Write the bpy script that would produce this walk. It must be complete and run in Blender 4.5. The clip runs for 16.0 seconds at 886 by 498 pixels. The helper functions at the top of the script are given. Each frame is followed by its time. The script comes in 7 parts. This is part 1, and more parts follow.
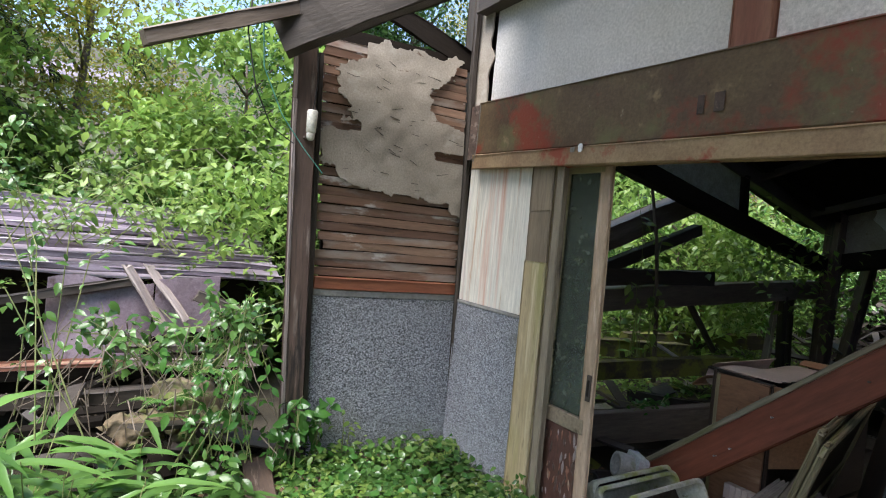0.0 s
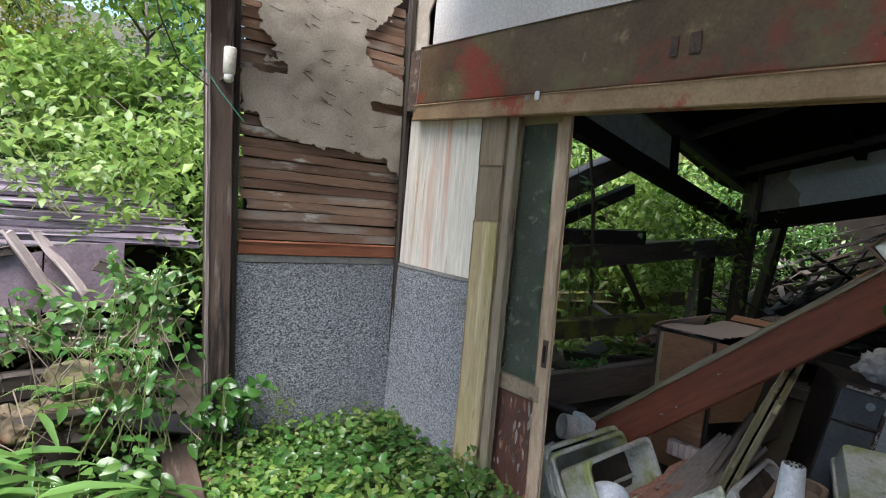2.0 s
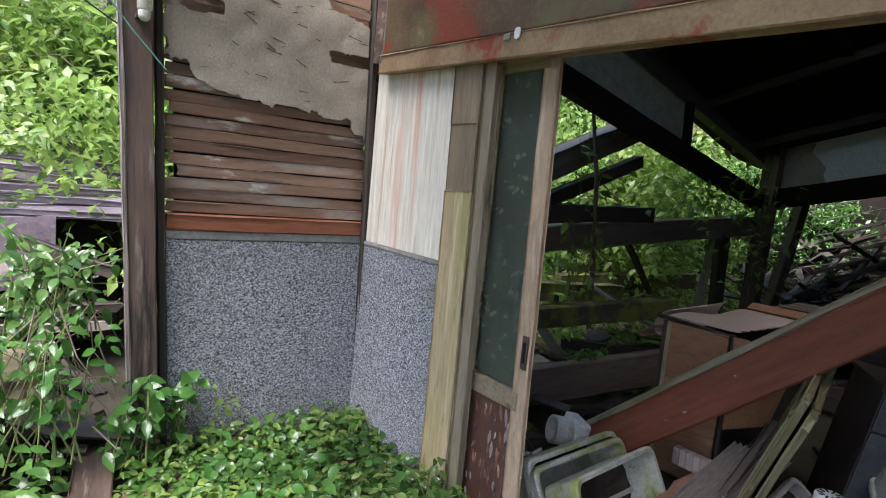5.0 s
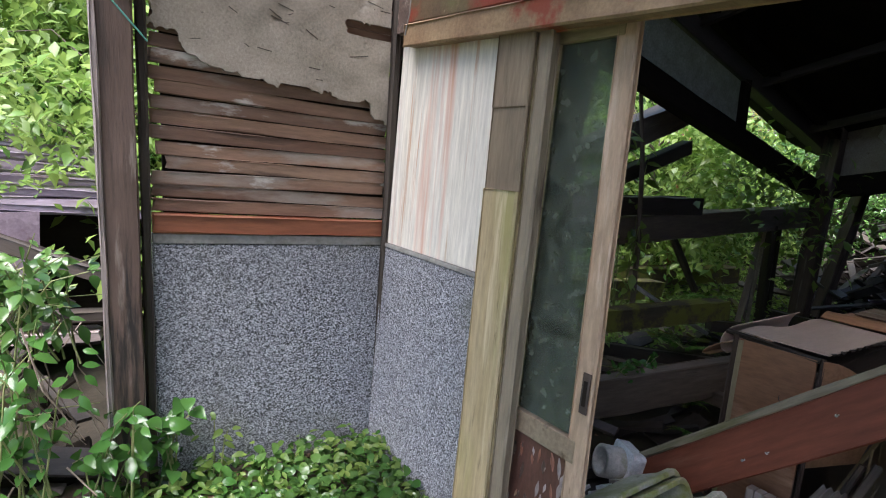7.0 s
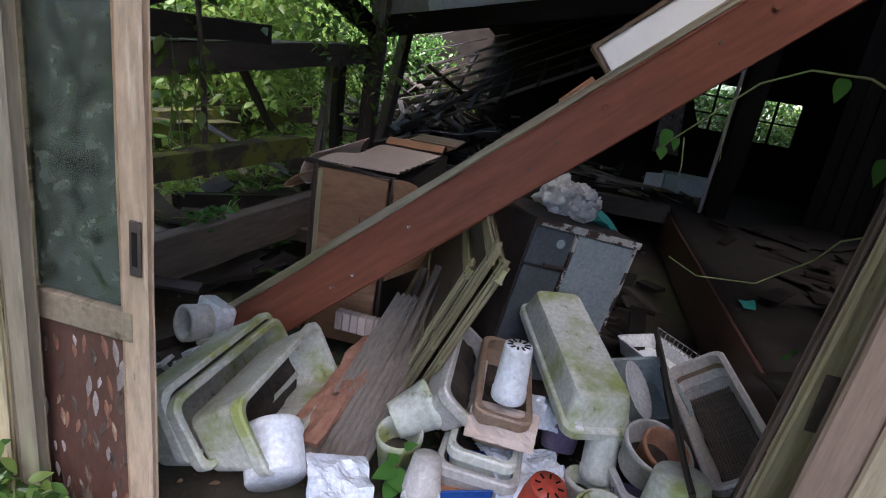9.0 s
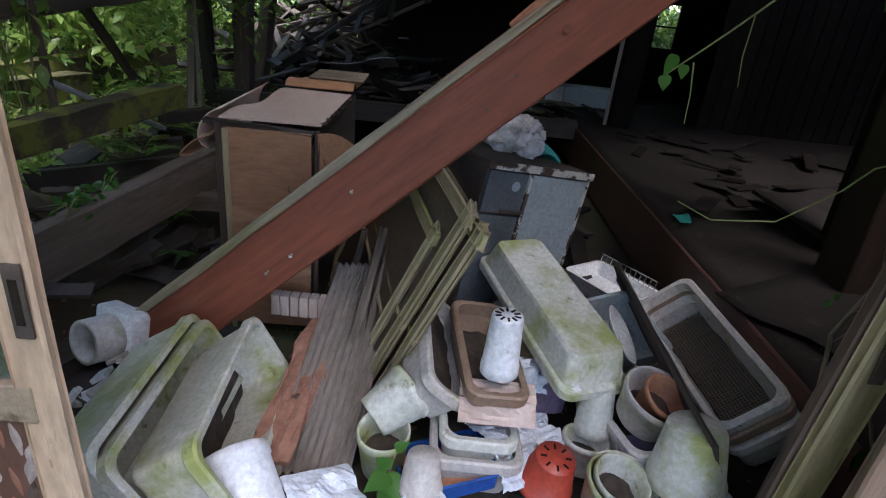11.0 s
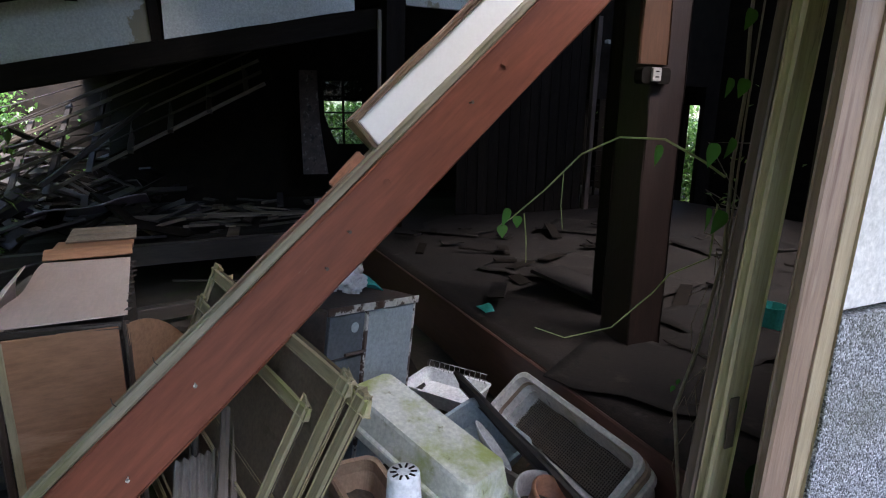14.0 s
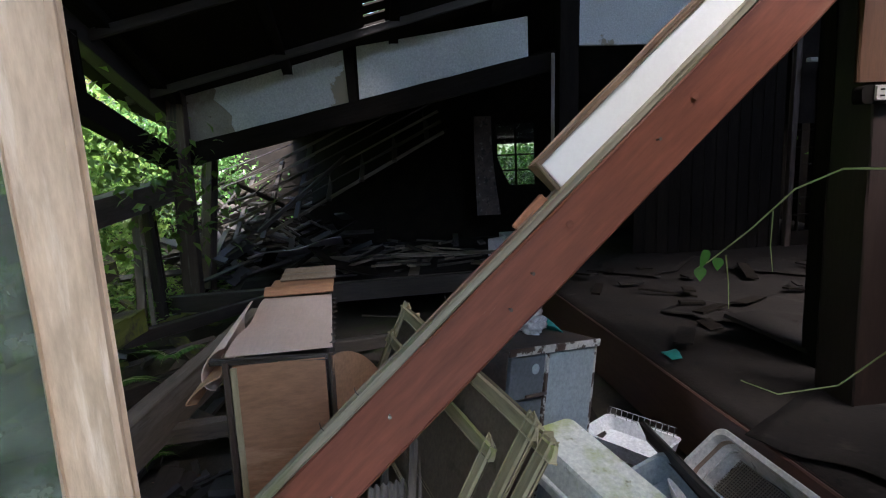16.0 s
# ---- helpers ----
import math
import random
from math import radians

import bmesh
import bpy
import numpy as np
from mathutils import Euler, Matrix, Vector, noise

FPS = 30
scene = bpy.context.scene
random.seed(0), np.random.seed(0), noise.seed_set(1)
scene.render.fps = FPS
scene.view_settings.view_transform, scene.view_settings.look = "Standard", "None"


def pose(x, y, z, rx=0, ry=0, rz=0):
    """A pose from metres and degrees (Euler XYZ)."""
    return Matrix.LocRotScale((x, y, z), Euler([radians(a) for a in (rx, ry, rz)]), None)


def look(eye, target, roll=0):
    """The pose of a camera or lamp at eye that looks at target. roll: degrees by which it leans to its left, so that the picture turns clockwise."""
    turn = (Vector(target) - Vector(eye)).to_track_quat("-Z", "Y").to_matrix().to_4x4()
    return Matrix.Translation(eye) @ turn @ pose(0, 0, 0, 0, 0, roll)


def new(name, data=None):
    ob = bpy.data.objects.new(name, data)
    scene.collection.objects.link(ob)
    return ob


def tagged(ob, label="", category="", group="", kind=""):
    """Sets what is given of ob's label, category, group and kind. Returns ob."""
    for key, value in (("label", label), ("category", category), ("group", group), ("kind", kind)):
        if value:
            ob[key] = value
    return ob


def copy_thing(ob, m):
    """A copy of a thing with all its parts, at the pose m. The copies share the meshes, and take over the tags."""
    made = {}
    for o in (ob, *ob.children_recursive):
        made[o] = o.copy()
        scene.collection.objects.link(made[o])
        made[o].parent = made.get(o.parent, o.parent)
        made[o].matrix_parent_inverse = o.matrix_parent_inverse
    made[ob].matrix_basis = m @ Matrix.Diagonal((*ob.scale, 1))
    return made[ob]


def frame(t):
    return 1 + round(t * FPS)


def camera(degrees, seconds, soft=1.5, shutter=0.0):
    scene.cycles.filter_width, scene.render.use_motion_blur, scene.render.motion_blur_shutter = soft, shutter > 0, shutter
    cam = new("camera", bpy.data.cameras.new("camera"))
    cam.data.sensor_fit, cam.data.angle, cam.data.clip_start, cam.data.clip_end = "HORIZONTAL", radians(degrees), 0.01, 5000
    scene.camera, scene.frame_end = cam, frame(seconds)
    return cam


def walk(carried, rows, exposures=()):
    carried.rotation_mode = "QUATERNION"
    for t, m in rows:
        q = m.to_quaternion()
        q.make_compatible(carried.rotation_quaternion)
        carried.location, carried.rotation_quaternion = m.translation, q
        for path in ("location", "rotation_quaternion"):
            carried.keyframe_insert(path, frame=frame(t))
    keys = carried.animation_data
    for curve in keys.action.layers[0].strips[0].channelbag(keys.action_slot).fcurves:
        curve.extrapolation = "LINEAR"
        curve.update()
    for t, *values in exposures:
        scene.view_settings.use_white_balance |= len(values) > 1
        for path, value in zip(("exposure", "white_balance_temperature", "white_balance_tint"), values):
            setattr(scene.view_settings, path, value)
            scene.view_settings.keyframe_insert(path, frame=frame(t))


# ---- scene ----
cam = camera(75.9, 16.0, 1.1)
PATH = [
    (0, (0.088, -0.116, 1.309), (0.997, 1.665, 1.265), 5.5),
    (0.5, (0.132, 0.042, 1.293), (1.048, 1.82, 1.254), 5.8),
    (1, (0.158, 0.157, 1.291), (1.242, 1.838, 1.265), 5.8),
    (1.5, (0.142, 0.204, 1.278), (1.292, 1.839, 1.206), 5.2),
    (2, (0.121, 0.175, 1.272), (1.272, 1.804, 1.124), 5.2),
    (2.5, (0.171, 0.219, 1.185), (1.319, 1.845, 0.993), 5.0),
    (3, (0.238, 0.333, 1.194), (1.329, 1.996, 0.985), 4.9),
    (3.5, (0.334, 0.356, 1.206), (1.41, 2.029, 1.003), 5.1),
    (4, (0.404, 0.316, 1.216), (1.553, 1.94, 1.014), 5.3),
    (6.3, (0.669, 0.824, 1.288), (1.743, 2.487, 1.004), 5.6),
    (6.5, (0.658, 0.86, 1.293), (1.733, 2.52, 0.993), 5.6),
    (7, (0.728, 0.854, 1.289), (1.802, 2.515, 0.994), 5.6),
    (7.5, (0.876, 0.71, 1.277), (2.251, 2.14, 1.019), 7.1),
    (8, (0.996, 0.852, 1.207), (2.766, 1.741, 0.926), 7.9),
    (8.5, (1.022, 0.992, 1.169), (2.866, 1.612, 0.709), 9.3),
    (8.7, (1.038, 1.01, 1.15), (2.881, 1.572, 0.613), 9.3),
    (10.8, (1.292, 1.319, 1.09), (3.124, 1.469, 0.301), 6.5),
    (11, (1.32, 1.326, 1.122), (3.15, 1.396, 0.32), 6.1),
    (11.5, (1.378, 1.433, 1.154), (3.206, 1.208, 0.373), 5.5),
    (12, (1.399, 1.537, 1.224), (3.235, 1.159, 0.526), 4.5),
    (12.5, (1.404, 1.57, 1.254), (3.257, 1.031, 0.729), 3.7),
    (13, (1.416, 1.582, 1.255), (3.224, 0.882, 0.765), 4.2),
    (13.5, (1.412, 1.573, 1.266), (3.206, 0.832, 0.783), 2.9),
    (14, (1.398, 1.588, 1.29), (3.212, 0.881, 0.831), 0.8),
    (14.5, (1.392, 1.617, 1.335), (3.303, 1.154, 0.97), -1.6),
    (15, (1.412, 1.656, 1.346), (3.369, 1.407, 1.017), -2.1),
    (15.5, (1.424, 1.676, 1.346), (3.393, 1.538, 1.025), -2.4),
    (16, (1.393, 1.635, 1.304), (3.362, 1.493, 0.987), -2.5),
]
EXPOSURES = [(0.0, 1.85, 6500, 12), (4.0, 2.0, 6450, 15), (7.0, 2.15, 6400, 18), (7.5, 2.0, 6400, 20), (8.5, 2.5, 6350, 21), (11.0, 2.7, 6350, 19), (12.0, 2.9, 6350, 20), (13.0, 3.0, 6300, 19), (15.0, 3.0, 6250, 17), (16.0, 3.0, 6250, 16)]
walk(cam, [(t, look(eye, target, roll)) for t, eye, target, roll in PATH], EXPOSURES)

# ---- world and light: an overcast day in the woods ----
world = bpy.data.worlds.new("sky")
scene.world = world
world.use_nodes = True
wn = world.node_tree.nodes
sky = wn.new("ShaderNodeTexSky")
sky.sky_type = "NISHITA"
sky.sun_disc = False
sky.sun_elevation, sky.sun_rotation = radians(63), radians(241)
sky.air_density, sky.dust_density, sky.ozone_density = 1.0, 1.2, 1.2
world.node_tree.links.new(sky.outputs[0], wn["Background"].inputs[0])
wn["Background"].inputs[1].default_value = 0.12
sun = new("sun", bpy.data.lights.new("sun", "SUN"))
sun.data.energy, sun.data.angle, sun.data.color = 3.0, radians(45), (1.0, 0.99, 0.97)
sun.matrix_world = look((-4.5, -2.5, 10), (0, 0, 0))

# ---- materials ----
def surf(name, c1, c2, scale=4.0, stretch=(1, 1, 1), rough=0.7, layers=(), bump=0.25, fine=60.0, metal=0.0, vary=0.12, spec=0.5, island=False, speck=1.0):
    """A weathered surface: two colours mixed at a large and a fine scale, stains as layers of (colour, scale, threshold, softness, stretch)."""
    m = bpy.data.materials.new(name)
    m.use_nodes = True
    n, l = m.node_tree.nodes, m.node_tree.links
    bsdf = n["Principled BSDF"]
    co = n.new("ShaderNodeTexCoord")
    each = n.new("ShaderNodeMath")
    each.operation = "MULTIPLY"
    each.inputs[1].default_value = 37.0
    l.new(n.new("ShaderNodeObjectInfo").outputs["Random"], each.inputs[0])
    shifted = n.new("ShaderNodeVectorMath")
    l.new(co.outputs["Object"], shifted.inputs[0])
    l.new(each.outputs[0], shifted.inputs[1])

    def noise_at(sc, st, detail=6.0, rgh=0.6):
        mp = n.new("ShaderNodeMapping")
        mp.inputs["Scale"].default_value = st
        l.new(shifted.outputs[0], mp.inputs[0])
        t = n.new("ShaderNodeTexNoise")
        t.inputs["Scale"].default_value, t.inputs["Detail"].default_value, t.inputs["Roughness"].default_value = sc, detail, rgh
        l.new(mp.outputs[0], t.inputs[0])
        return t.outputs["Fac"]

    def ramp(src, lo, hi):
        r = n.new("ShaderNodeMapRange")
        r.inputs["From Min"].default_value, r.inputs["From Max"].default_value = lo, hi
        l.new(src, r.inputs["Value"])
        return r.outputs[0]

    def mix(fac, a, b, mode="MIX"):
        x = n.new("ShaderNodeMix")
        x.data_type, x.blend_type = "RGBA", mode
        for src, sock in ((fac, x.inputs[0]), (a, x.inputs[6]), (b, x.inputs[7])):
            if isinstance(src, (float, int)):
                sock.default_value = src
            elif isinstance(src, tuple):
                sock.default_value = (*src, 1)
            else:
                l.new(src, sock)
        return x.outputs[2]

    big = noise_at(scale, stretch)
    grain = noise_at(fine, stretch, 4.0, 0.7)
    col = mix(ramp(big, 0.32, 0.68), c1, c2)
    tone = n.new("ShaderNodeMapRange")
    tone.inputs["To Min"].default_value, tone.inputs["To Max"].default_value = 1 - 0.28 * speck, 1 + 0.25 * speck
    tone.inputs["From Min"].default_value, tone.inputs["From Max"].default_value = 0.25, 0.75
    l.new(grain, tone.inputs[0])
    g = n.new("ShaderNodeCombineColor")
    for i in range(3):
        l.new(tone.outputs[0], g.inputs[i])
    col = mix(1.0, col, g.outputs[0], "MULTIPLY")
    for colour, sc, th, soft, st in layers:
        col = mix(ramp(noise_at(sc, st, 8.0, 0.65), th, th + soft), col, colour)
    if vary:
        if island:
            src = n.new("ShaderNodeNewGeometry").outputs["Random Per Island"]
        else:
            src = n.new("ShaderNodeObjectInfo").outputs["Random"]
        v = n.new("ShaderNodeMapRange")
        v.inputs["To Min"].default_value, v.inputs["To Max"].default_value = 1 - vary, 1 + vary
        l.new(src, v.inputs[0])
        hsv = n.new("ShaderNodeHueSaturation")
        l.new(v.outputs[0], hsv.inputs["Value"])
        l.new(col, hsv.inputs["Color"])
        col = hsv.outputs[0]
    l.new(col, bsdf.inputs["Base Color"])
    rr = n.new("ShaderNodeMapRange")
    rr.inputs["To Min"].default_value, rr.inputs["To Max"].default_value = max(0.05, rough - 0.2), min(1.0, rough + 0.15)
    l.new(big, rr.inputs[0])
    l.new(rr.outputs[0], bsdf.inputs["Roughness"])
    bsdf.inputs["Metallic"].default_value = metal
    bsdf.inputs["Specular IOR Level"].default_value = spec
    if bump:
        b = n.new("ShaderNodeBump")
        b.inputs["Strength"].default_value, b.inputs["Distance"].default_value = bump, 0.004
        l.new(grain, b.inputs["Height"])
        l.new(b.outputs[0], bsdf.inputs["Normal"])
    return m


def leafy(name, c1, c2, gloss=0.35, through_light=0.4):
    """Foliage: colour varied leaf by leaf, some light passes through."""
    m = bpy.data.materials.new(name)
    m.use_nodes = True
    n, l = m.node_tree.nodes, m.node_tree.links
    bsdf, out = n["Principled BSDF"], n["Material Output"]
    geo = n.new("ShaderNodeNewGeometry")
    x = n.new("ShaderNodeMix")
    x.data_type = "RGBA"
    x.inputs[6].default_value, x.inputs[7].default_value = (*c1, 1), (*c2, 1)
    l.new(geo.outputs["Random Per Island"], x.inputs[0])
    co = n.new("ShaderNodeTexCoord")
    t = n.new("ShaderNodeTexNoise")
    t.inputs["Scale"].default_value = 1.3
    l.new(co.outputs["Object"], t.inputs[0])
    hsv = n.new("ShaderNodeHueSaturation")
    v = n.new("ShaderNodeMapRange")
    v.inputs["From Min"].default_value, v.inputs["From Max"].default_value = 0.3, 0.7
    v.inputs["To Min"].default_value, v.inputs["To Max"].default_value = 0.6, 1.35
    l.new(t.outputs["Fac"], v.inputs[0])
    l.new(v.outputs[0], hsv.inputs["Value"])
    l.new(x.outputs[2], hsv.inputs["Color"])
    l.new(hsv.outputs[0], bsdf.inputs["Base Color"])
    bsdf.inputs["Roughness"].default_value = gloss
    tr = n.new("ShaderNodeBsdfTranslucent")
    l.new(hsv.outputs[0], tr.inputs[0])
    ms = n.new("ShaderNodeMixShader")
    ms.inputs[0].default_value = through_light
    l.new(bsdf.outputs[0], ms.inputs[1])
    l.new(tr.outputs[0], ms.inputs[2])
    l.new(ms.outputs[0], out.inputs[0])
    return m


def pebbledash(name):
    """Grey wall render with small black, grey and white stones."""
    m = bpy.data.materials.new(name)
    m.use_nodes = True
    n, l = m.node_tree.nodes, m.node_tree.links
    bsdf = n["Principled BSDF"]
    co = n.new("ShaderNodeTexCoord")
    v = n.new("ShaderNodeTexVoronoi")
    v.inputs["Scale"].default_value = 230.0
    l.new(co.outputs["Object"], v.inputs["Vector"])
    sep = n.new("ShaderNodeSeparateColor")
    l.new(v.outputs["Color"], sep.inputs[0])
    r = n.new("ShaderNodeValToRGB")
    e = r.color_ramp.elements
    e[0].position, e[0].color = 0.0, (0.035, 0.037, 0.043, 1)
    e[1].position, e[1].color = 1.0, (0.62, 0.63, 0.67, 1)
    for p, c in ((0.22, 0.075), (0.45, 0.22), (0.75, 0.38)):
        k = e.new(p)
        k.color = (c, c * 1.02, c * 1.09, 1)
    l.new(sep.outputs[0], r.inputs[0])
    t = n.new("ShaderNodeTexNoise")
    t.inputs["Scale"].default_value, t.inputs["Detail"].default_value = 2.3, 6.0
    l.new(co.outputs["Object"], t.inputs[0])
    k = n.new("ShaderNodeMapRange")
    k.inputs["From Min"].default_value, k.inputs["From Max"].default_value = 0.56, 0.74
    k.inputs["To Max"].default_value = 0.55
    l.new(t.outputs["Fac"], k.inputs[0])
    x = n.new("ShaderNodeMix")
    x.data_type = "RGBA"
    x.inputs[7].default_value = (0.10, 0.105, 0.06, 1)
    l.new(k.outputs[0], x.inputs[0])
    l.new(r.outputs[0], x.inputs[6])
    l.new(x.outputs[2], bsdf.inputs["Base Color"])
    bsdf.inputs["Roughness"].default_value = 0.55
    b = n.new("ShaderNodeBump")
    b.invert = True
    b.inputs["Strength"].default_value, b.inputs["Distance"].default_value = 0.7, 0.004
    l.new(v.outputs["Distance"], b.inputs["Height"])
    l.new(b.outputs[0], bsdf.inputs["Normal"])
    return m


def dirty_glass(name, dirt, amount):
    """Clear glass under a film of grime."""
    m = bpy.data.materials.new(name)
    m.use_nodes = True
    n, l = m.node_tree.nodes, m.node_tree.links
    bsdf, out = n["Principled BSDF"], n["Material Output"]
    bsdf.inputs["Base Color"].default_value = (*dirt, 1)
    bsdf.inputs["Roughness"].default_value = 0.8
    clear, gl, fr, mx, ms = (n.new(k) for k in ("ShaderNodeBsdfTransparent", "ShaderNodeBsdfGlossy", "ShaderNodeFresnel", "ShaderNodeMixShader", "ShaderNodeMixShader"))
    clear.inputs[0].default_value = (0.7, 0.78, 0.74, 1)
    gl.inputs["Roughness"].default_value = 0.06
    fr.inputs[0].default_value = 1.5
    l.new(fr.outputs[0], mx.inputs[0])
    l.new(clear.outputs[0], mx.inputs[1])
    l.new(gl.outputs[0], mx.inputs[2])
    co, t, k = n.new("ShaderNodeTexCoord"), n.new("ShaderNodeTexNoise"), n.new("ShaderNodeMapRange")
    t.inputs["Scale"].default_value, t.inputs["Detail"].default_value = 22.0, 12.0
    k.inputs["From Min"].default_value, k.inputs["From Max"].default_value = 0.38, 0.64
    k.inputs["To Min"].default_value, k.inputs["To Max"].default_value = max(0.04, amount - 0.22), min(1, amount + 0.22)
    l.new(co.outputs["Object"], t.inputs[0])
    l.new(t.outputs["Fac"], k.inputs[0])
    l.new(k.outputs[0], ms.inputs[0])
    l.new(mx.outputs[0], ms.inputs[1])
    l.new(bsdf.outputs[0], ms.inputs[2])
    l.new(ms.outputs[0], out.inputs[0])
    return m


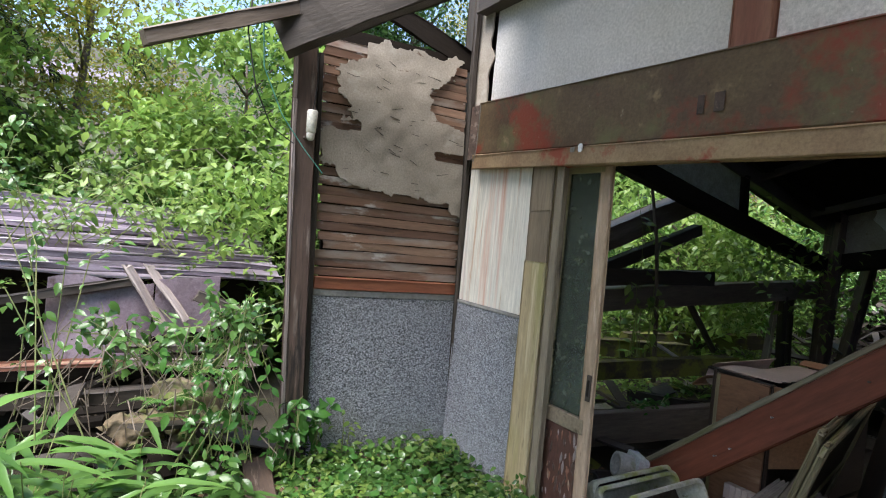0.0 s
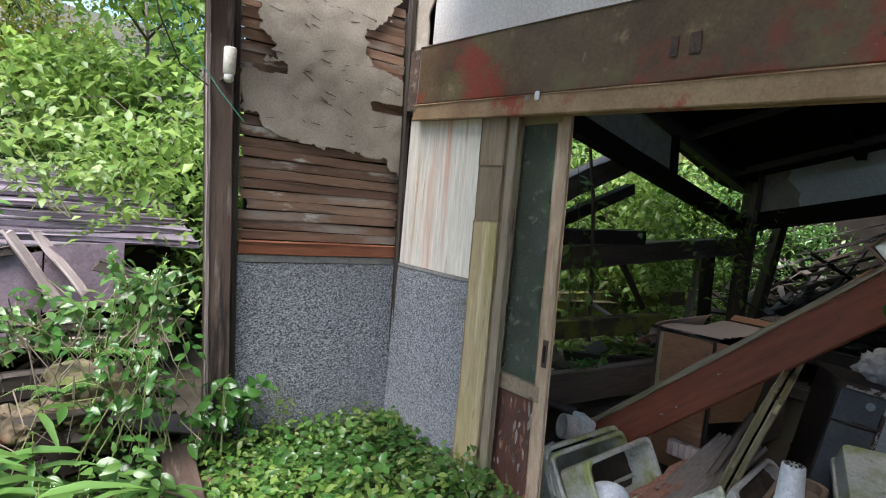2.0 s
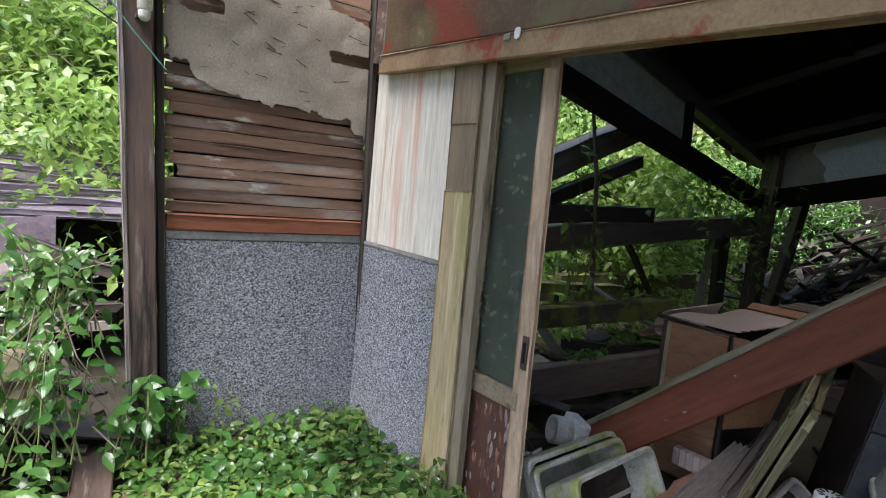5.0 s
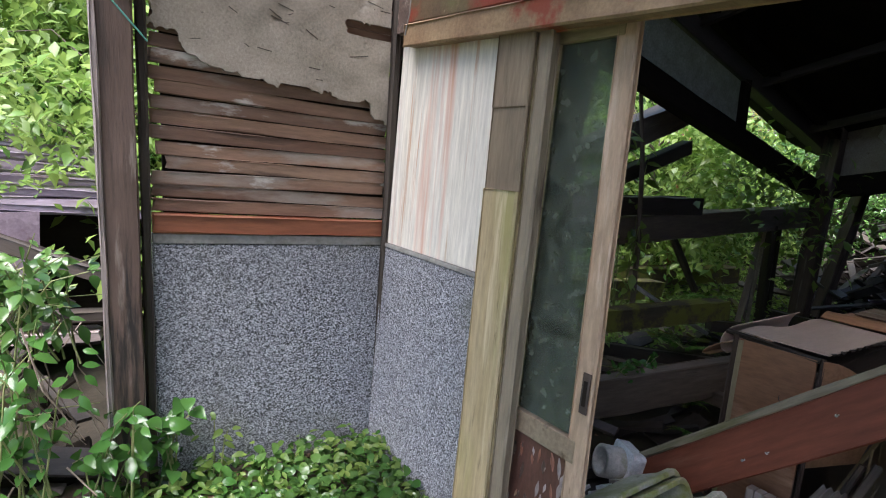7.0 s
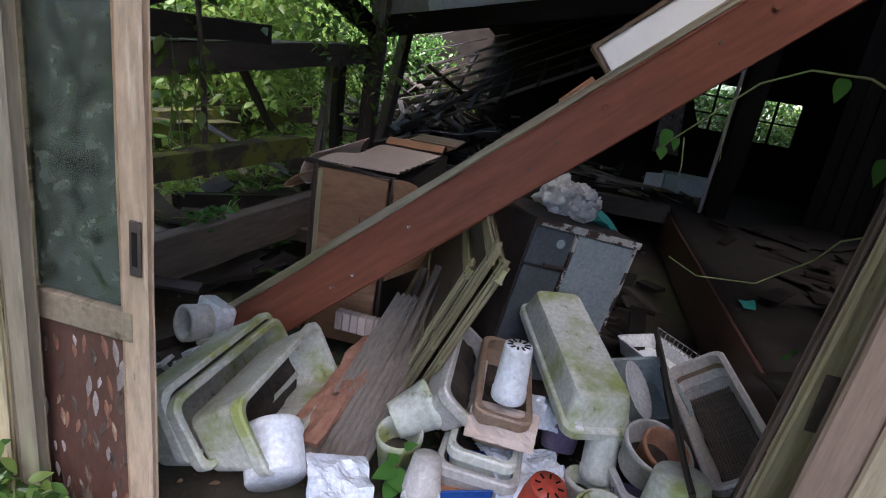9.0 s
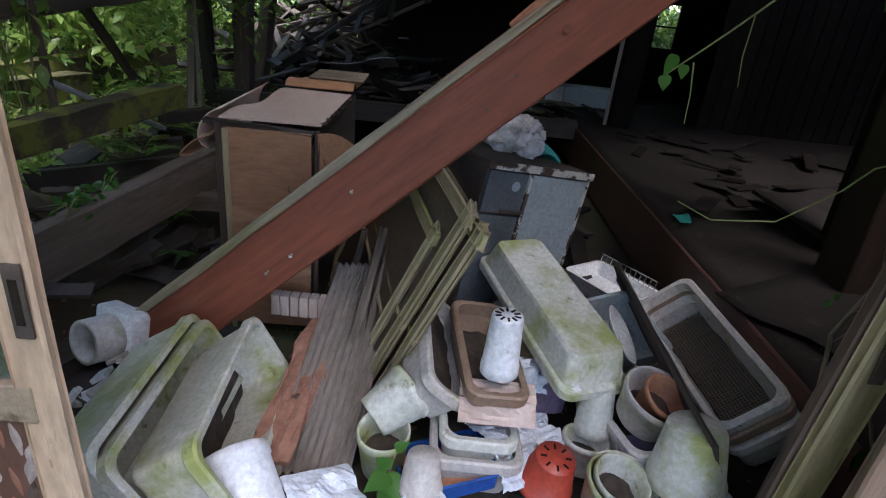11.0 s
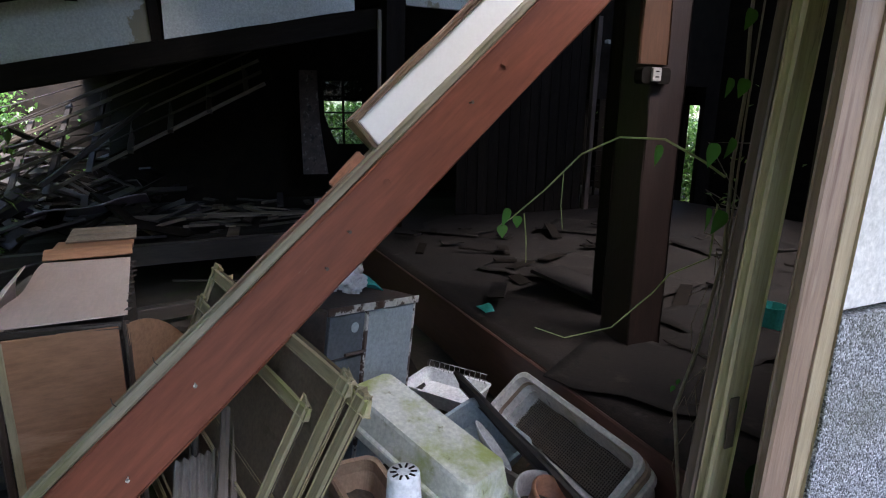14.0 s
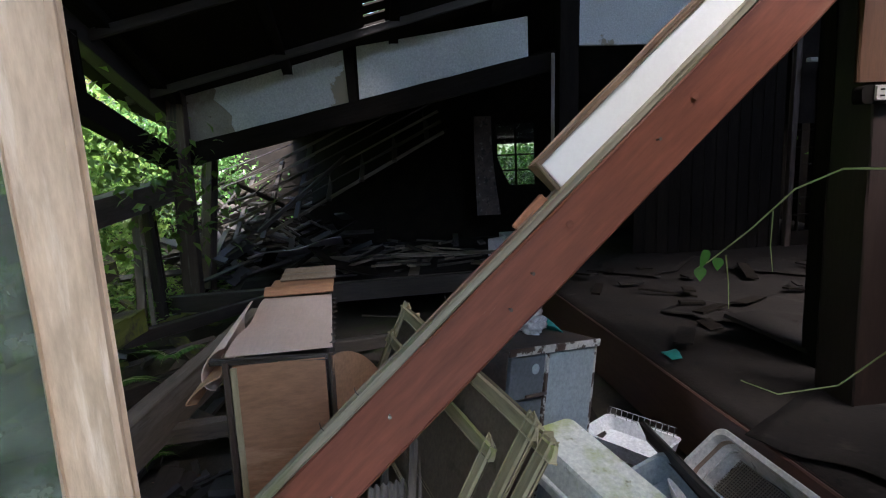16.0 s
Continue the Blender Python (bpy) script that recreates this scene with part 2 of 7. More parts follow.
LONG = (0.12, 1, 1)  # grain along a plank's own x
UP = (1, 1, 0.12)
MOSS = (0.10, 0.13, 0.02)
M = {
    "old_wood": surf("old_wood", (0.10, 0.075, 0.055), (0.20, 0.16, 0.125), 7, LONG, 0.6, [((0.28, 0.25, 0.22), 5, 0.60, 0.15, LONG), ((0.03, 0.025, 0.02), 9, 0.6, 0.1, LONG)], 0.6),
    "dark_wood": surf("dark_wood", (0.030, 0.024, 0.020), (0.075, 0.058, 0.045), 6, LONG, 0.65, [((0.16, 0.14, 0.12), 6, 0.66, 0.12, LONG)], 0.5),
    # near black: the darkness of rooms and gaps is put into this colour
    "shaded_wood": surf("shaded_wood", (0.009, 0.007, 0.0055), (0.021, 0.016, 0.012), 6, LONG, 0.85, (), 0.4, spec=0.1),
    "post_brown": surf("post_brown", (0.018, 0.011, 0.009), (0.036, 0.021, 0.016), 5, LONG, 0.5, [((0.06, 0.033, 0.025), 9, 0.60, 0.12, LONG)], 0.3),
    "post_dark": surf("post_dark", (0.055, 0.036, 0.028), (0.13, 0.085, 0.065), 6, LONG, 0.6, [((0.24, 0.19, 0.16), 16, 0.57, 0.08, (0.10, 1, 1)), ((0.02, 0.016, 0.014), 14, 0.56, 0.1, (0.08, 1, 1))], 0.6),
    "green_post": surf("green_post", (0.36, 0.28, 0.15), (0.48, 0.39, 0.25), 5, LONG, 0.65, [((0.29, 0.28, 0.09), 4, 0.50, 0.18, (0.15, 1, 1)), ((0.55, 0.47, 0.30), 14, 0.55, 0.10, (0.06, 1, 1)), ((0.09, 0.065, 0.035), 9, 0.57, 0.07, (0.08, 1, 1)), ((0.16, 0.12, 0.07), 30, 0.60, 0.08, (0.1, 1, 1))], 0.5),
    "patch_wood": surf("patch_wood", (0.20, 0.15, 0.10), (0.27, 0.21, 0.14), 8, LONG, 0.65, [((0.10, 0.07, 0.04), 14, 0.58, 0.1, LONG)], 0.4),
    "stile_wood": surf("stile_wood", (0.36, 0.25, 0.16), (0.47, 0.345, 0.24), 6, (0.2, 1, 1), 0.6, [((0.33, 0.29, 0.12), 3, 0.60, 0.14, (0.3, 1, 1)), ((0.60, 0.48, 0.37), 16, 0.58, 0.12, LONG), ((0.22, 0.14, 0.085), 20, 0.64, 0.06, (0.25, 1, 1))], 0.5),
    "jamb_wood": surf("jamb_wood", (0.20, 0.13, 0.09), (0.29, 0.205, 0.15), 7, (0.1, 1, 1), 0.6, [((0.36, 0.29, 0.23), 18, 0.58, 0.12, (0.07, 1, 1)), ((0.12, 0.06, 0.045), 14, 0.58, 0.10, (0.06, 1, 1)), ((0.22, 0.20, 0.09), 4, 0.64, 0.12, (0.3, 1, 1))], 0.5),
    "jamb_pale": surf("jamb_pale", (0.27, 0.21, 0.13), (0.36, 0.29, 0.19), 6, (0.1, 1, 1), 0.6, [((0.26, 0.27, 0.12), 4, 0.56, 0.12, (0.3, 1, 1)), ((0.16, 0.10, 0.06), 20, 0.60, 0.07, (0.06, 1, 1)), ((0.30, 0.08, 0.05), 12, 0.70, 0.04, (0.2, 1, 1))], 0.5),
    "rail_wood": surf("rail_wood", (0.22, 0.19, 0.10), (0.30, 0.25, 0.14), 9, (1, 0.12, 1), 0.65, (), 0.4),
    "red_strip": surf("red_strip", (0.20, 0.08, 0.05), (0.29, 0.14, 0.09), 8, LONG, 0.6, [((0.35, 0.27, 0.18), 7, 0.56, 0.1, LONG)], 0.3),
    "grey_edge": surf("grey_edge", (0.20, 0.16, 0.11), (0.29, 0.24, 0.17), 8, LONG, 0.6, [((0.22, 0.23, 0.13), 5, 0.54, 0.1, LONG), ((0.24, 0.09, 0.06), 4, 0.66, 0.06, LONG), ((0.10, 0.07, 0.05), 12, 0.58, 0.08, LONG)], 0.4),
    "peeling_ply": surf("peeling_ply", (0.085, 0.038, 0.026), (0.15, 0.07, 0.05), 5, (1, 1, 0.4), 0.6, [((0.26, 0.20, 0.15), 9, 0.60, 0.05, (1, 1, 0.3)), ((0.03, 0.02, 0.015), 6, 0.6, 0.1, (1, 1, 0.3))], 0.6),
    "clean_plaster": surf("clean_plaster", (0.80, 0.80, 0.78), (0.84, 0.84, 0.83), 2, (1, 1, 1), 0.8, [((0.66, 0.63, 0.57), 5, 0.72, 0.1, (1, 1, 1))], 0.06, 70, vary=0.0, speck=0.12),
    "lintel_red": surf("lintel_red", (0.075, 0.045, 0.026), (0.15, 0.105, 0.055), 3, (1, 0.3, 1), 0.5, [((0.13, 0.12, 0.05), 1.6, 0.54, 0.1, (1, 0.4, 1)), ((0.20, 0.04, 0.02), 2.6, 0.50, 0.10, (1, 0.45, 1)), ((0.28, 0.20, 0.11), 6, 0.60, 0.10, (1, 0.3, 1)), ((0.34, 0.28, 0.19), 15, 0.65, 0.08, (1, 0.45, 1)), ((0.05, 0.03, 0.02), 13, 0.66, 0.05, (1, 0.3, 1))], 0.4),
    "lintel_rail": surf("lintel_rail", (0.20, 0.12, 0.065), (0.33, 0.23, 0.13), 5, (1, 0.12, 1), 0.55, [((0.26, 0.06, 0.03), 4, 0.6, 0.08, (1, 0.2, 1))], 0.4),
    "beam_red": surf("beam_red", (0.155, 0.044, 0.024), (0.225, 0.072, 0.040), 3, LONG, 0.6, [((0.10, 0.03, 0.02), 6, 0.54, 0.18, LONG), ((0.24, 0.10, 0.06), 14, 0.58, 0.14, LONG), ((0.32, 0.23, 0.15), 11, 0.68, 0.04, (0.25, 1, 1)), ((0.05, 0.025, 0.018), 22, 0.70, 0.04, (0.2, 1, 1))], 0.25, 40, vary=0.0, spec=0.3),
    "beam_edge": surf("beam_edge", (0.24, 0.20, 0.125), (0.35, 0.30, 0.21), 6, LONG, 0.6, [((0.24, 0.09, 0.06), 5, 0.57, 0.07, LONG), ((0.17, 0.17, 0.07), 6, 0.62, 0.12, LONG)], 0.5),
    "board_red": surf("board_red", (0.15, 0.080, 0.052), (0.27, 0.17, 0.115), 5, LONG, 0.5, [((0.30, 0.25, 0.21), 3.5, 0.53, 0.10, (0.3, 1, 1)), ((0.03, 0.02, 0.016), 7, 0.58, 0.12, LONG), ((0.5, 0.46, 0.42), 7, 0.60, 0.06, (0.35, 1, 1))], 0.5, vary=0.3),
    "red_band": surf("red_band", (0.24, 0.075, 0.035), (0.30, 0.11, 0.055), 6, LONG, 0.6, [((0.40, 0.36, 0.31), 7, 0.68, 0.03, (0.5, 1, 1))], 0.4),
    "mud_plaster": surf("mud_plaster", (0.30, 0.26, 0.21), (0.40, 0.35, 0.29), 4, (1, 1, 1), 0.9, [((0.15, 0.10, 0.07), 9, 0.66, 0.04, (0.5, 1, 1.6)), ((0.46, 0.42, 0.36), 3, 0.6, 0.1, (1, 1, 1))], 0.6, 90, vary=0.0),
    "white_plaster": surf("white_plaster", (0.58, 0.56, 0.52), (0.70, 0.68, 0.65), 2, (1, 1, 1), 0.8, [((0.48, 0.41, 0.30), 2.2, 0.68, 0.12, (1, 1, 0.5))], 0.15, 70, vary=0.0),
    "stained_plaster": surf("stained_plaster", (0.58, 0.58, 0.55), (0.70, 0.70, 0.68), 1.2, (1, 1, 1), 0.8, [((0.36, 0.31, 0.22), 1.4, 0.60, 0.02, (1, 1, 1))], 0.15, vary=0.0),
    "pale_board": surf("pale_board", (0.64, 0.60, 0.50), (0.74, 0.71, 0.63), 3, (1, 1, 0.08), 0.75, [((0.60, 0.36, 0.26), 6, 0.54, 0.12, (1, 1, 0.04)), ((0.52, 0.34, 0.22), 24, 0.60, 0.06, (1, 1, 0.03)), ((0.45, 0.33, 0.20), 14, 0.64, 0.08, (1, 1, 0.05)), ((0.78, 0.76, 0.70), 10, 0.6, 0.1, (1, 1, 0.03))], 0.12, vary=0.0),
    "pebbles": pebbledash("pebbles"),
    "cement": surf("cement", (0.20, 0.19, 0.17), (0.30, 0.29, 0.27), 10, (1, 1, 1), 0.9),
    "ply": surf("ply", (0.27, 0.13, 0.068), (0.36, 0.19, 0.105), 2.2, (1, 0.25, 1), 0.55, [((0.50, 0.30, 0.19), 4, 0.60, 0.1, (1, 0.2, 1)), ((0.18, 0.09, 0.05), 12, 0.7, 0.03, (1, 0.3, 1))], 0.1),
    "veneer": surf("veneer", (0.56, 0.41, 0.33), (0.70, 0.56, 0.48), 3, (0.3, 1.5, 1), 0.6, [((0.30, 0.26, 0.12), 3, 0.70, 0.08, (1, 1, 1))], 0.10, speck=0.35),
    "veneer_green": surf("veneer_green", (0.34, 0.18, 0.10), (0.43, 0.25, 0.145), 3, (1, 1, 1), 0.6, [((0.27, 0.34, 0.04), 4.5, 0.60, 0.06, (1, 1, 1))], 0.15),
    "frame_wood": surf("frame_wood", (0.27, 0.22, 0.12), (0.40, 0.34, 0.21), 6, LONG, 0.6, [((0.26, 0.28, 0.08), 4, 0.54, 0.1, LONG), ((0.56, 0.48, 0.34), 9, 0.60, 0.1, LONG), ((0.10, 0.07, 0.04), 9, 0.64, 0.05, LONG)], 0.5),
    "panel_brown": surf("panel_brown", (0.16, 0.12, 0.085), (0.23, 0.18, 0.13), 4, (1, 1, 1), 0.5, [((0.10, 0.08, 0.05), 7, 0.6, 0.1, (1, 1, 1))], 0.1),
    "mossy_plastic": surf("mossy_plastic", (0.52, 0.52, 0.43), (0.64, 0.63, 0.56), 5, (1, 1, 1), 0.45, [((0.33, 0.36, 0.12), 4, 0.50, 0.14, (1, 1, 1)), ((0.20, 0.18, 0.12), 16, 0.62, 0.08, (1, 1, 1)), ((0.74, 0.70, 0.70), 12, 0.64, 0.05, (1, 1, 1))], 0.12),
    "white_plastic": surf("white_plastic", (0.70, 0.71, 0.72), (0.80, 0.80, 0.80), 4, (1, 1, 1), 0.35, [((0.33, 0.33, 0.22), 11, 0.68, 0.08, (1, 1, 1))], 0.05),
    "grey_plastic": surf("grey_plastic", (0.46, 0.42, 0.38), (0.58, 0.54, 0.49), 6, (1, 1, 1), 0.5, [((0.24, 0.25, 0.12), 5, 0.58, 0.12, (1, 1, 1)), ((0.13, 0.11, 0.09), 14, 0.64, 0.06, (1, 1, 1)), ((0.62, 0.60, 0.56), 9, 0.66, 0.05, (1, 1, 1))], 0.15),
    "brown_plastic": surf("brown_plastic", (0.20, 0.12, 0.08), (0.30, 0.21, 0.14), 6, (1, 1, 1), 0.5, [((0.40, 0.36, 0.28), 5, 0.60, 0.1, (1, 1, 1)), ((0.22, 0.24, 0.09), 4, 0.62, 0.1, (1, 1, 1))], 0.15),
    "terracotta": surf("terracotta", (0.36, 0.145, 0.075), (0.44, 0.20, 0.11), 7, (1, 1, 1), 0.6, [((0.20, 0.11, 0.07), 9, 0.62, 0.08, (1, 1, 1))], 0.2),
    "red_plastic": surf("red_plastic", (0.42, 0.05, 0.03), (0.52, 0.08, 0.045), 6, (1, 1, 1), 0.4, [((0.20, 0.06, 0.04), 12, 0.64, 0.08, (1, 1, 1))], 0.08),
    "blue_glaze": surf("blue_glaze", (0.015, 0.065, 0.28), (0.02, 0.10, 0.38), 6, (1, 1, 1), 0.22, [((0.05, 0.05, 0.06), 10, 0.66, 0.08, (1, 1, 1))], 0.05),
    "purple_plastic": surf("purple_plastic", (0.13, 0.09, 0.15), (0.19, 0.15, 0.20), 6),
    "teal": surf("teal", (0.02, 0.22, 0.19), (0.03, 0.30, 0.26), 6, rough=0.5),
    "soil": surf("soil", (0.030, 0.022, 0.016), (0.075, 0.055, 0.04), 14, (1, 1, 1), 0.95, [((0.20, 0.15, 0.11), 30, 0.66, 0.06, (1, 1, 1))], 1.0, 50, vary=0.0),
    "red_soil": surf("red_soil", (0.24, 0.11, 0.07), (0.36, 0.18, 0.12), 9, (1, 1, 1), 0.95, [((0.06, 0.04, 0.03), 14, 0.6, 0.08, (1, 1, 1))], 1.0, 40),
    "ground": surf("ground", (0.035, 0.028, 0.018), (0.075, 0.06, 0.04), 3, (1, 1, 1), 0.95, [((0.05, 0.075, 0.02), 1.2, 0.52, 0.12, (1, 1, 1)), ((0.20, 0.12, 0.07), 26, 0.68, 0.04, (1, 1, 1))], 1.0, 40, vary=0.0),
    # dusty floor, its base colour lowered to hold the room's shade as well
    "shaded_dirt": surf("shaded_dirt", (0.011, 0.008, 0.0065), (0.026, 0.020, 0.016), 3, (1, 1, 1), 0.85, [((0.060, 0.047, 0.039), 5, 0.62, 0.14, (1, 1, 1)), ((0.006, 0.007, 0.006), 9, 0.60, 0.1, (1, 1, 1))], 0.6, 40, vary=0.15, spec=0.25),
    "step_wood": surf("step_wood", (0.07, 0.03, 0.022), (0.11, 0.05, 0.036), 3, LONG, 0.5, (), 0.1),
    "corrugated": surf("corrugated", (0.24, 0.20, 0.165), (0.34, 0.29, 0.25), 5, (0.2, 1, 1), 0.5, [((0.14, 0.11, 0.09), 7, 0.6, 0.1, (0.2, 1, 1))], 0.1),
    "steel_door": surf("steel_door", (0.36, 0.41, 0.42), (0.44, 0.49, 0.50), 3, (1, 1, 1), 0.4, [((0.17, 0.20, 0.20), 9, 0.66, 0.1, (1, 1, 1))], 0.04, metal=0.2),
    "steel_dark": surf("steel_dark", (0.085, 0.095, 0.10), (0.13, 0.14, 0.15), 4, (1, 1, 1), 0.4, metal=0.2, bump=0.04),
    "rust_edge": surf("rust_edge", (0.55, 0.52, 0.47), (0.66, 0.63, 0.57), 5, (1, 1, 1), 0.5, [((0.07, 0.04, 0.028), 14, 0.50, 0.04, (1, 1, 1))], 0.3),
    "rust": surf("rust", (0.045, 0.035, 0.03), (0.11, 0.075, 0.055), 8, (1, 1, 1), 0.7, bump=0.4),
    "roof_metal": surf("roof_metal", (0.18, 0.145, 0.18), (0.30, 0.25, 0.295), 3, (0.3, 1, 1), 0.33, [((0.12, 0.08, 0.07), 5, 0.58, 0.12, (0.3, 1, 1)), ((0.10, 0.10, 0.06), 9, 0.63, 0.1, (1, 1, 1))], 0.12),
    "sheet_brown": surf("sheet_brown", (0.17, 0.13, 0.155), (0.27, 0.21, 0.245), 4, (1, 1, 1), 0.3, [((0.09, 0.05, 0.04), 6, 0.6, 0.1, (1, 1, 1))], 0.06),
    "grey_plank": surf("grey_plank", (0.26, 0.21, 0.19), (0.38, 0.32, 0.30), 5, LONG, 0.6, [((0.12, 0.08, 0.07), 8, 0.6, 0.1, LONG)], 0.5),
    "mossy_wood": surf("mossy_wood", (0.055, 0.045, 0.03), (0.10, 0.08, 0.055), 6, LONG, 0.85, [((0.16, 0.17, 0.03), 5, 0.46, 0.1, (1, 1, 1))], 0.9),
    "moss": surf("moss", (0.10, 0.12, 0.025), (0.19, 0.20, 0.05), 9, (1, 1, 1), 0.95, [((0.06, 0.05, 0.03), 8, 0.58, 0.1, (1, 1, 1))], 1.0),
    "debris": surf("debris", (0.035, 0.029, 0.025), (0.10, 0.085, 0.078), 5, LONG, 0.6, [((0.36, 0.35, 0.35), 3, 0.70, 0.05, (1, 1, 1))], 0.4, vary=0.4, island=True),
    "pale_scrap": surf("pale_scrap", (0.45, 0.44, 0.45), (0.60, 0.59, 0.60), 5, (1, 1, 1), 0.5),
    "lilac_sheet": surf("lilac_sheet", (0.36, 0.29, 0.36), (0.48, 0.41, 0.47), 5, (0.3, 1, 1), 0.5),
    "paper": surf("paper", (0.62, 0.66, 0.72), (0.74, 0.76, 0.80), 6, (1, 1, 1), 0.6, [((0.24, 0.21, 0.16), 9, 0.66, 0.08, (1, 1, 1))], 0.1),
    "stuffing": surf("stuffing", (0.50, 0.47, 0.46), (0.62, 0.59, 0.58), 12, (1, 1, 1), 0.95, [((0.26, 0.22, 0.20), 10, 0.62, 0.1, (1, 1, 1))], 0.8),
    "china": surf("china", (0.70, 0.70, 0.69), (0.78, 0.78, 0.77), 5, (1, 1, 1), 0.2, [((0.25, 0.22, 0.18), 9, 0.64, 0.08, (1, 1, 1))], 0.03),
    "wire": surf("wire", (0.50, 0.50, 0.49), (0.62, 0.61, 0.60), 20, (1, 1, 1), 0.3, metal=0.6, bump=0),
    "black_wire": surf("black_wire", (0.02, 0.02, 0.02), (0.03, 0.03, 0.03), 20, bump=0),
    "green_wire": surf("green_wire", (0.10, 0.34, 0.28), (0.14, 0.40, 0.33), 20, bump=0),
    "lamp_white": surf("lamp_white", (0.70, 0.67, 0.58), (0.78, 0.75, 0.67), 10, bump=0.03, rough=0.35),
    "sandstone": surf("sandstone", (0.20, 0.15, 0.09), (0.30, 0.23, 0.15), 6, (1, 1, 1), 0.9, [((0.15, 0.19, 0.04), 4, 0.50, 0.1, (1, 1, 1)), ((0.23, 0.08, 0.045), 5, 0.60, 0.08, (1, 1, 1))], 1.0, 30),
    "bark": surf("bark", (0.075, 0.055, 0.042), (0.15, 0.115, 0.09), 6, UP, 0.9, (), 0.8, 30),
    "twig": surf("twig", (0.16, 0.12, 0.09), (0.26, 0.21, 0.16), 8, bump=0.2),
    "stem_green": surf("stem_green", (0.13, 0.17, 0.05), (0.24, 0.25, 0.10), 8, bump=0.1),
    "orange_wood": surf("orange_wood", (0.32, 0.13, 0.055), (0.42, 0.20, 0.09), 6, LONG, 0.5, bump=0.2),
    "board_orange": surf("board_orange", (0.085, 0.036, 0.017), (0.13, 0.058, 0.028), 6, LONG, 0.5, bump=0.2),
    "house_wall": surf("house_wall", (0.62, 0.62, 0.60), (0.72, 0.72, 0.70), 2, bump=0.05),
    "glass_door": dirty_glass("glass_door", (0.13, 0.155, 0.115), 0.42),
    "glass_win": dirty_glass("glass_win", (0.30, 0.33, 0.28), 0.25),
    "leaf": leafy("leaf", (0.055, 0.135, 0.032), (0.14, 0.27, 0.065), 0.18),
    "leaf_dark": leafy("leaf_dark", (0.030, 0.075, 0.024), (0.085, 0.16, 0.05), 0.28),
    "leaf_bright": leafy("leaf_bright", (0.14, 0.26, 0.055), (0.30, 0.42, 0.10), 0.35, 0.5),
    "leaf_yellow": leafy("leaf_yellow", (0.22, 0.235, 0.04), (0.42, 0.39, 0.075), 0.45, 0.5),
    "needle": leafy("needle", (0.020, 0.040, 0.014), (0.05, 0.075, 0.025), 0.6, 0.2),
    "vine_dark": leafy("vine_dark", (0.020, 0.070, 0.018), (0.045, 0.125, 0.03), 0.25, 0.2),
    "vine_leaf": leafy("vine_leaf", (0.05, 0.15, 0.03), (0.09, 0.22, 0.045), 0.22, 0.35),
    "blade": leafy("blade", (0.07, 0.17, 0.035), (0.16, 0.30, 0.07), 0.3, 0.35),
    "dead_leaf": leafy("dead_leaf", (0.13, 0.065, 0.035), (0.26, 0.16, 0.09), 0.7, 0.1),
}

# ---- building blocks ----
WORLD_OF = {}
# the house leans and twists: each section below is built in a frame of its own
OUTSIDE = Matrix()
ENTRY = Matrix.Translation((1.919, 3.172, 0)) @ pose(0, 0, 0, 0, 0, 3.2) @ Matrix.Translation((-1.949, -3.17, 0))
JAMB = Matrix.Translation((0.02, 0.048, 0.0)) @ ENTRY
INSIDE = pose(0.089, -0.060, 0.03, 0, 0, 2.76) @ Matrix.Scale(1.023, 4)
FAR = Matrix.Translation((0.10, 0.0, 0.08)) @ INSIDE
HEAP = Matrix.Translation((-0.03, 0.02, 0.045)) @ INSIDE
DOORWAY = Matrix.Translation((-0.10, -0.095, 0.10)) @ INSIDE
HERE = OUTSIDE


def thing(name, at=(0, 0, 0), label="", category="", group="", kind=""):
    ob = new(name)
    ob.location = HERE @ Vector(at)
    ob.empty_display_size = 0.1
    WORLD_OF[ob] = Matrix.Translation(ob.location)
    return tagged(ob, label, category, group, kind)


def part(name, bm, material, parent=None, label="", m=None, smooth=False):
    """One mesh object of a bmesh (or of a ready mesh), at the world pose m, under a thing or a part."""
    if isinstance(bm, bpy.types.Mesh):
        me = bm
    else:
        me = bpy.data.meshes.new(name)
        bmesh.ops.recalc_face_normals(bm, faces=bm.faces)
        bm.to_mesh(me)
        bm.free()
        if smooth:
            me.polygons.foreach_set("use_smooth", [True] * len(me.polygons))
    if not me.materials:
        me.materials.append(M[material])
    ob = new(name, me)
    m = HERE @ (m or Matrix())
    ob.matrix_basis = m
    WORLD_OF[ob] = m
    if parent is not None:
        ob.parent = parent
        ob.matrix_parent_inverse = WORLD_OF[parent].inverted()
    if label:
        ob["label"] = label
    return ob


def solo(name, bm, material, label, category, group="", kind="", m=None, smooth=False):
    return tagged(part(name, bm, material, None, "", m, smooth), label, category, group, kind)


def box(sx, sy, sz, at=(0, 0, 0), bevel=0.004, bm=None):
    bm = bm or bmesh.new()
    r = bmesh.ops.create_cube(bm, size=1.0, matrix=Matrix.Translation(at) @ Matrix.Diagonal((sx, sy, sz, 1)))
    if bevel:
        es = {e for v in r["verts"] for e in v.link_edges}
        bmesh.ops.bevel(bm, geom=list(es), offset=bevel, segments=2, affect="EDGES", profile=0.6)
    return bm


def span(x0, x1, y0, y1, z0, z1, bevel=0.004, bm=None):
    return box(x1 - x0, y1 - y0, z1 - z0, ((x0 + x1) / 2, (y0 + y1) / 2, (z0 + z1) / 2), bevel, bm)


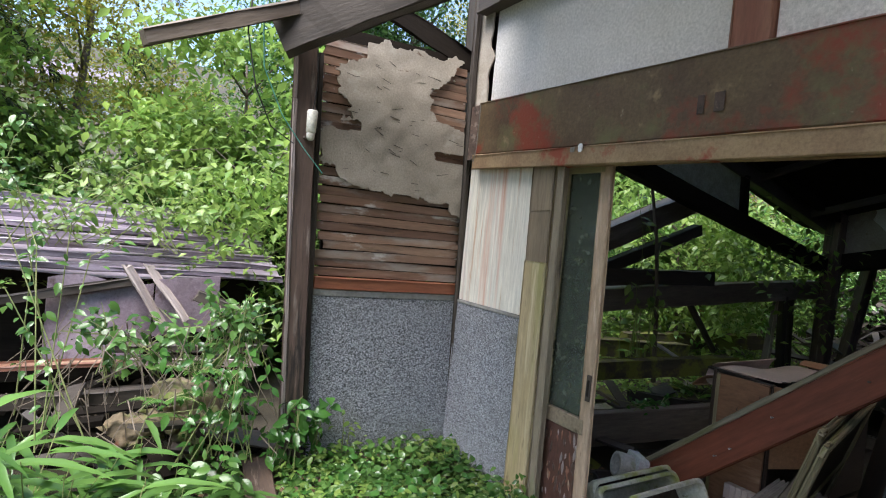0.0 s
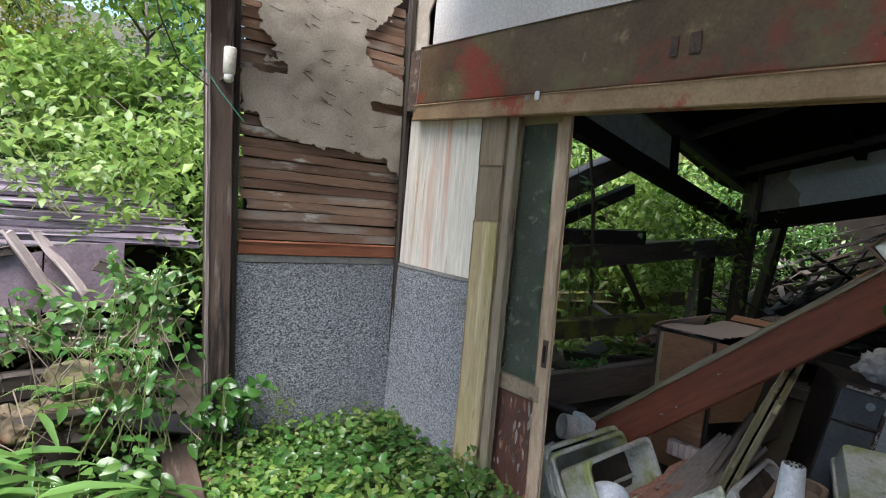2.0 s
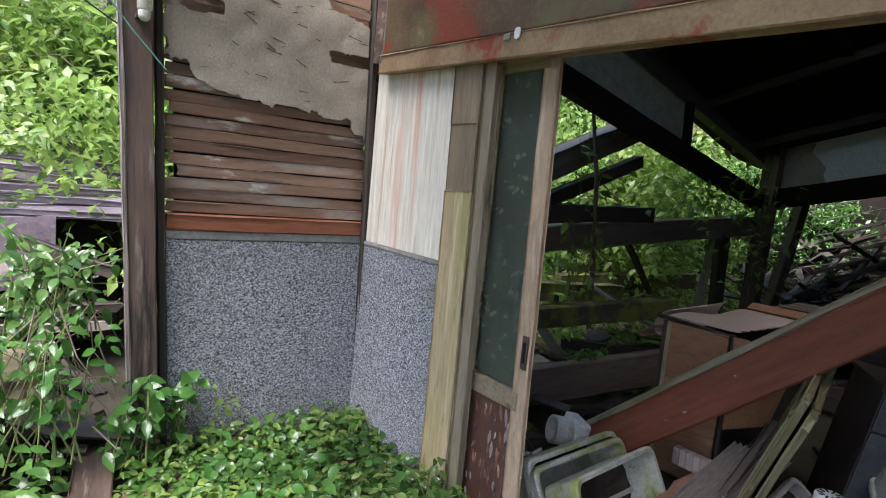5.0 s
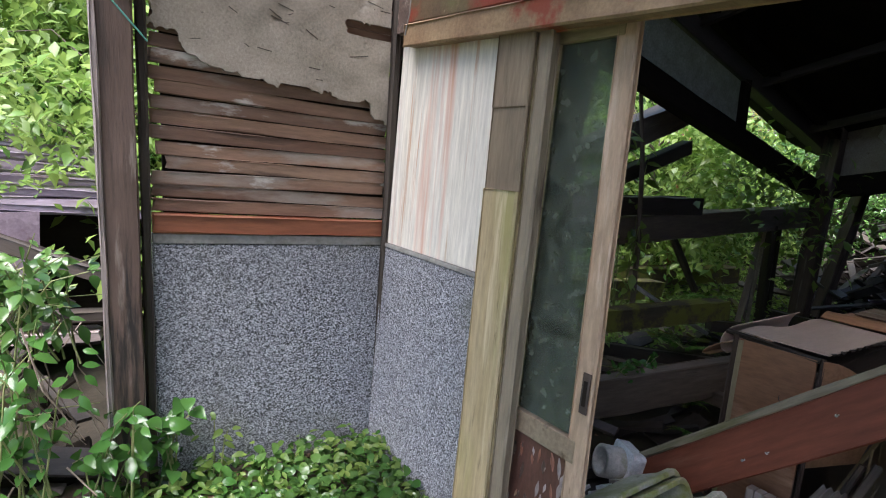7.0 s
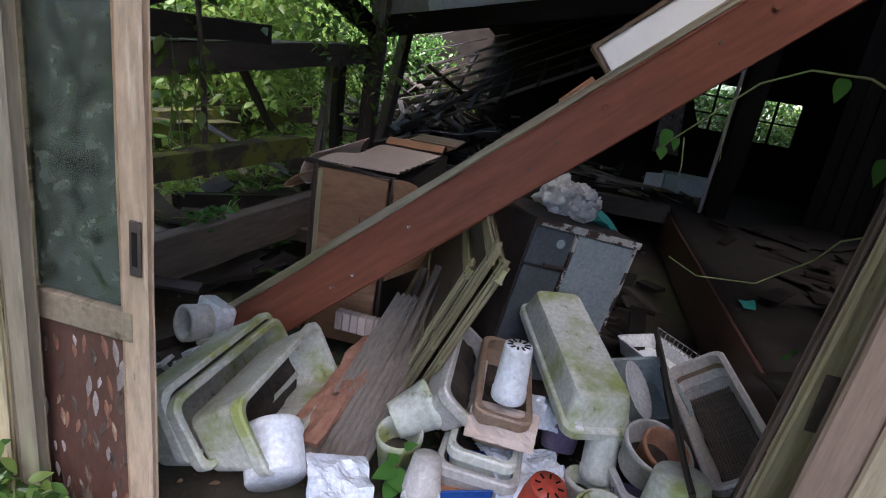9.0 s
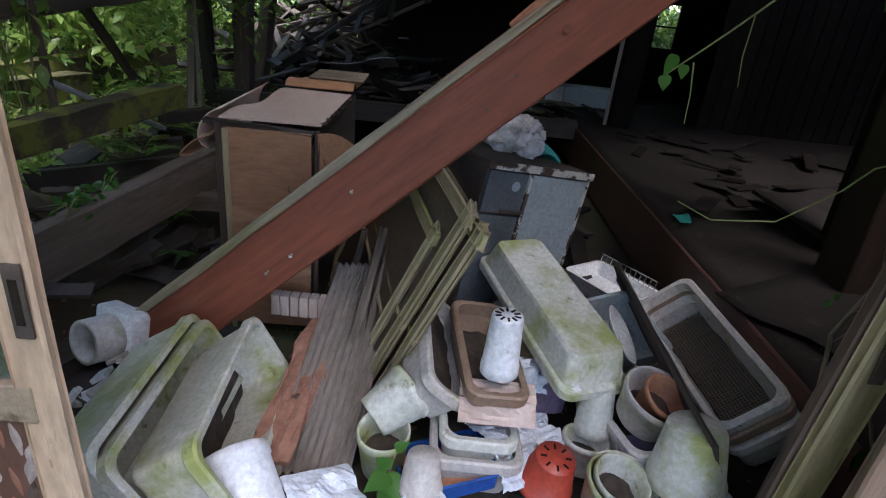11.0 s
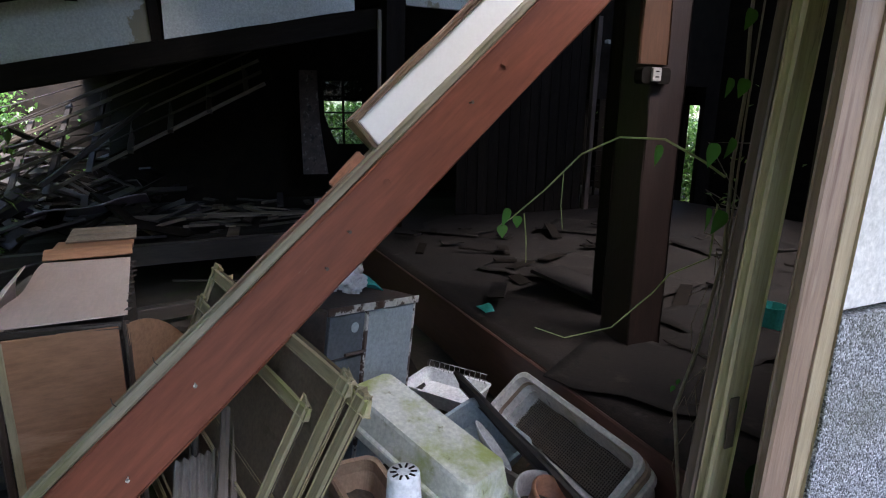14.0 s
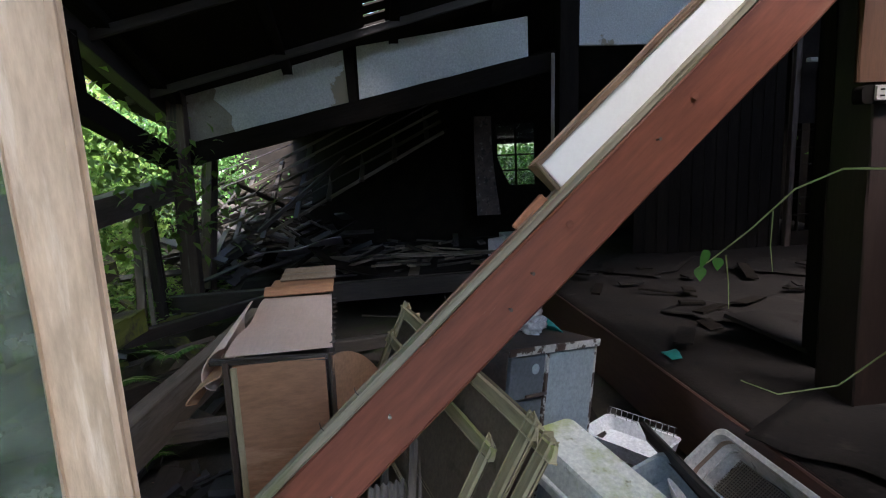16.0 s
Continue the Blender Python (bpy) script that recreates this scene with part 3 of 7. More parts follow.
def worn_bar(length, w, h, seed=0, wear=0.006, cuts=14, round_end=0.0, bevel=0.006):
    """A weathered timber along x from 0 to length: its edges wander, its ends are ragged."""
    rnd = random.Random(seed)
    bm = bmesh.new()
    prof = []
    b = min(bevel, w * 0.3, h * 0.3)
    for sy, sz in ((-1, -1), (1, -1), (1, 1), (-1, 1)):
        y, z = sy * w / 2, sz * h / 2
        prof += [(y - sy * b, z), (y, z - sz * b)] if sy * sz > 0 else [(y, z - sz * b), (y - sy * b, z)]
    rings = []
    off = rnd.random() * 50
    for i in range(cuts + 1):
        x = length * i / cuts
        ring = []
        for k, (y, z) in enumerate(prof):
            a = noise.noise(Vector((x * 4 + off, k * 0.7, off))) * wear
            c = noise.noise(Vector((x * 4 + off, k * 0.7, off + 9))) * wear
            ex = 0.0
            if i in (0, cuts):
                ex = (rnd.random() - 0.5) * (round_end + wear)
            ring.append(bm.verts.new((x + ex, y + a, z + c)))
        rings.append(ring)
    for r0, r1 in zip(rings, rings[1:]):
        for k in range(len(prof)):
            bm.faces.new((r0[k], r0[(k + 1) % len(prof)], r1[(k + 1) % len(prof)], r1[k]))
    bm.faces.new(rings[0][::-1])
    bm.faces.new(rings[-1])
    return bm


def along(p0, p1, roll=0.0, up=(0, 0, 1)):
    """Pose whose x runs from p0 to p1, z as near to up as can be."""
    p0, p1 = Vector(p0), Vector(p1)
    x = (p1 - p0).normalized()
    y = Vector(up).cross(x).normalized()
    z = x.cross(y)
    m = Matrix((x, y, z)).transposed().to_4x4()
    return Matrix.Translation(p0) @ m @ pose(0, 0, 0, roll, 0, 0)


def timber(name, p0, p1, w, h, material, parent=None, label="", category="timber", seed=0, wear=0.006, roll=0.0, group="", up=(0, 0, 1), round_end=0.0, kind=""):
    bm = worn_bar((Vector(p1) - Vector(p0)).length, w, h, seed, wear, round_end=round_end)
    ob = part(name, bm, material, parent, label if parent is not None else "", along(p0, p1, roll, up))
    if parent is None:
        tagged(ob, label, category, group, kind)
    return ob


def tube(points, r0, r1, sides=6, bm=None):
    """A tapering tube along points."""
    bm = bm or bmesh.new()
    pts = [Vector(p) for p in points]
    rings = []
    for i, p in enumerate(pts):
        d = (pts[min(i + 1, len(pts) - 1)] - pts[max(i - 1, 0)]).normalized()
        s = d.cross(Vector((0.31, 0.2, 0.93))).normalized()
        t = d.cross(s)
        r = r0 + (r1 - r0) * i / max(1, len(pts) - 1)
        rings.append([bm.verts.new(p + (s * math.cos(a) + t * math.sin(a)) * r) for a in (2 * math.pi * k / sides for k in range(sides))])
    for a, b in zip(rings, rings[1:]):
        for k in range(sides):
            bm.faces.new((a[k], a[(k + 1) % sides], b[(k + 1) % sides], b[k]))
    bm.faces.new(rings[0][::-1])
    bm.faces.new(rings[-1])
    return bm


def lathe(profile, sides=40, wob=0.0, seed=0):
    """A turned shape: profile of (radius, height), from the axis at the bottom round to the axis inside."""
    bm = bmesh.new()
    rings = []
    for r, z in profile:
        ring = []
        for k in range(sides):
            a = 2 * math.pi * k / sides
            q = r * (1 + wob * noise.noise(Vector((math.cos(a) * 2, math.sin(a) * 2, seed + z * 3))))
            ring.append(bm.verts.new((q * math.cos(a), q * math.sin(a), z)))
        rings.append(ring)
    for a, b in zip(rings, rings[1:]):
        for k in range(sides):
            bm.faces.new((a[k], a[(k + 1) % sides], b[(k + 1) % sides], b[k]))
    bm.faces.new(rings[0][::-1])
    bm.faces.new(rings[-1])
    return bm


def loft(rings_of, steps=6):
    """Rounded rectangles joined one to the next: each (half length, half width, corner radius, height)."""
    bm = bmesh.new()
    rings = []
    for hx, hy, r, z in rings_of:
        r = min(r, hx, hy)
        ring = []
        for cx, cy, a0 in ((1, 1, 0), (-1, 1, 90), (-1, -1, 180), (1, -1, 270)):
            for k in range(steps + 1):
                a = radians(a0 + 90 * k / steps)
                ring.append(bm.verts.new((cx * (hx - r) + r * math.cos(a), cy * (hy - r) + r * math.sin(a), z)))
        rings.append(ring)
    n = len(rings[0])
    for a, b in zip(rings, rings[1:]):
        for k in range(n):
            bm.faces.new((a[k], a[(k + 1) % n], b[(k + 1) % n], b[k]))
    bm.faces.new(rings[0][::-1])
    bm.faces.new(rings[-1])
    return bm


def drape(nx, ny, f, thick=0.004):
    """A thin sheet of nx by ny cells with the place f(u, v), and some thickness."""
    bm = bmesh.new()
    g = [[bm.verts.new(f(i / nx, j / ny)) for j in range(ny + 1)] for i in range(nx + 1)]
    for i in range(nx):
        for j in range(ny):
            bm.faces.new((g[i][j], g[i + 1][j], g[i + 1][j + 1], g[i][j + 1]))
    bmesh.ops.recalc_face_normals(bm, faces=bm.faces)
    bmesh.ops.solidify(bm, geom=bm.faces[:], thickness=thick)
    return bm


# leaf outlines: half widths at steps along the midrib, for a leaf of length 1
OVAL = ((0.0, 0.0), (0.2, 0.19), (0.5, 0.25), (0.78, 0.14), (1.0, 0.0))
HEART = ((-0.10, 0.19), (-0.02, 0.34), (0.12, 0.415), (0.30, 0.42), (0.50, 0.34), (0.72, 0.19), (0.88, 0.08), (1.0, 0.0))
ROUND = ((0.0, 0.04), (0.15, 0.24), (0.4, 0.34), (0.7, 0.27), (0.9, 0.12), (1.0, 0.0))
BLADE = ((0.0, 0.015), (0.15, 0.06), (0.45, 0.075), (0.8, 0.04), (1.0, 0.0))
SMALL = ((0.0, 0.0), (0.5, 0.26), (1.0, 0.0))


def leaves_mesh(name, places, tips, ups, sizes, outline, fold=0.25, droop=0.25):
    """Many leaves in one mesh. places: stalk ends; tips: directions of the midribs; ups: leaf normals; sizes: lengths."""
    P, T, U = (np.asarray(a, float).reshape(-1, 3) for a in (places, tips, ups))
    S = np.asarray(sizes, float).reshape(-1, 1)
    T = T / np.maximum(1e-6, np.linalg.norm(T, axis=1, keepdims=True))
    side = np.cross(T, U)
    side /= np.maximum(1e-6, np.linalg.norm(side, axis=1, keepdims=True))
    nrm = np.cross(side, T)
    cols = []
    for s, w in outline:
        mid = P + T * S * s - nrm * S * droop * s * s
        lift = nrm * S * w * fold
        cols += [mid + side * S * w + lift, mid, mid - side * S * w + lift]
    n, k = len(P), len(outline)
    V = np.stack(cols, 1).reshape(-1, 3)
    quads = []
    for i in range(k - 1):
        a = 3 * i
        quads += [(a, a + 1, a + 4, a + 3), (a + 1, a + 2, a + 5, a + 4)]
    quads = np.array(quads)
    F = (quads[None] + (np.arange(n) * 3 * k)[:, None, None]).reshape(-1, 4)
    me = bpy.data.meshes.new(name)
    me.vertices.add(len(V))
    me.vertices.foreach_set("co", V.ravel())
    me.loops.add(F.size)
    me.loops.foreach_set("vertex_index", F.ravel().astype(np.int32))
    me.polygons.add(len(F))
    me.polygons.foreach_set("loop_start", np.arange(0, F.size, 4, dtype=np.int32))
    me.update(calc_edges=True)
    return me


def rand_dirs(rng, n, flat=1.0):
    d = rng.normal(size=(n, 3))
    d[:, 2] *= flat
    return d / np.linalg.norm(d, axis=1, keepdims=True)

# ---- the ground ----
def ground_z(x, y):
    z = -0.13 + 0.03 * noise.noise(Vector((x * 1.7, y * 1.7, 0))) + 0.12 * noise.noise(Vector((x * 0.3, y * 0.3, 4)))
    z -= 0.1 * noise.noise(Vector((0.3, 0.6, 4)))
    hill = max(0.0, y - 6.5) * 0.30 + max(0.0, x - 13.0) * 0.32 + max(0.0, -x - 5.0) * 0.15 + max(0.0, -y - 12.0) * 0.15
    z += min(hill, 14.0)
    if x < 0.6 and 2.9 < y < 6.5:
        z -= 0.25 * min(1.0, (0.6 - x) * 2)
    if x > 2.02 and y < 3.2:
        z = min(z, -0.275 + 0.03 * noise.noise(Vector((x * 3, y * 3, 0))))
    if 2.0 < x < 10.5 and y < 0.12:
        z = -0.42
    if x > 2.3 and 3.2 <= y < 6:
        z = -0.18 + 0.12 * (y - 3.2) + 0.06 * noise.noise(Vector((x * 2, y * 2, 7)))
    return z


def grade(n, reach, near):
    """Coordinates that lie close together in the middle and reach far out."""
    s = math.asinh(reach / near)
    return [near * math.sinh(s * (2 * i / n - 1)) for i in range(n + 1)]


bm = bmesh.new()
gx, gy = grade(150, 700, 3.0), grade(150, 700, 3.0)
vs = [[bm.verts.new((x + 2, y + 1.5, ground_z(x + 2, y + 1.5))) for y in gy] for x in gx]
for i in range(150):
    for j in range(150):
        bm.faces.new((vs[i][j], vs[i + 1][j], vs[i + 1][j + 1], vs[i][j + 1]))
solo("ground", bm, "ground", "damp dark earth with moss and fallen leaves", "ground", kind="structure", smooth=True)

# ---- the side wall of the porch: stones below, bare boards and mud plaster above ----
WA, WB = 3.22, 1.945


def lean_a(bm):
    for v in bm.verts:
        v.co.x -= 0.045 * (v.co.z - 0.9)
    return bm


wall_a = thing("wall_north", (1.4, WA, -0.2), "porch side wall with pebbledash below and bare boards above", "wall", kind="structure")
part("pebble_panel", lean_a(span(0.955, 1.93, WA, WA + 0.06, -0.3, 0.885, 0.006)), "pebbles", wall_a, "grey pebbledash")
part("cement_line", lean_a(span(0.955, 1.93, WA - 0.004, WA + 0.05, 0.887, 0.925, 0.004)), "cement", wall_a)
BAND = along((0.955, WA + 0.012, 0.965), (1.925, WA + 0.012, 0.965))
part("red_rail", worn_bar(0.97, 0.05, 0.075, 3, 0.006), "red_band", wall_a, "flaking red-painted rail", BAND)
brd = random.Random(5)
for k in range(26):
    z = 1.032 + k * 0.0545
    sag = brd.uniform(-0.006, 0.006)
    sh = -0.045 * (z - 0.9)
    short = brd.choice((0, 0, 0, 0.02, 0.05)) if k < 12 else 0
    p0, p1 = (0.965 + sh + short, WA + 0.03 + brd.uniform(-0.004, 0.004), z + sag), (1.925 + sh, WA + 0.03, z - sag)
    part("board", worn_bar((Vector(p1) - Vector(p0)).length, 0.014, 0.0525 - brd.uniform(0, 0.004), 40 + k, 0.004, 10, 0.02, 0.002), "board_red", wall_a, "", along(p0, p1, brd.uniform(-4, 4)))
part("backing", lean_a(span(1.0, 1.93, WA + 0.05, WA + 0.075, 1.0, 2.5, 0.0)), "shaded_wood", wall_a)


def plaster_at(u, z):
    """Whether mud plaster still clings at u along the wall (0 to 1) and the height z."""
    n1 = 0.06 * noise.noise(Vector((u * 5, z * 5, 2))) + 0.05 * noise.noise(Vector((u * 14, z * 14, 5))) + 0.025 * noise.noise(Vector((u * 45, z * 45, 8)))
    low = float(np.interp(u, (0, 0.08, 0.18, 0.3, 0.42, 0.5, 0.62, 0.75, 0.88, 0.94, 1), (1.70, 1.66, 1.60, 1.57, 1.55, 1.53, 1.54, 1.52, 1.53, 1.46, 1.44)))
    left = float(np.interp(z, (1.5, 1.90, 1.95, 2.04, 2.10, 2.3), (0.0, 0.01, 0.20, 0.20, 0.13, 0.15)))
    right = float(np.interp(z, (1.9, 2.0, 2.06, 2.2, 2.45), (1.1, 1.0, 0.80, 0.74, 0.95)))
    if 1.895 < z + n1 * 0.3 < 1.95 and u < 0.28:
        return False
    if 1.795 < z + n1 * 0.2 < 1.84 and u > 0.80 + n1:
        return False
    return left < u + n1 * 1.3 and u + n1 < right and z + n1 * 0.7 > low and z + n1 < (2.30 if u < 0.3 else 2.46)


bm = bmesh.new()
NU, NZ = 110, 110
grid = {}
for i in range(NU):
    for j in range(NZ):
        u, z = (i + 0.5) / NU, 1.40 + (j + 0.5) / NZ * 1.12
        if plaster_at(u, z):
            q = []
            for a, b in ((i, j), (i + 1, j), (i + 1, j + 1), (i, j + 1)):
                if (a, b) not in grid:
                    zz = 1.40 + b / NZ * 1.12
                    jit = 0.004 * noise.noise(Vector((a * 0.9, b * 0.9, 3)))
                    grid[a, b] = bm.verts.new((0.92 + a / NU * 1.0 - 0.045 * (zz - 0.9) + jit, WA + 0.008 + 0.004 * noise.noise(Vector((a * 0.1, b * 0.1, 0))), zz + jit))
                q.append(grid[a, b])
            bm.faces.new(q)
for _ in range(3):
    bmesh.ops.smooth_vert(bm, verts=bm.verts[:], factor=0.5, use_axis_x=True, use_axis_z=True)
bmesh.ops.solidify(bm, geom=bm.faces[:], thickness=-0.012)
part("mud_plaster", bm, "mud_plaster", wall_a, "crumbling beige mud plaster")
for i in range(60):
    u, z = brd.uniform(0.15, 0.97), brd.uniform(1.55, 2.35)
    if plaster_at(u, z):
        x = 0.92 + u - 0.045 * (z - 0.9)
        part("scratch", span(-0.03, 0.03, -0.0012, 0.0012, -0.0014, 0.0014, 0), "dark_wood", wall_a, "", pose(x, WA - 0.003, z, 0, brd.uniform(-30, 30), 0) @ Matrix.Diagonal((brd.uniform(0.4, 1.6), 1, 1, 1)))

# posts of the porch wall
HERE = Matrix.Translation((0.045, 0, 0))
post_l = thing("porch_post", (0.80, WA, -0.2), "weathered dark wooden porch post", "post")
timber("shaft", (0.86, WA - 0.02, -0.25), (0.735, WA - 0.02, 2.35), 0.115, 0.115, "post_dark", post_l, seed=3, up=(0, 1, 0))
timber("batten", (0.785, WA - 0.075, 0.1), (0.692, WA - 0.075, 2.0), 0.02, 0.014, "grey_plank", post_l, "pale split batten", seed=4, up=(0, 1, 0))
timber("strut", (0.935, WA + 0.0, -0.2), (0.83, WA + 0.0, 2.3), 0.03, 0.05, "dark_wood", post_l, seed=6, up=(0, 1, 0))
HERE = OUTSIDE
timber("corner_post", (1.945, WA - 0.03, -0.25), (1.865, WA - 0.02, 3.0), 0.032, 0.04, "dark_wood", None, "thin dark corner post between two walls", "post", seed=8, up=(0, 1, 0), kind="structure")
timber("corner_stud", (1.95, WA + 0.09, 1.75), (1.93, WA + 0.09, 3.3), 0.11, 0.11, "dark_wood", None, "dark corner stud above the wall", "post", seed=9, up=(0, 1, 0), kind="structure")

# fallen roof timbers over the porch
timber("porch_beam", (0.60, 3.06, 2.30), (1.95, 2.55, 3.05), 0.14, 0.235, "dark_wood", None, "heavy dark roof beam slanting over the porch", "beam", seed=11, wear=0.012)
timber("rafter", (-0.02, 2.86, 2.08), (0.80, 3.0, 2.50), 0.05, 0.075, "old_wood", None, "broken grey rafter sticking out from the porch roof", "rafter", seed=12, wear=0.008, round_end=0.02)
timber("gable_board", (1.2, WA + 0.06, 2.72), (1.93, WA + 0.06, 2.48), 0.03, 0.13, "shaded_wood", None, "dark slanting gable board above the plaster", "board", seed=13, wear=0.012)

# ---- the entrance wall ----
HERE = ENTRY
wall_b = thing("wall_west", (WB, 1.5, -0.2), "entrance wall with pebbledash, pale board and white plaster", "wall", kind="structure")
part("pebble_panel", span(WB, WB + 0.06, 2.50, 3.20, -0.35, 0.885, 0.005), "pebbles", wall_b, "grey pebbledash")
part("cement_line", span(WB - 0.004, WB + 0.05, 2.50, 3.20, 0.887, 0.905, 0.003), "cement", wall_b)
part("pale_board", span(WB + 0.004, WB + 0.03, 2.51, 3.17, 0.907, 1.79, 0.003), "pale_board", wall_b, "peeled pale board with pink streaks")
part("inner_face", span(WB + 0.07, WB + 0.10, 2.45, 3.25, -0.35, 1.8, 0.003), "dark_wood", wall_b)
HERE = JAMB
part("pebble_panel", span(2.0, 2.06, -3.0, 0.335, -0.35, 0.885, 0.005), "pebbles", wall_b, "grey pebbledash")
part("white_board", span(2.004, 2.03, -3.0, 0.335, 0.90, 1.72, 0.003), "white_plaster", wall_b)
part("inner_face", span(2.07, 2.10, -6.0, 0.36, -0.35, 1.8, 0.003), "dark_wood", wall_b)
HERE = ENTRY
part("upper_plaster", span(WB + 0.012, WB + 0.05, 1.375, 3.03, 2.10, 2.80, 0.003), "white_plaster", wall_b, "white plaster above the lintel")
part("upper_plaster", span(WB + 0.012, WB + 0.05, -3.0, 1.215, 2.04, 2.80, 0.003), "white_plaster", wall_b)
part("upper_back", span(WB + 0.055, WB + 0.10, -6.0, 3.3, 1.9, 3.6, 0.003), "shaded_wood", wall_b)
part("mud_patch", drape(10, 16, lambda u, v: (WB + 0.006, 3.20 - 0.19 * u * (0.75 + 0.45 * noise.noise(Vector((0, v * 5, 1)))), 2.16 + 0.62 * v), 0.01), "mud_plaster", wall_b, "exposed brown mud")
timber("stud", (WB + 0.0, 1.295, 2.12), (WB + 0.0, 1.295, 2.85), 0.06, 0.16, "red_strip", wall_b, "reddish stud", seed=21, up=(0, 1, 0))
timber("top_plate", (WB - 0.02, 3.15, 2.83), (WB - 0.02, -2.5, 2.75), 0.12, 0.14, "dark_wood", wall_b, "dark top plate", seed=22)

lintel = thing("lintel", (WB, 1.8, 1.9), "long wooden lintel with flaking red paint over the doorway", "lintel", kind="structure")
LT = along((WB - 0.025, 3.06, 2.015), (WB - 0.025, -1.2, 1.875))
for nm, w, h, dz, mt, sd in (("lintel_board", 0.05, 0.33, 0.0, "lintel_red", 31), ("lower_rail", 0.075, 0.095, -0.215, "lintel_rail", 32)):
    bm = worn_bar(4.26, w, h, sd, 0.004, 30)
    for v in bm.verts:
        v.co.z += dz
    ob = part(nm, bm, "lintel_red", lintel, "", LT)
    ob.data.materials.clear()
    ob.data.materials.append(M[mt])
part("end_block", span(WB - 0.04, WB + 0.02, 3.065, 3.165, 1.82, 2.17, 0.005), "post_dark", lintel, "dark end block")
part("rod", tube([(WB - 0.06, 3.03, 2.16), (WB - 0.06, 3.035, 1.88), (WB - 0.062, 3.055, 1.80)], 0.003, 0.003, 6), "cement", lintel, "thin pale rod")
part("plate", loft(((0.020, 0.014, 0.010, 0), (0.020, 0.014, 0.010, 0.004))), "white_plastic", lintel, "small white number plate", pose(WB - 0.066, 2.085, 1.805, 0, -90, 0))
part("plate", loft(((0.012, 0.014, 0.002, 0), (0.012, 0.014, 0.002, 0.004))), "cement", lintel, "", pose(WB - 0.066, 2.14, 1.80, 0, -90, 0))
for yy, ww in ((1.45, 0.030), (1.37, 0.042)):
    part("worn_patch", span(WB - 0.0535, WB - 0.0495, yy - ww / 2, yy + ww / 2, 1.885, 1.96, 0.001), "post_dark", lintel, "bare mark of a lost name plate")

# posts of the doorway
post_d = thing("door_post", (WB, 2.4, -0.3), "weathered greenish door post with a darker patched piece", "door post", kind="structure")
part("face_board", worn_bar(1.54, 0.022, 0.18, 41, 0.005, 20), "green_post", post_d, "", along((WB - 0.014, 2.385, -0.32), (WB - 0.014, 2.400, 1.215), 0, (0, 1, 0)))
part("face_board_upper", worn_bar(0.355, 0.020, 0.18, 42, 0.003, 8), "green_post", post_d, "", along((WB - 0.014, 2.403, 1.500), (WB - 0.014, 2.408, 1.855), 0, (0, 1, 0)))
part("patch", worn_bar(0.285, 0.018, 0.175, 43, 0.003, 8), "patch_wood", post_d, "darker patched piece", along((WB - 0.012, 2.400, 1.215), (WB - 0.012, 2.403, 1.500), 0, (0, 1, 0)))
part("core", span(WB, WB + 0.10, 2.27, 2.50, -0.35, 1.83, 0.004), "post_dark", post_d)
part("red_edge", worn_bar(2.1, 0.045, 0.06, 44, 0.003, 12), "grey_edge", post_d, "grey-brown edge strip", along((WB + 0.005, 2.255, -0.30), (WB + 0.005, 2.275, 1.80), 0, (0, 1, 0)))
for ob in post_d.children[:3]:
    ob.data.materials.clear()
for ob, mt in zip(post_d.children, ("green_post", "green_post", "patch_wood")):
    ob.data.materials.clear()
    ob.data.materials.append(M[mt])

# sliding glass door, pushed open
door = thing("door_1", (2.05, 2.16, -0.25), "old wooden sliding door with dirty glass, pushed open", "door", kind="structure")
DX = 2.005
HERE = Matrix.Translation((0, -0.010, 0)) @ ENTRY
part("door_stile", worn_bar(2.02, 0.032, 0.075, 51, 0.003, 16), "stile_wood", door, "", along((DX, 1.985, -0.25), (DX, 2.022, 1.77), 0, (0, 1, 0)))
part("door_stile", worn_bar(2.02, 0.032, 0.06, 52, 0.003, 16), "stile_wood", door, "", along((DX + 0.002, 2.335, -0.25), (DX + 0.002, 2.35, 1.77), 0, (0, 1, 0)))
part("top_rail", span(DX - 0.014, DX + 0.014, 2.03, 2.33, 1.70, 1.765, 0.004), "rail_wood", door)
part("middle_rail", span(DX - 0.014, DX + 0.014, 2.005, 2.32, 0.40, 0.475, 0.004), "patch_wood", door)
part("bottom_rail", span(DX - 0.014, DX + 0.014, 1.99, 2.31, -0.24, -0.14, 0.004), "patch_wood", door)
part("glass", span(DX + 0.002, DX + 0.006, 2.03, 2.33, 0.48, 1.70, 0), "glass_door", door, "grimy green-tinged glass")
part("lower_panel", span(DX - 0.004, DX + 0.004, 2.0, 2.31, -0.15, 0.395, 0), "peeling_ply", door, "peeling red-brown plywood panel")
pl = random.Random(9)
for i in range(60):
    y, z, s = pl.uniform(2.01, 2.30), pl.uniform(-0.1, 0.38), pl.uniform(0.010, 0.028)
    part("paint_flake", drape(3, 6, lambda u, v, s=s, c=pl.uniform(0.1, 0.5): (c * s * (u - 0.5) ** 2 * 4, (u - 0.5) * s * max(0.12, math.sin(3.14 * v)), (v - 0.5) * s * 2.6), 0.001), pl.choice(("red_strip", "grey_plank", "post_dark", "post_dark")), door, "", pose(DX - 0.008, y, z, pl.uniform(-15, 15), 0, 0))
hdl = part("handle", span(DX - 0.019, DX - 0.013, 1.975, 2.005, 0.575, 0.705, 0.003), "rust", door, "dark recessed pull")
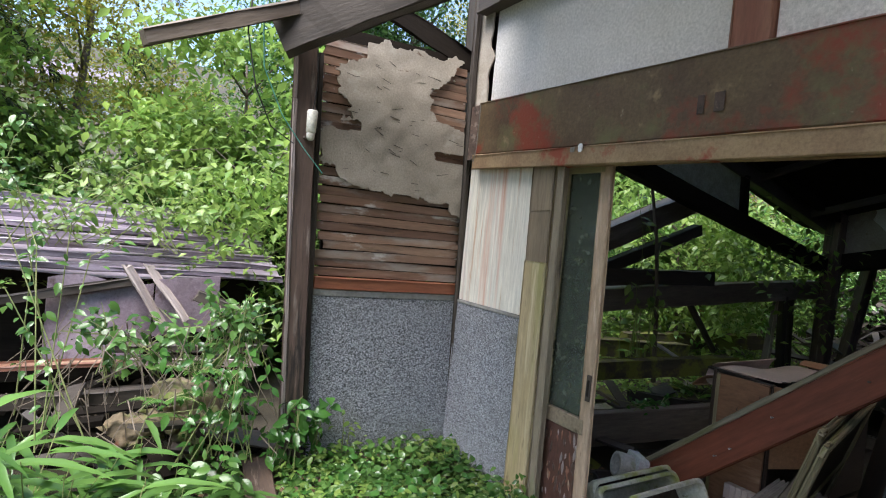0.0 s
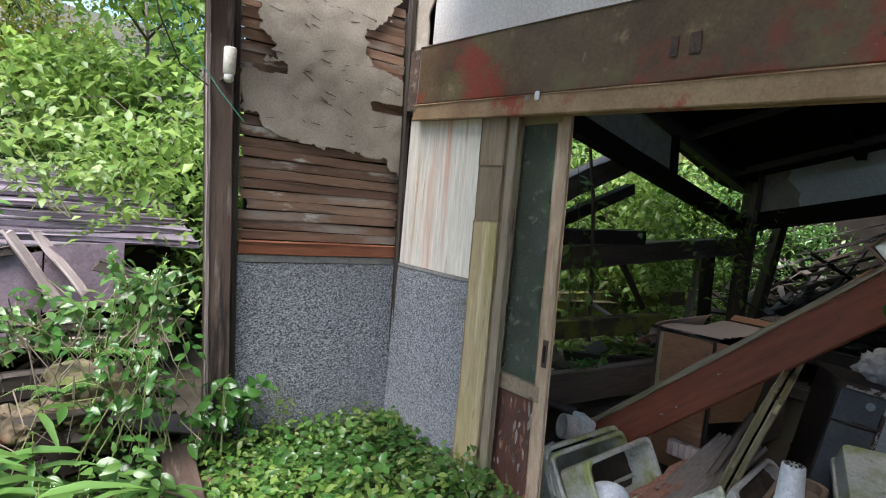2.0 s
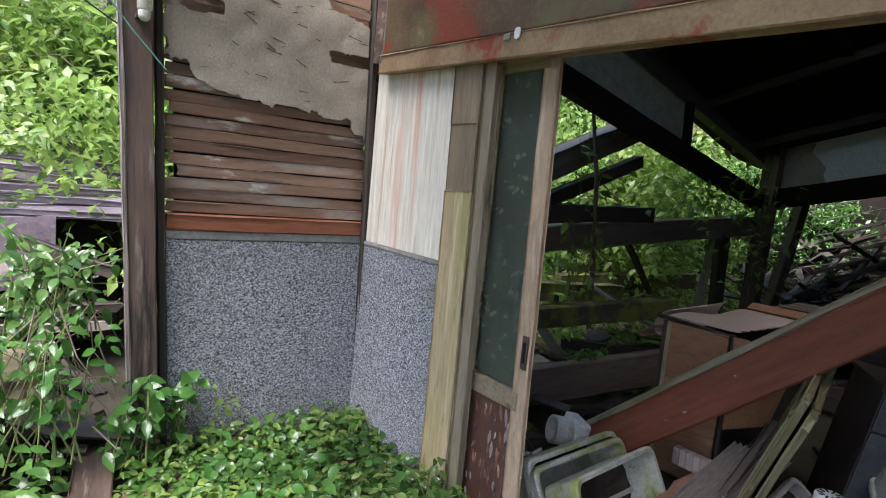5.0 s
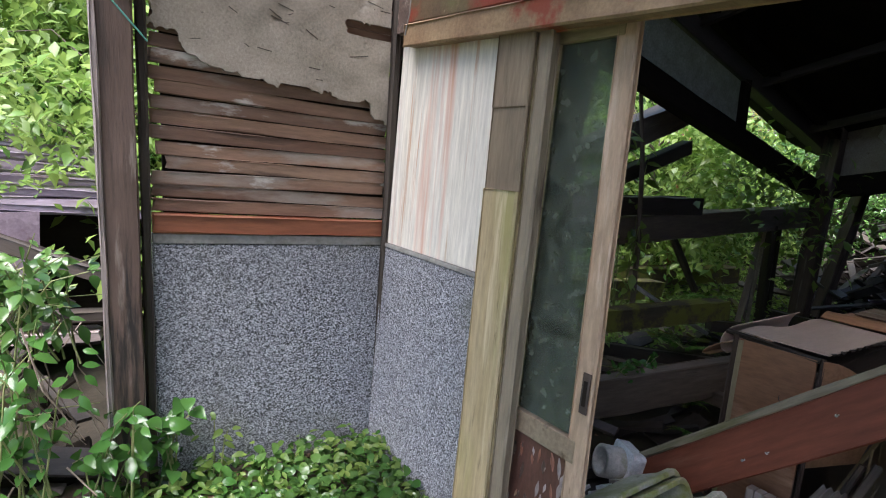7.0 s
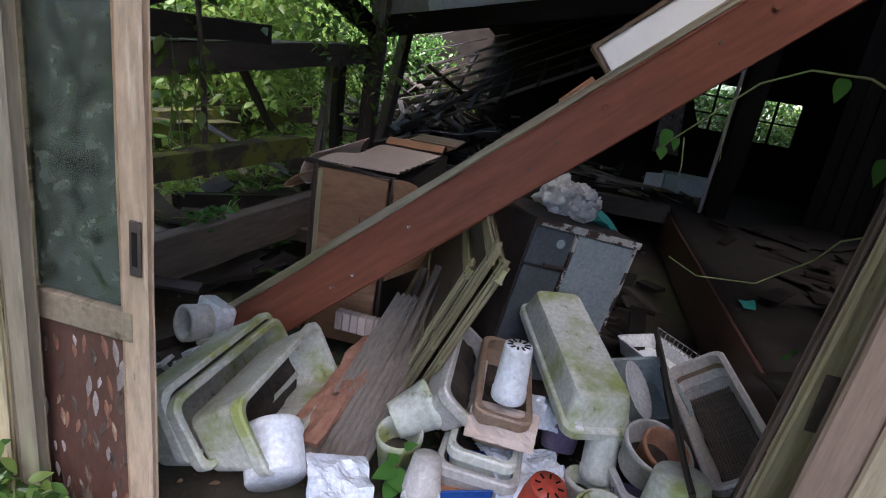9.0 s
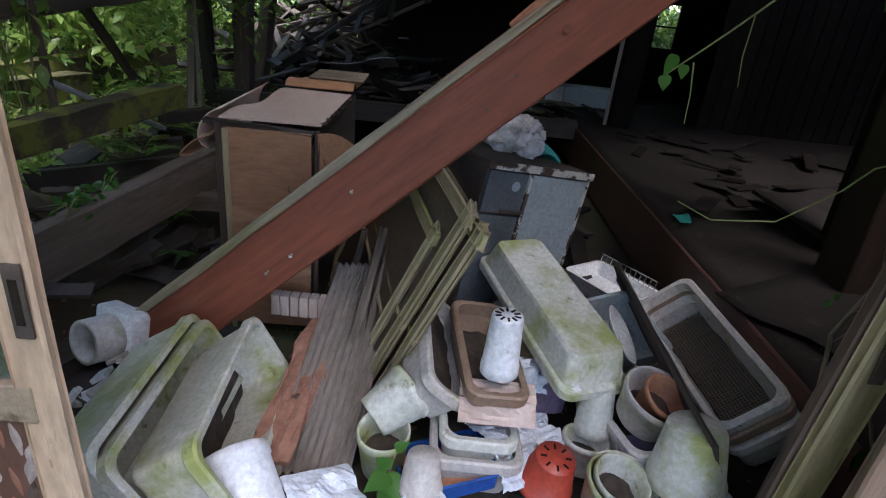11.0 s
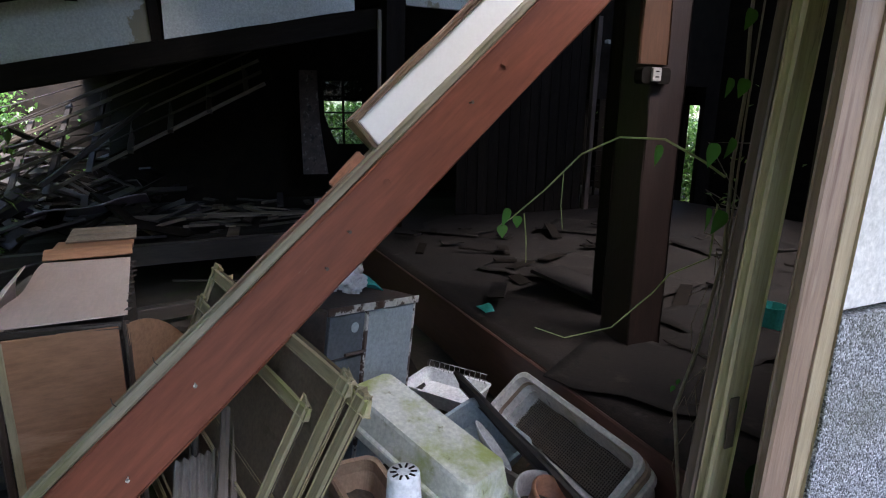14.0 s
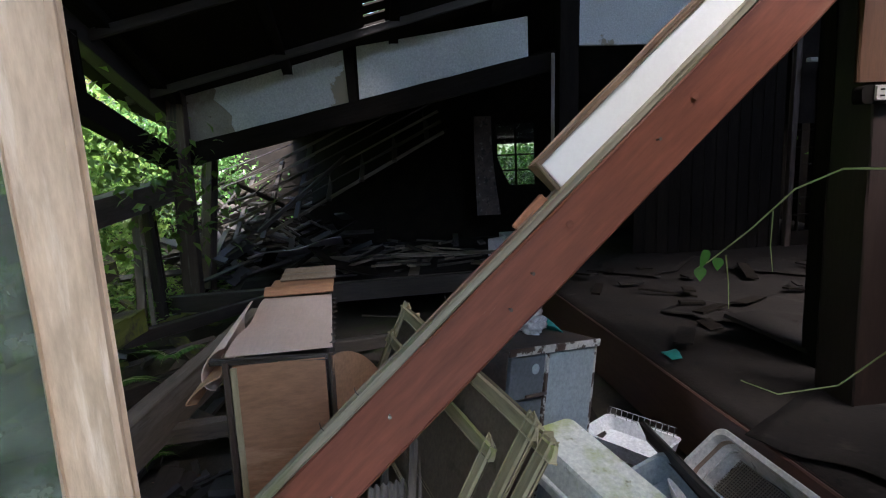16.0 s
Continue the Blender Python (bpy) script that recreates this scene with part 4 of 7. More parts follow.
part("pull_recess", span(DX - 0.0205, DX - 0.018, 1.983, 1.997, 0.60, 0.68, 0.001), "shaded_wood", hdl)

# right side of the doorway
HERE = JAMB
post_r = thing("door_post", (2.0, 0.43, -0.3), "pale weathered door post beside pebbledash", "door post", kind="structure")
part("face_board", worn_bar(2.2, 0.03, 0.090, 61, 0.003, 20), "jamb_wood", post_r, "", along((2.008, 0.514, -0.35), (2.008, 0.400, 1.84), 0, (0, 1, 0)))
part("edge_board", worn_bar(2.2, 0.05, 0.068, 62, 0.003, 14), "jamb_pale", post_r, "pale bare casing board", along((2.021, 0.438, -0.35), (2.021, 0.324, 1.80), 0, (0, 1, 0)))
jamb = thing("door_2", (2.12, 0.47, -0.25), "greenish wooden stile of a sliding door beside the post", "door", kind="structure")
part("door_stile", worn_bar(2.05, 0.034, 0.078, 63, 0.003, 16), "green_post", jamb, "", along((2.14, 0.538, -0.28), (2.14, 0.361, 1.77), 0, (0, 1, 0)))
part("handle", span(2.119, 2.124, 0.450, 0.478, 0.54, 0.67, 0.003), "rust", jamb, "dark recessed pull")
part("red_strip", worn_bar(2.05, 0.03, 0.012, 64, 0.003, 10), "post_dark", jamb, "", along((2.165, 0.583, -0.28), (2.165, 0.406, 1.77), 0, (0, 1, 0)))
part("sill", span(1.96, 2.10, 0.45, 2.5, -0.36, -0.25, 0.01), "post_dark", tagged(thing("threshold", (2.03, 1.5, -0.3), "", "", "", "structure"), "worn dark wooden threshold", "threshold"))

# ---- inside: roof, far walls, raised floor ----
HERE = INSIDE
def roof_z(x, y):
    return 1.87 + 0.273 * (7 - x) + 0.26 * (3.45 - y) if x < 7 else 1.87 + 0.26 * (3.45 - y) - 0.10 * (x - 7)


roof = thing("roof", (5, 0, 3), "sagging dark wooden roof underside with small gaps", "roof", kind="structure")
bm = bmesh.new()
rr = random.Random(17)
x = 1.98
while x < 10.8:
    w = 0.17
    cells = [3.75, 1.6, 1.38, 0.7, 0.5, -0.6, -3.0, -6.5]
    for y1, y0 in zip(cells, cells[1:]):
        if x > 8.3 and y1 > 3:
            y1 = 2.8
        e = 0.04 if 3.6 < x < 6.6 and y1 - y0 < 0.3 and rr.random() < 0.5 else -0.01
        bm2 = [bm.verts.new((a, b, roof_z(a, b) + (0.016 if k > 3 else 0) + dz)) for k, (a, b, dz) in enumerate(
            ((x, y0 - 0.03, 0), (x + w - e, y0 - 0.03, 0), (x + w - e, y1, 0), (x, y1, 0), (x, y0 - 0.03, 0), (x + w - e, y0 - 0.03, 0), (x + w - e, y1, 0), (x, y1, 0)))]
        for f in ((3, 2, 1, 0), (4, 5, 6, 7), (0, 1, 5, 4), (1, 2, 6, 5), (2, 3, 7, 6), (3, 0, 4, 7)):
            bm.faces.new([bm2[q] for q in f])
    x += w
part("roof_boards", bm, "shaded_wood", roof)
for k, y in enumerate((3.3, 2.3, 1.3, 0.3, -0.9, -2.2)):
    timber("purlin", (2.05, y, roof_z(2.05, y) - 0.06), (7.0, y, roof_z(7, y) - 0.06), 0.09, 0.09, "shaded_wood", roof, seed=70 + k)
for k, x in enumerate((2.6, 3.6, 4.6, 5.6, 6.6)):
    timber("rafter", (x, 3.6, roof_z(x, 3.6) - 0.11), (x, -4, roof_z(x, -4) - 0.11), 0.05, 0.07, "dark_wood", roof, seed=80 + k)

# eave over the porch
HERE = OUTSIDE
eave = thing("porch_roof", (1.3, 0, 2.9), "dark boarded eave over the porch", "roof", kind="structure")
for k in range(-7, 9):
    part("eave_board", worn_bar(5.6, 0.15, 0.016, 607 + k, 0.003, 10), "dark_wood", eave, "", along((0.85 + 0.148 * k, 2.55, 2.86 + 0.045 * k), (0.85 + 0.148 * k, -3.05, 2.86 + 0.045 * k)))
for k in range(5):
    timber("eave_rafter", (-0.2, 2.3 - 1.2 * k, 2.49), (2.15, 2.3 - 1.2 * k, 3.22), 0.05, 0.06, "dark_wood", eave, seed=620 + k)

# the sunken north side
HERE = INSIDE
timber("wall_beam", (2.2, 3.42, 2.34), (7.05, 3.40, 1.30), 0.12, 0.17, "shaded_wood", None, "dark wall beam sunken at one end", "beam", seed=90)
timber("eave_beam", (2.1, 3.46, 2.98), (7.1, 3.46, 1.76), 0.13, 0.14, "dark_wood", None, "dark sunken eave beam", "beam", seed=91)
bm = bmesh.new()
vs2 = [bm.verts.new((x, 3.44, z)) for x, z in ((3.1, 2.2), (5.35, 1.73), (5.35, 2.12), (3.1, 2.66))]
bm.faces.new(vs2)
bmesh.ops.solidify(bm, geom=bm.faces[:], thickness=0.04)
solo("wall_strip", bm, "cement", "grey plaster strip between two sunken beams", "wall", kind="structure")
timber("short_post", (5.4, 3.43, 1.64), (5.36, 3.43, 2.14), 0.09, 0.08, "shaded_wood", None, "short dark post between beams", "post", seed=92, up=(0, 1, 0))
part("wall_corner", span(2.05, 2.35, 3.28, 3.36, -0.3, 2.9, 0.004), "shaded_wood", tagged(thing("wall_inner", (2.2, 3.3, -0.3), kind="structure"), "dark inner wall beside the door", "wall"))
timber("far_post", (7.0, 3.36, -0.15), (7.0, 3.33, 2.0), 0.16, 0.16, "post_dark", None, "thick dark post at the sunken corner", "post", seed=93, up=(0, 1, 0))

HERE = FAR
# far wall strip: beam and plaster above an open room
far_wall = thing("wall_far", (7, 1.5, 1.7), "tilted beam with stained white plaster panels above", "wall", kind="structure")
timber("beam", (7.0, 3.40, 1.27), (7.0, -0.35, 2.09), 0.14, 0.20, "shaded_wood", far_wall, "black sloping beam", seed=94)


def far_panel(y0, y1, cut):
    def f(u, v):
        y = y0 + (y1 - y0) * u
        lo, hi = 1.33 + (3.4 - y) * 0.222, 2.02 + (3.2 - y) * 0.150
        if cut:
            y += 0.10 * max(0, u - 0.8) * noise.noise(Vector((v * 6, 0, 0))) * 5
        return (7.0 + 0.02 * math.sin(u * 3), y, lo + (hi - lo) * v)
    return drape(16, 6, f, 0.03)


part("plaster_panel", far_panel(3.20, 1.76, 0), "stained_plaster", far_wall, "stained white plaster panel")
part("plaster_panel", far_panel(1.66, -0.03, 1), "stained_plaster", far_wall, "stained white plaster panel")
timber("stud", (6.98, 1.71, 1.6), (6.98, 1.75, 2.35), 0.06, 0.09, "shaded_wood", far_wall, seed=95, up=(0, 1, 0))
timber("top_beam", (6.98, 3.45, 2.07), (6.98, -0.5, 2.83), 0.14, 0.14, "shaded_wood", far_wall, seed=96)
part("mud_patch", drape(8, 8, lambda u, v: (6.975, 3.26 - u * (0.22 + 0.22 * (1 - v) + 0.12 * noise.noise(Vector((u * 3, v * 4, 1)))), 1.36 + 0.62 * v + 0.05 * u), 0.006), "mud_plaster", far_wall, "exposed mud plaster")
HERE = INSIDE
timber("room_post", (7.0, -0.35, 0.05), (7.0, -0.42, 3.2), 0.20, 0.20, "shaded_wood", None, "tall black post in the middle of the house", "post", seed=97, up=(0, 1, 0))
timber("pale_batten", (6.9, -0.2, 0.1), (6.9, -0.23, 2.2), 0.03, 0.03, "grey_plank", None, "pale thin batten beside a post", "batten", seed=98, up=(0, 1, 0))
HERE = FAR
part("plaster_panel", span(6.98, 7.03, -2.2, -0.5, 2.22, 2.9, 0.004), "stained_plaster", far_wall)

# raised floor and step
HERE = INSIDE
step = thing("floor", (5, -2, 0), "dusty raised wooden floor with a red-brown front board", "floor", kind="structure")
part("riser", worn_bar(5.2, 0.03, 0.36, 101, 0.002, 24), "step_wood", step, "red-brown front board of the step", along((2.07, 0.105, -0.10), (7.2, 0.105, -0.10)))
part("floor_sheet", drape(60, 50, lambda u, v: (2.07 + 6.6 * u, 0.10 - 5.0 * v, 0.078 + 0.012 * noise.noise(Vector((u * 7, v * 6, 3))) + 0.006 * noise.noise(Vector((u * 30, v * 26, 1)))), 0.03), "shaded_dirt", step, "", None, True)
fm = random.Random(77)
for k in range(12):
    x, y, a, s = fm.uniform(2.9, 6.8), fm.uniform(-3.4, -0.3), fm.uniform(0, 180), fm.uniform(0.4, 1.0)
    part("floor_mat", drape(16, 12, lambda u, v, s=s, k=k: ((u - 0.5) * s * 1.3, (v - 0.5) * s * (0.8 + 0.25 * noise.noise(Vector((u * 4, k, 0)))), 0.012 + max(0.0, 0.022 * noise.noise(Vector((u * 5.0, v * 4.5, k * 1.7)))) + 0.008 * noise.noise(Vector((u * 12, v * 10, k)))), 0.005), "shaded_dirt", step, "", pose(x, y, 0.088, 0, 0, a), True)
part("far_floor", drape(30, 20, lambda u, v: (6.7 + 3.6 * u, 3.0 - 8 * v, 0.02 + 0.05 * noise.noise(Vector((u * 9, v * 9, 0)))), 0.05), "shaded_dirt", step)
timber("sill_beam", (6.62, 3.5, 0.03), (6.75, 0.1, 0.05), 0.13, 0.17, "dark_wood", None, "dark floor beam across the room", "beam", seed=121)
timber("sill_beam", (8.15, 2.4, 0.12), (7.85, 0.1, 0.12), 0.06, 0.05, "old_wood", None, "pale floor rail at the far room", "rail", seed=122)

# closing walls of the dark rooms
def wall(name, x0, x1, y0, y1, z0, z1, mat, label):
    return tagged(part(name, span(x0, x1, y0, y1, z0, z1, 0), mat), label, "wall", kind="structure")


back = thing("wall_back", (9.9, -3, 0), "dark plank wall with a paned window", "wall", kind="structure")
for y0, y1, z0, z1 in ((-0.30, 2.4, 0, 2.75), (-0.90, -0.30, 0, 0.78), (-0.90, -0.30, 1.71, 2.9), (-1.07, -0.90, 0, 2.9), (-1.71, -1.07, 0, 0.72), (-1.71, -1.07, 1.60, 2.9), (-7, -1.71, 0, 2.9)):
    part("panel", span(9.85, 9.91, y0, y1, z0 - 0.3, z1, 0), "shaded_wood", back)
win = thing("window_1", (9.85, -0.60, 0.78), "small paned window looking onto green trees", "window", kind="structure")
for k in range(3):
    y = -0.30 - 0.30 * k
    part("window_frame", span(9.83, 9.87, y - 0.014, y + 0.014, 0.78, 1.71, 0.003), "shaded_wood", win)
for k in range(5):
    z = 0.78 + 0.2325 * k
    part("glazing_bar", span(9.832, 9.868, -0.90, -0.30, z - 0.011, z + 0.011, 0.003), "shaded_wood", win)
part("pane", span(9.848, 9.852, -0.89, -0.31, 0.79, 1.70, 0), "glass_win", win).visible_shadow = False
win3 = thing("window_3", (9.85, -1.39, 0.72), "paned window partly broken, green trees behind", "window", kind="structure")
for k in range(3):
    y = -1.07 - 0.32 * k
    part("window_frame", span(9.83, 9.87, y - 0.014, y + 0.014, 0.72, 1.60, 0.003), "shaded_wood", win3)
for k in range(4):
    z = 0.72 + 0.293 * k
    part("glazing_bar", span(9.832, 9.868, -1.71, -1.07, z - 0.011, z + 0.011, 0.003), "shaded_wood", win3)
# added slab: shades the rubble and blocks the greenery behind it
solo("fallen_roof_slab", drape(10, 10, lambda u, v: (10.5 + 0.5 * v + 0.1 * noise.noise(Vector((u * 4, v * 4, 0))), 2.3 + 4.0 * u, 0.0 + (2.4 - 1.6 * u) * v), 0.05), "shaded_wood", "added dark slab that blocks light and greenery behind the rubble", "roof")
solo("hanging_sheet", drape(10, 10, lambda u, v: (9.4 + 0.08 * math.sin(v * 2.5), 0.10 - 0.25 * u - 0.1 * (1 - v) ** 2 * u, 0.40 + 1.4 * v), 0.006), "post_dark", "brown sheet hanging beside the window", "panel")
solo("torn_curtain", drape(10, 10, lambda u, v: (9.6, -0.18 - 0.32 * u * (1 - v) ** 2.2, 0.70 + 1.1 * v), 0.005), "shaded_wood", "dark torn sheet curling over the window", "curtain")

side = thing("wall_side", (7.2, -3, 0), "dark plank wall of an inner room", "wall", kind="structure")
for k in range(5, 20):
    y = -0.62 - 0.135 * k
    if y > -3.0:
        part("plank", worn_bar(2.6, 0.015, 0.13, 130 + k, 0.003, 6), "shaded_wood", side, "", along((7.25, y, 0.05), (7.25, y - 0.01, 2.65), 0, (0, 1, 0)))
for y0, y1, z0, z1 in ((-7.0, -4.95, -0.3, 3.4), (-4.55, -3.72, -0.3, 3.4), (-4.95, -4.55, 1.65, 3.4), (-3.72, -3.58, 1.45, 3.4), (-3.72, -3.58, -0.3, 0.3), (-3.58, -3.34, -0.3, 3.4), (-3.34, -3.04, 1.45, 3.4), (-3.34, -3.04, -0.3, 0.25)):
    part("panel", span(7.22, 7.3, y0, y1, z0, z1, 0), "shaded_wood", side)
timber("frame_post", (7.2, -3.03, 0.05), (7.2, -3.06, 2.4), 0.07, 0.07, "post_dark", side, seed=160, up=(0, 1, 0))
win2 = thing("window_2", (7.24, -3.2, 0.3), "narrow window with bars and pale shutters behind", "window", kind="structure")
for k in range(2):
    part("glazing_bar", span(7.23, 7.26, -3.20 - 0.45 * k, -3.18 - 0.45 * k, 0.25, 1.45, 0.002), "shaded_wood", win2)
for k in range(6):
    part("glazing_bar", span(7.232, 7.258, -3.34, -3.04, 0.42 + 0.19 * k, 0.44 + 0.19 * k, 0.002), "shaded_wood", win2)
wall("wall_south", 2.0, 7.49, -5.3, -5.2, -0.3, 4.5, "shaded_wood", "dark plank wall")
wall("wall_south_far", 7.80, 8.75, -5.3, -5.2, -0.3, 4.5, "shaded_wood", "dark plank wall")
wall("wall_south_end", 9.75, 10.0, -5.3, -5.2, -0.3, 4.5, "shaded_wood", "dark plank wall")
wall("wall_south_head", 7.49, 7.80, -5.3, -5.2, 1.42, 4.5, "shaded_wood", "dark plank wall above a gap")
wall("wall_south_top", 8.75, 9.75, -5.3, -5.2, 1.9, 4.5, "shaded_wood", "dark plank wall above a window")
wall("wall_gable", 2.0, 10.0, -7.0, -6.9, 2.2, 4.5, "shaded_wood", "dark gable wall")
wall("wall_porch_south", 1.4, 2.0, -6.1, -6.0, -0.3, 3.6, "shaded_wood", "plain end wall")
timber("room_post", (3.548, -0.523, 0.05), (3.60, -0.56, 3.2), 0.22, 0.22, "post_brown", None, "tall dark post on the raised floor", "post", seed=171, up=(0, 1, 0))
timber("room_post", (3.95, -0.69, 0.05), (4.0, -0.73, 3.2), 0.12, 0.12, "shaded_wood", None, "tall dark post on the raised floor", "post", seed=172, up=(0, 1, 0))
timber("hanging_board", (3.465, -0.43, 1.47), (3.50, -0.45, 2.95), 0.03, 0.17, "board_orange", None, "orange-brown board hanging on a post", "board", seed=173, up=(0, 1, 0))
sock = thing("wall_socket", (3.445, -0.435, 1.41), "small white electric socket under a hanging board", "socket")
part("housing", loft(((0.085, 0.036, 0.02, 0), (0.085, 0.036, 0.02, 0.05))), "shaded_wood", sock, "", pose(3.485, -0.435, 1.42, 0, -90, 0) @ pose(0, 0, 0, 0, 0, 90))
part("socket_face", loft(((0.030, 0.026, 0.005, 0), (0.028, 0.024, 0.005, 0.01))), "grey_plastic", sock, "", pose(3.43, -0.425, 1.425, 0, -90, 0))
for dz in (-0.012, 0.012):
    part("slot", span(3.418, 3.421, -0.435, -0.415, 1.422 + dz, 1.428 + dz, 0), "shaded_wood", sock)
tl = thing("tube_lamp", (6.9, -3.0, 2.1), "short unlit tube lamp fixture hanging in a dark room", "lamp")
part("housing", span(6.88, 6.94, -3.45, -2.95, 2.06, 2.10, 0.006), "grey_plastic", tl)
part("cord", tube([(6.91, -3.2, 2.1), (6.91, -3.2, 2.9)], 0.004, 0.004), "black_wire", tl)

# ---- the fallen beam with its strip of plaster ----
HERE = OUTSIDE
D = Vector((0.13, -0.746, 0.658)).normalized()
B0 = Vector((2.941, 2.530, -0.228))
fallen = thing("fallen_beam", B0, "red-painted lintel beam fallen aslant across the doorway", "beam")
BM = along(B0, B0 + D, 0, (0, 0.7, 0.7))
part("beam", worn_bar(3.75, 0.06, 0.195, 201, 0.003, 30, 0.03), "beam_red", fallen, "", BM)
bm = worn_bar(3.75, 0.075, 0.03, 202, 0.005, 40, 0.03)
for v in bm.verts:
    v.co += Vector((0, 0.01, 0.1135))
part("worn_edge", bm, "beam_edge", fallen, "bare greenish upper edge", BM)
for s, dz in ((0.72, -0.03), (0.826, -0.03), (1.125, 0.02), (1.62, -0.02), (1.75, 0.01), (2.35, 0.02)):
    part("nail", lathe(((0.003, 0), (0.003, 0.02), (0.006, 0.021), (0.006, 0.024)), 8), "wire" if s < 1.2 else "rust", fallen, "", BM @ pose(s, -0.034, dz, 90, 0, 0))
for s in (0.95, 1.1, 1.5):
    part("bent_nail", tube([(0, 0, 0), (0.0, 0.0, 0.02), (0.012, 0, 0.032)], 0.002, 0.0015, 5), "rust", fallen, "", BM @ pose(s, -0.01, 0.12, 0, 0, 60))
for s in (1.95, 2.55, 3.2):
    part("knot", lathe(((0.001, 0), (0.013, 0.0003), (0.011, 0.001), (0.001, 0.0006)), 16, 0.2, s), "beam_red", fallen, "", BM @ pose(s, -0.031, 0.03, 90, 0, 0))
part("splinter", worn_bar(0.14, 0.03, 0.03, 206, 0.006, 8), "terracotta", fallen, "raw orange splinter", BM @ pose(1.83, 0.05, 0.125, 0, -4, 0))
strip = thing("plaster_strip", (3.14, 0.98, 1.2), "white plaster wall strip still standing on the fallen beam", "wall piece")
SM = BM @ pose(2.03, 0.06, 0.168, 0, 0, 0)
part("plaster", span(0, 1.75, -0.035, 0.03, -0.070, 0.056, 0.006), "clean_plaster", strip, "", SM)
part("broken_edge", worn_bar(1.76, 0.09, 0.018, 207, 0.008, 60), "brown_plastic", strip, "brown broken edge", SM @ pose(-0.01, -0.005, 0.066, 0, 0, 0))
part("broken_end", worn_bar(0.140, 0.09, 0.014, 208, 0.008, 12), "brown_plastic", strip, "brown broken edge", SM @ pose(-0.012, -0.005, 0.070, 0, 90, 0))

# ---- the wooden cabinet with peeling veneer ----
cab = thing("cabinet", (3.9, 2.12, -0.225), "broken wooden cabinet with orange plywood side and peeling top", "cabinet")
CM = pose(3.348, 2.09, -0.225, 0, 0, 6.2) @ Matrix.Diagonal((1.12, 1.10, 1, 1))
part("side_panel", span(-0.004, 0.012, -0.145, 0.145, 0.02, 0.845, 0.003), "ply", cab, "orange plywood side", CM)
part("upright", worn_bar(0.86, 0.016, 0.02, 211, 0.003, 8), "post_dark", cab, "", CM @ along((0, 0.165, 0), (0, 0.165, 0.86), 0, (0, 1, 0)))
part("upright", worn_bar(0.86, 0.016, 0.016, 212, 0.003, 8), "post_dark", cab, "", CM @ along((0, -0.165, 0), (0, -0.165, 0.86), 0, (0, 1, 0)))
part("pale_lath", worn_bar(0.84, 0.008, 0.02, 213, 0.002, 8), "frame_wood", cab, "", CM @ along((-0.008, 0.14, 0), (-0.008, 0.14, 0.84), 0, (0, 1, 0)))
part("top_rail", worn_bar(0.36, 0.03, 0.022, 214, 0.008, 20), "dark_wood", cab, "rotten dark rail", CM @ along((0.01, 0.21, 0.862), (0.01, -0.15, 0.845)))
part("body", span(0.05, 1.28, -0.15, 0.15, 0.0, 0.78, 0.004), "dark_wood", cab, "", CM)
part("top_sheet", drape(24, 8, lambda u, v: (0.03 + 0.95 * u, (0.17 - 0.34 * v) * (1 - 0.06 * u), 0.872 - 0.05 * u + 0.012 * math.sin(u * 9) * (1 - v)), 0.005), "veneer", cab, "bare pale veneer sheet", CM)
part("top_sheet", drape(14, 6, lambda u, v: (0.95 + 0.50 * u, 0.16 - 0.33 * v, 0.845 + 0.035 * math.sin(min(1, u * 3) * 3.1) - 0.03 * u), 0.006), "ply", cab, "lifted veneer sheet", CM)
part("ridged_sheet", drape(26, 6, lambda u, v: (1.35 + 0.35 * u, 0.12 - 0.30 * v, 0.835 + 0.006 * math.sin(u * 60)), 0.006), "panel_brown", cab, "", CM)
part("left_curl", drape(12, 10, lambda u, v: (0.05 + 0.62 * u, 0.17 + 0.075 * math.sin(v * 2.6) * (1.1 - 0.5 * u), 0.845 + 0.055 * math.cos(v * 3.4) - 0.05 * v), 0.004), "veneer", cab, "curled bare veneer", CM)
part("lower_curl", drape(10, 8, lambda u, v: (-0.02 + 0.35 * u, 0.18 + 0.11 * math.sin(v * 2.4) - 0.02 * u, 0.80 - 0.075 * v + 0.02 * math.cos(v * 5)), 0.004), "veneer_green", cab, "curled veneer with green algae", CM)
part("right_flap", drape(10, 10, lambda u, v: (0.02 + 0.26 * u - 0.03 * v, -0.17 - 0.17 * u * (0.6 + 0.4 * v), 0.36 + (0.49 - 0.20 * u * u) * v), 0.005), "veneer_green", cab, "orange plywood flap bent outward", CM)
cf = random.Random(3)
for k in range(9):
    part("torn_tooth", span(-0.015, 0.015, -0.008, 0.008, -0.003, 0.003, 0.001), "dark_wood", cab, "", CM @ pose(0.08 + 0.1 * k, -0.172, 0.868 - 0.006 * k, 0, 0, cf.uniform(-40, 40)))

# ---- stack of old sliding frames ----
HERE = Matrix.Translation((0.028, -0.016, -0.03)) @ INSIDE


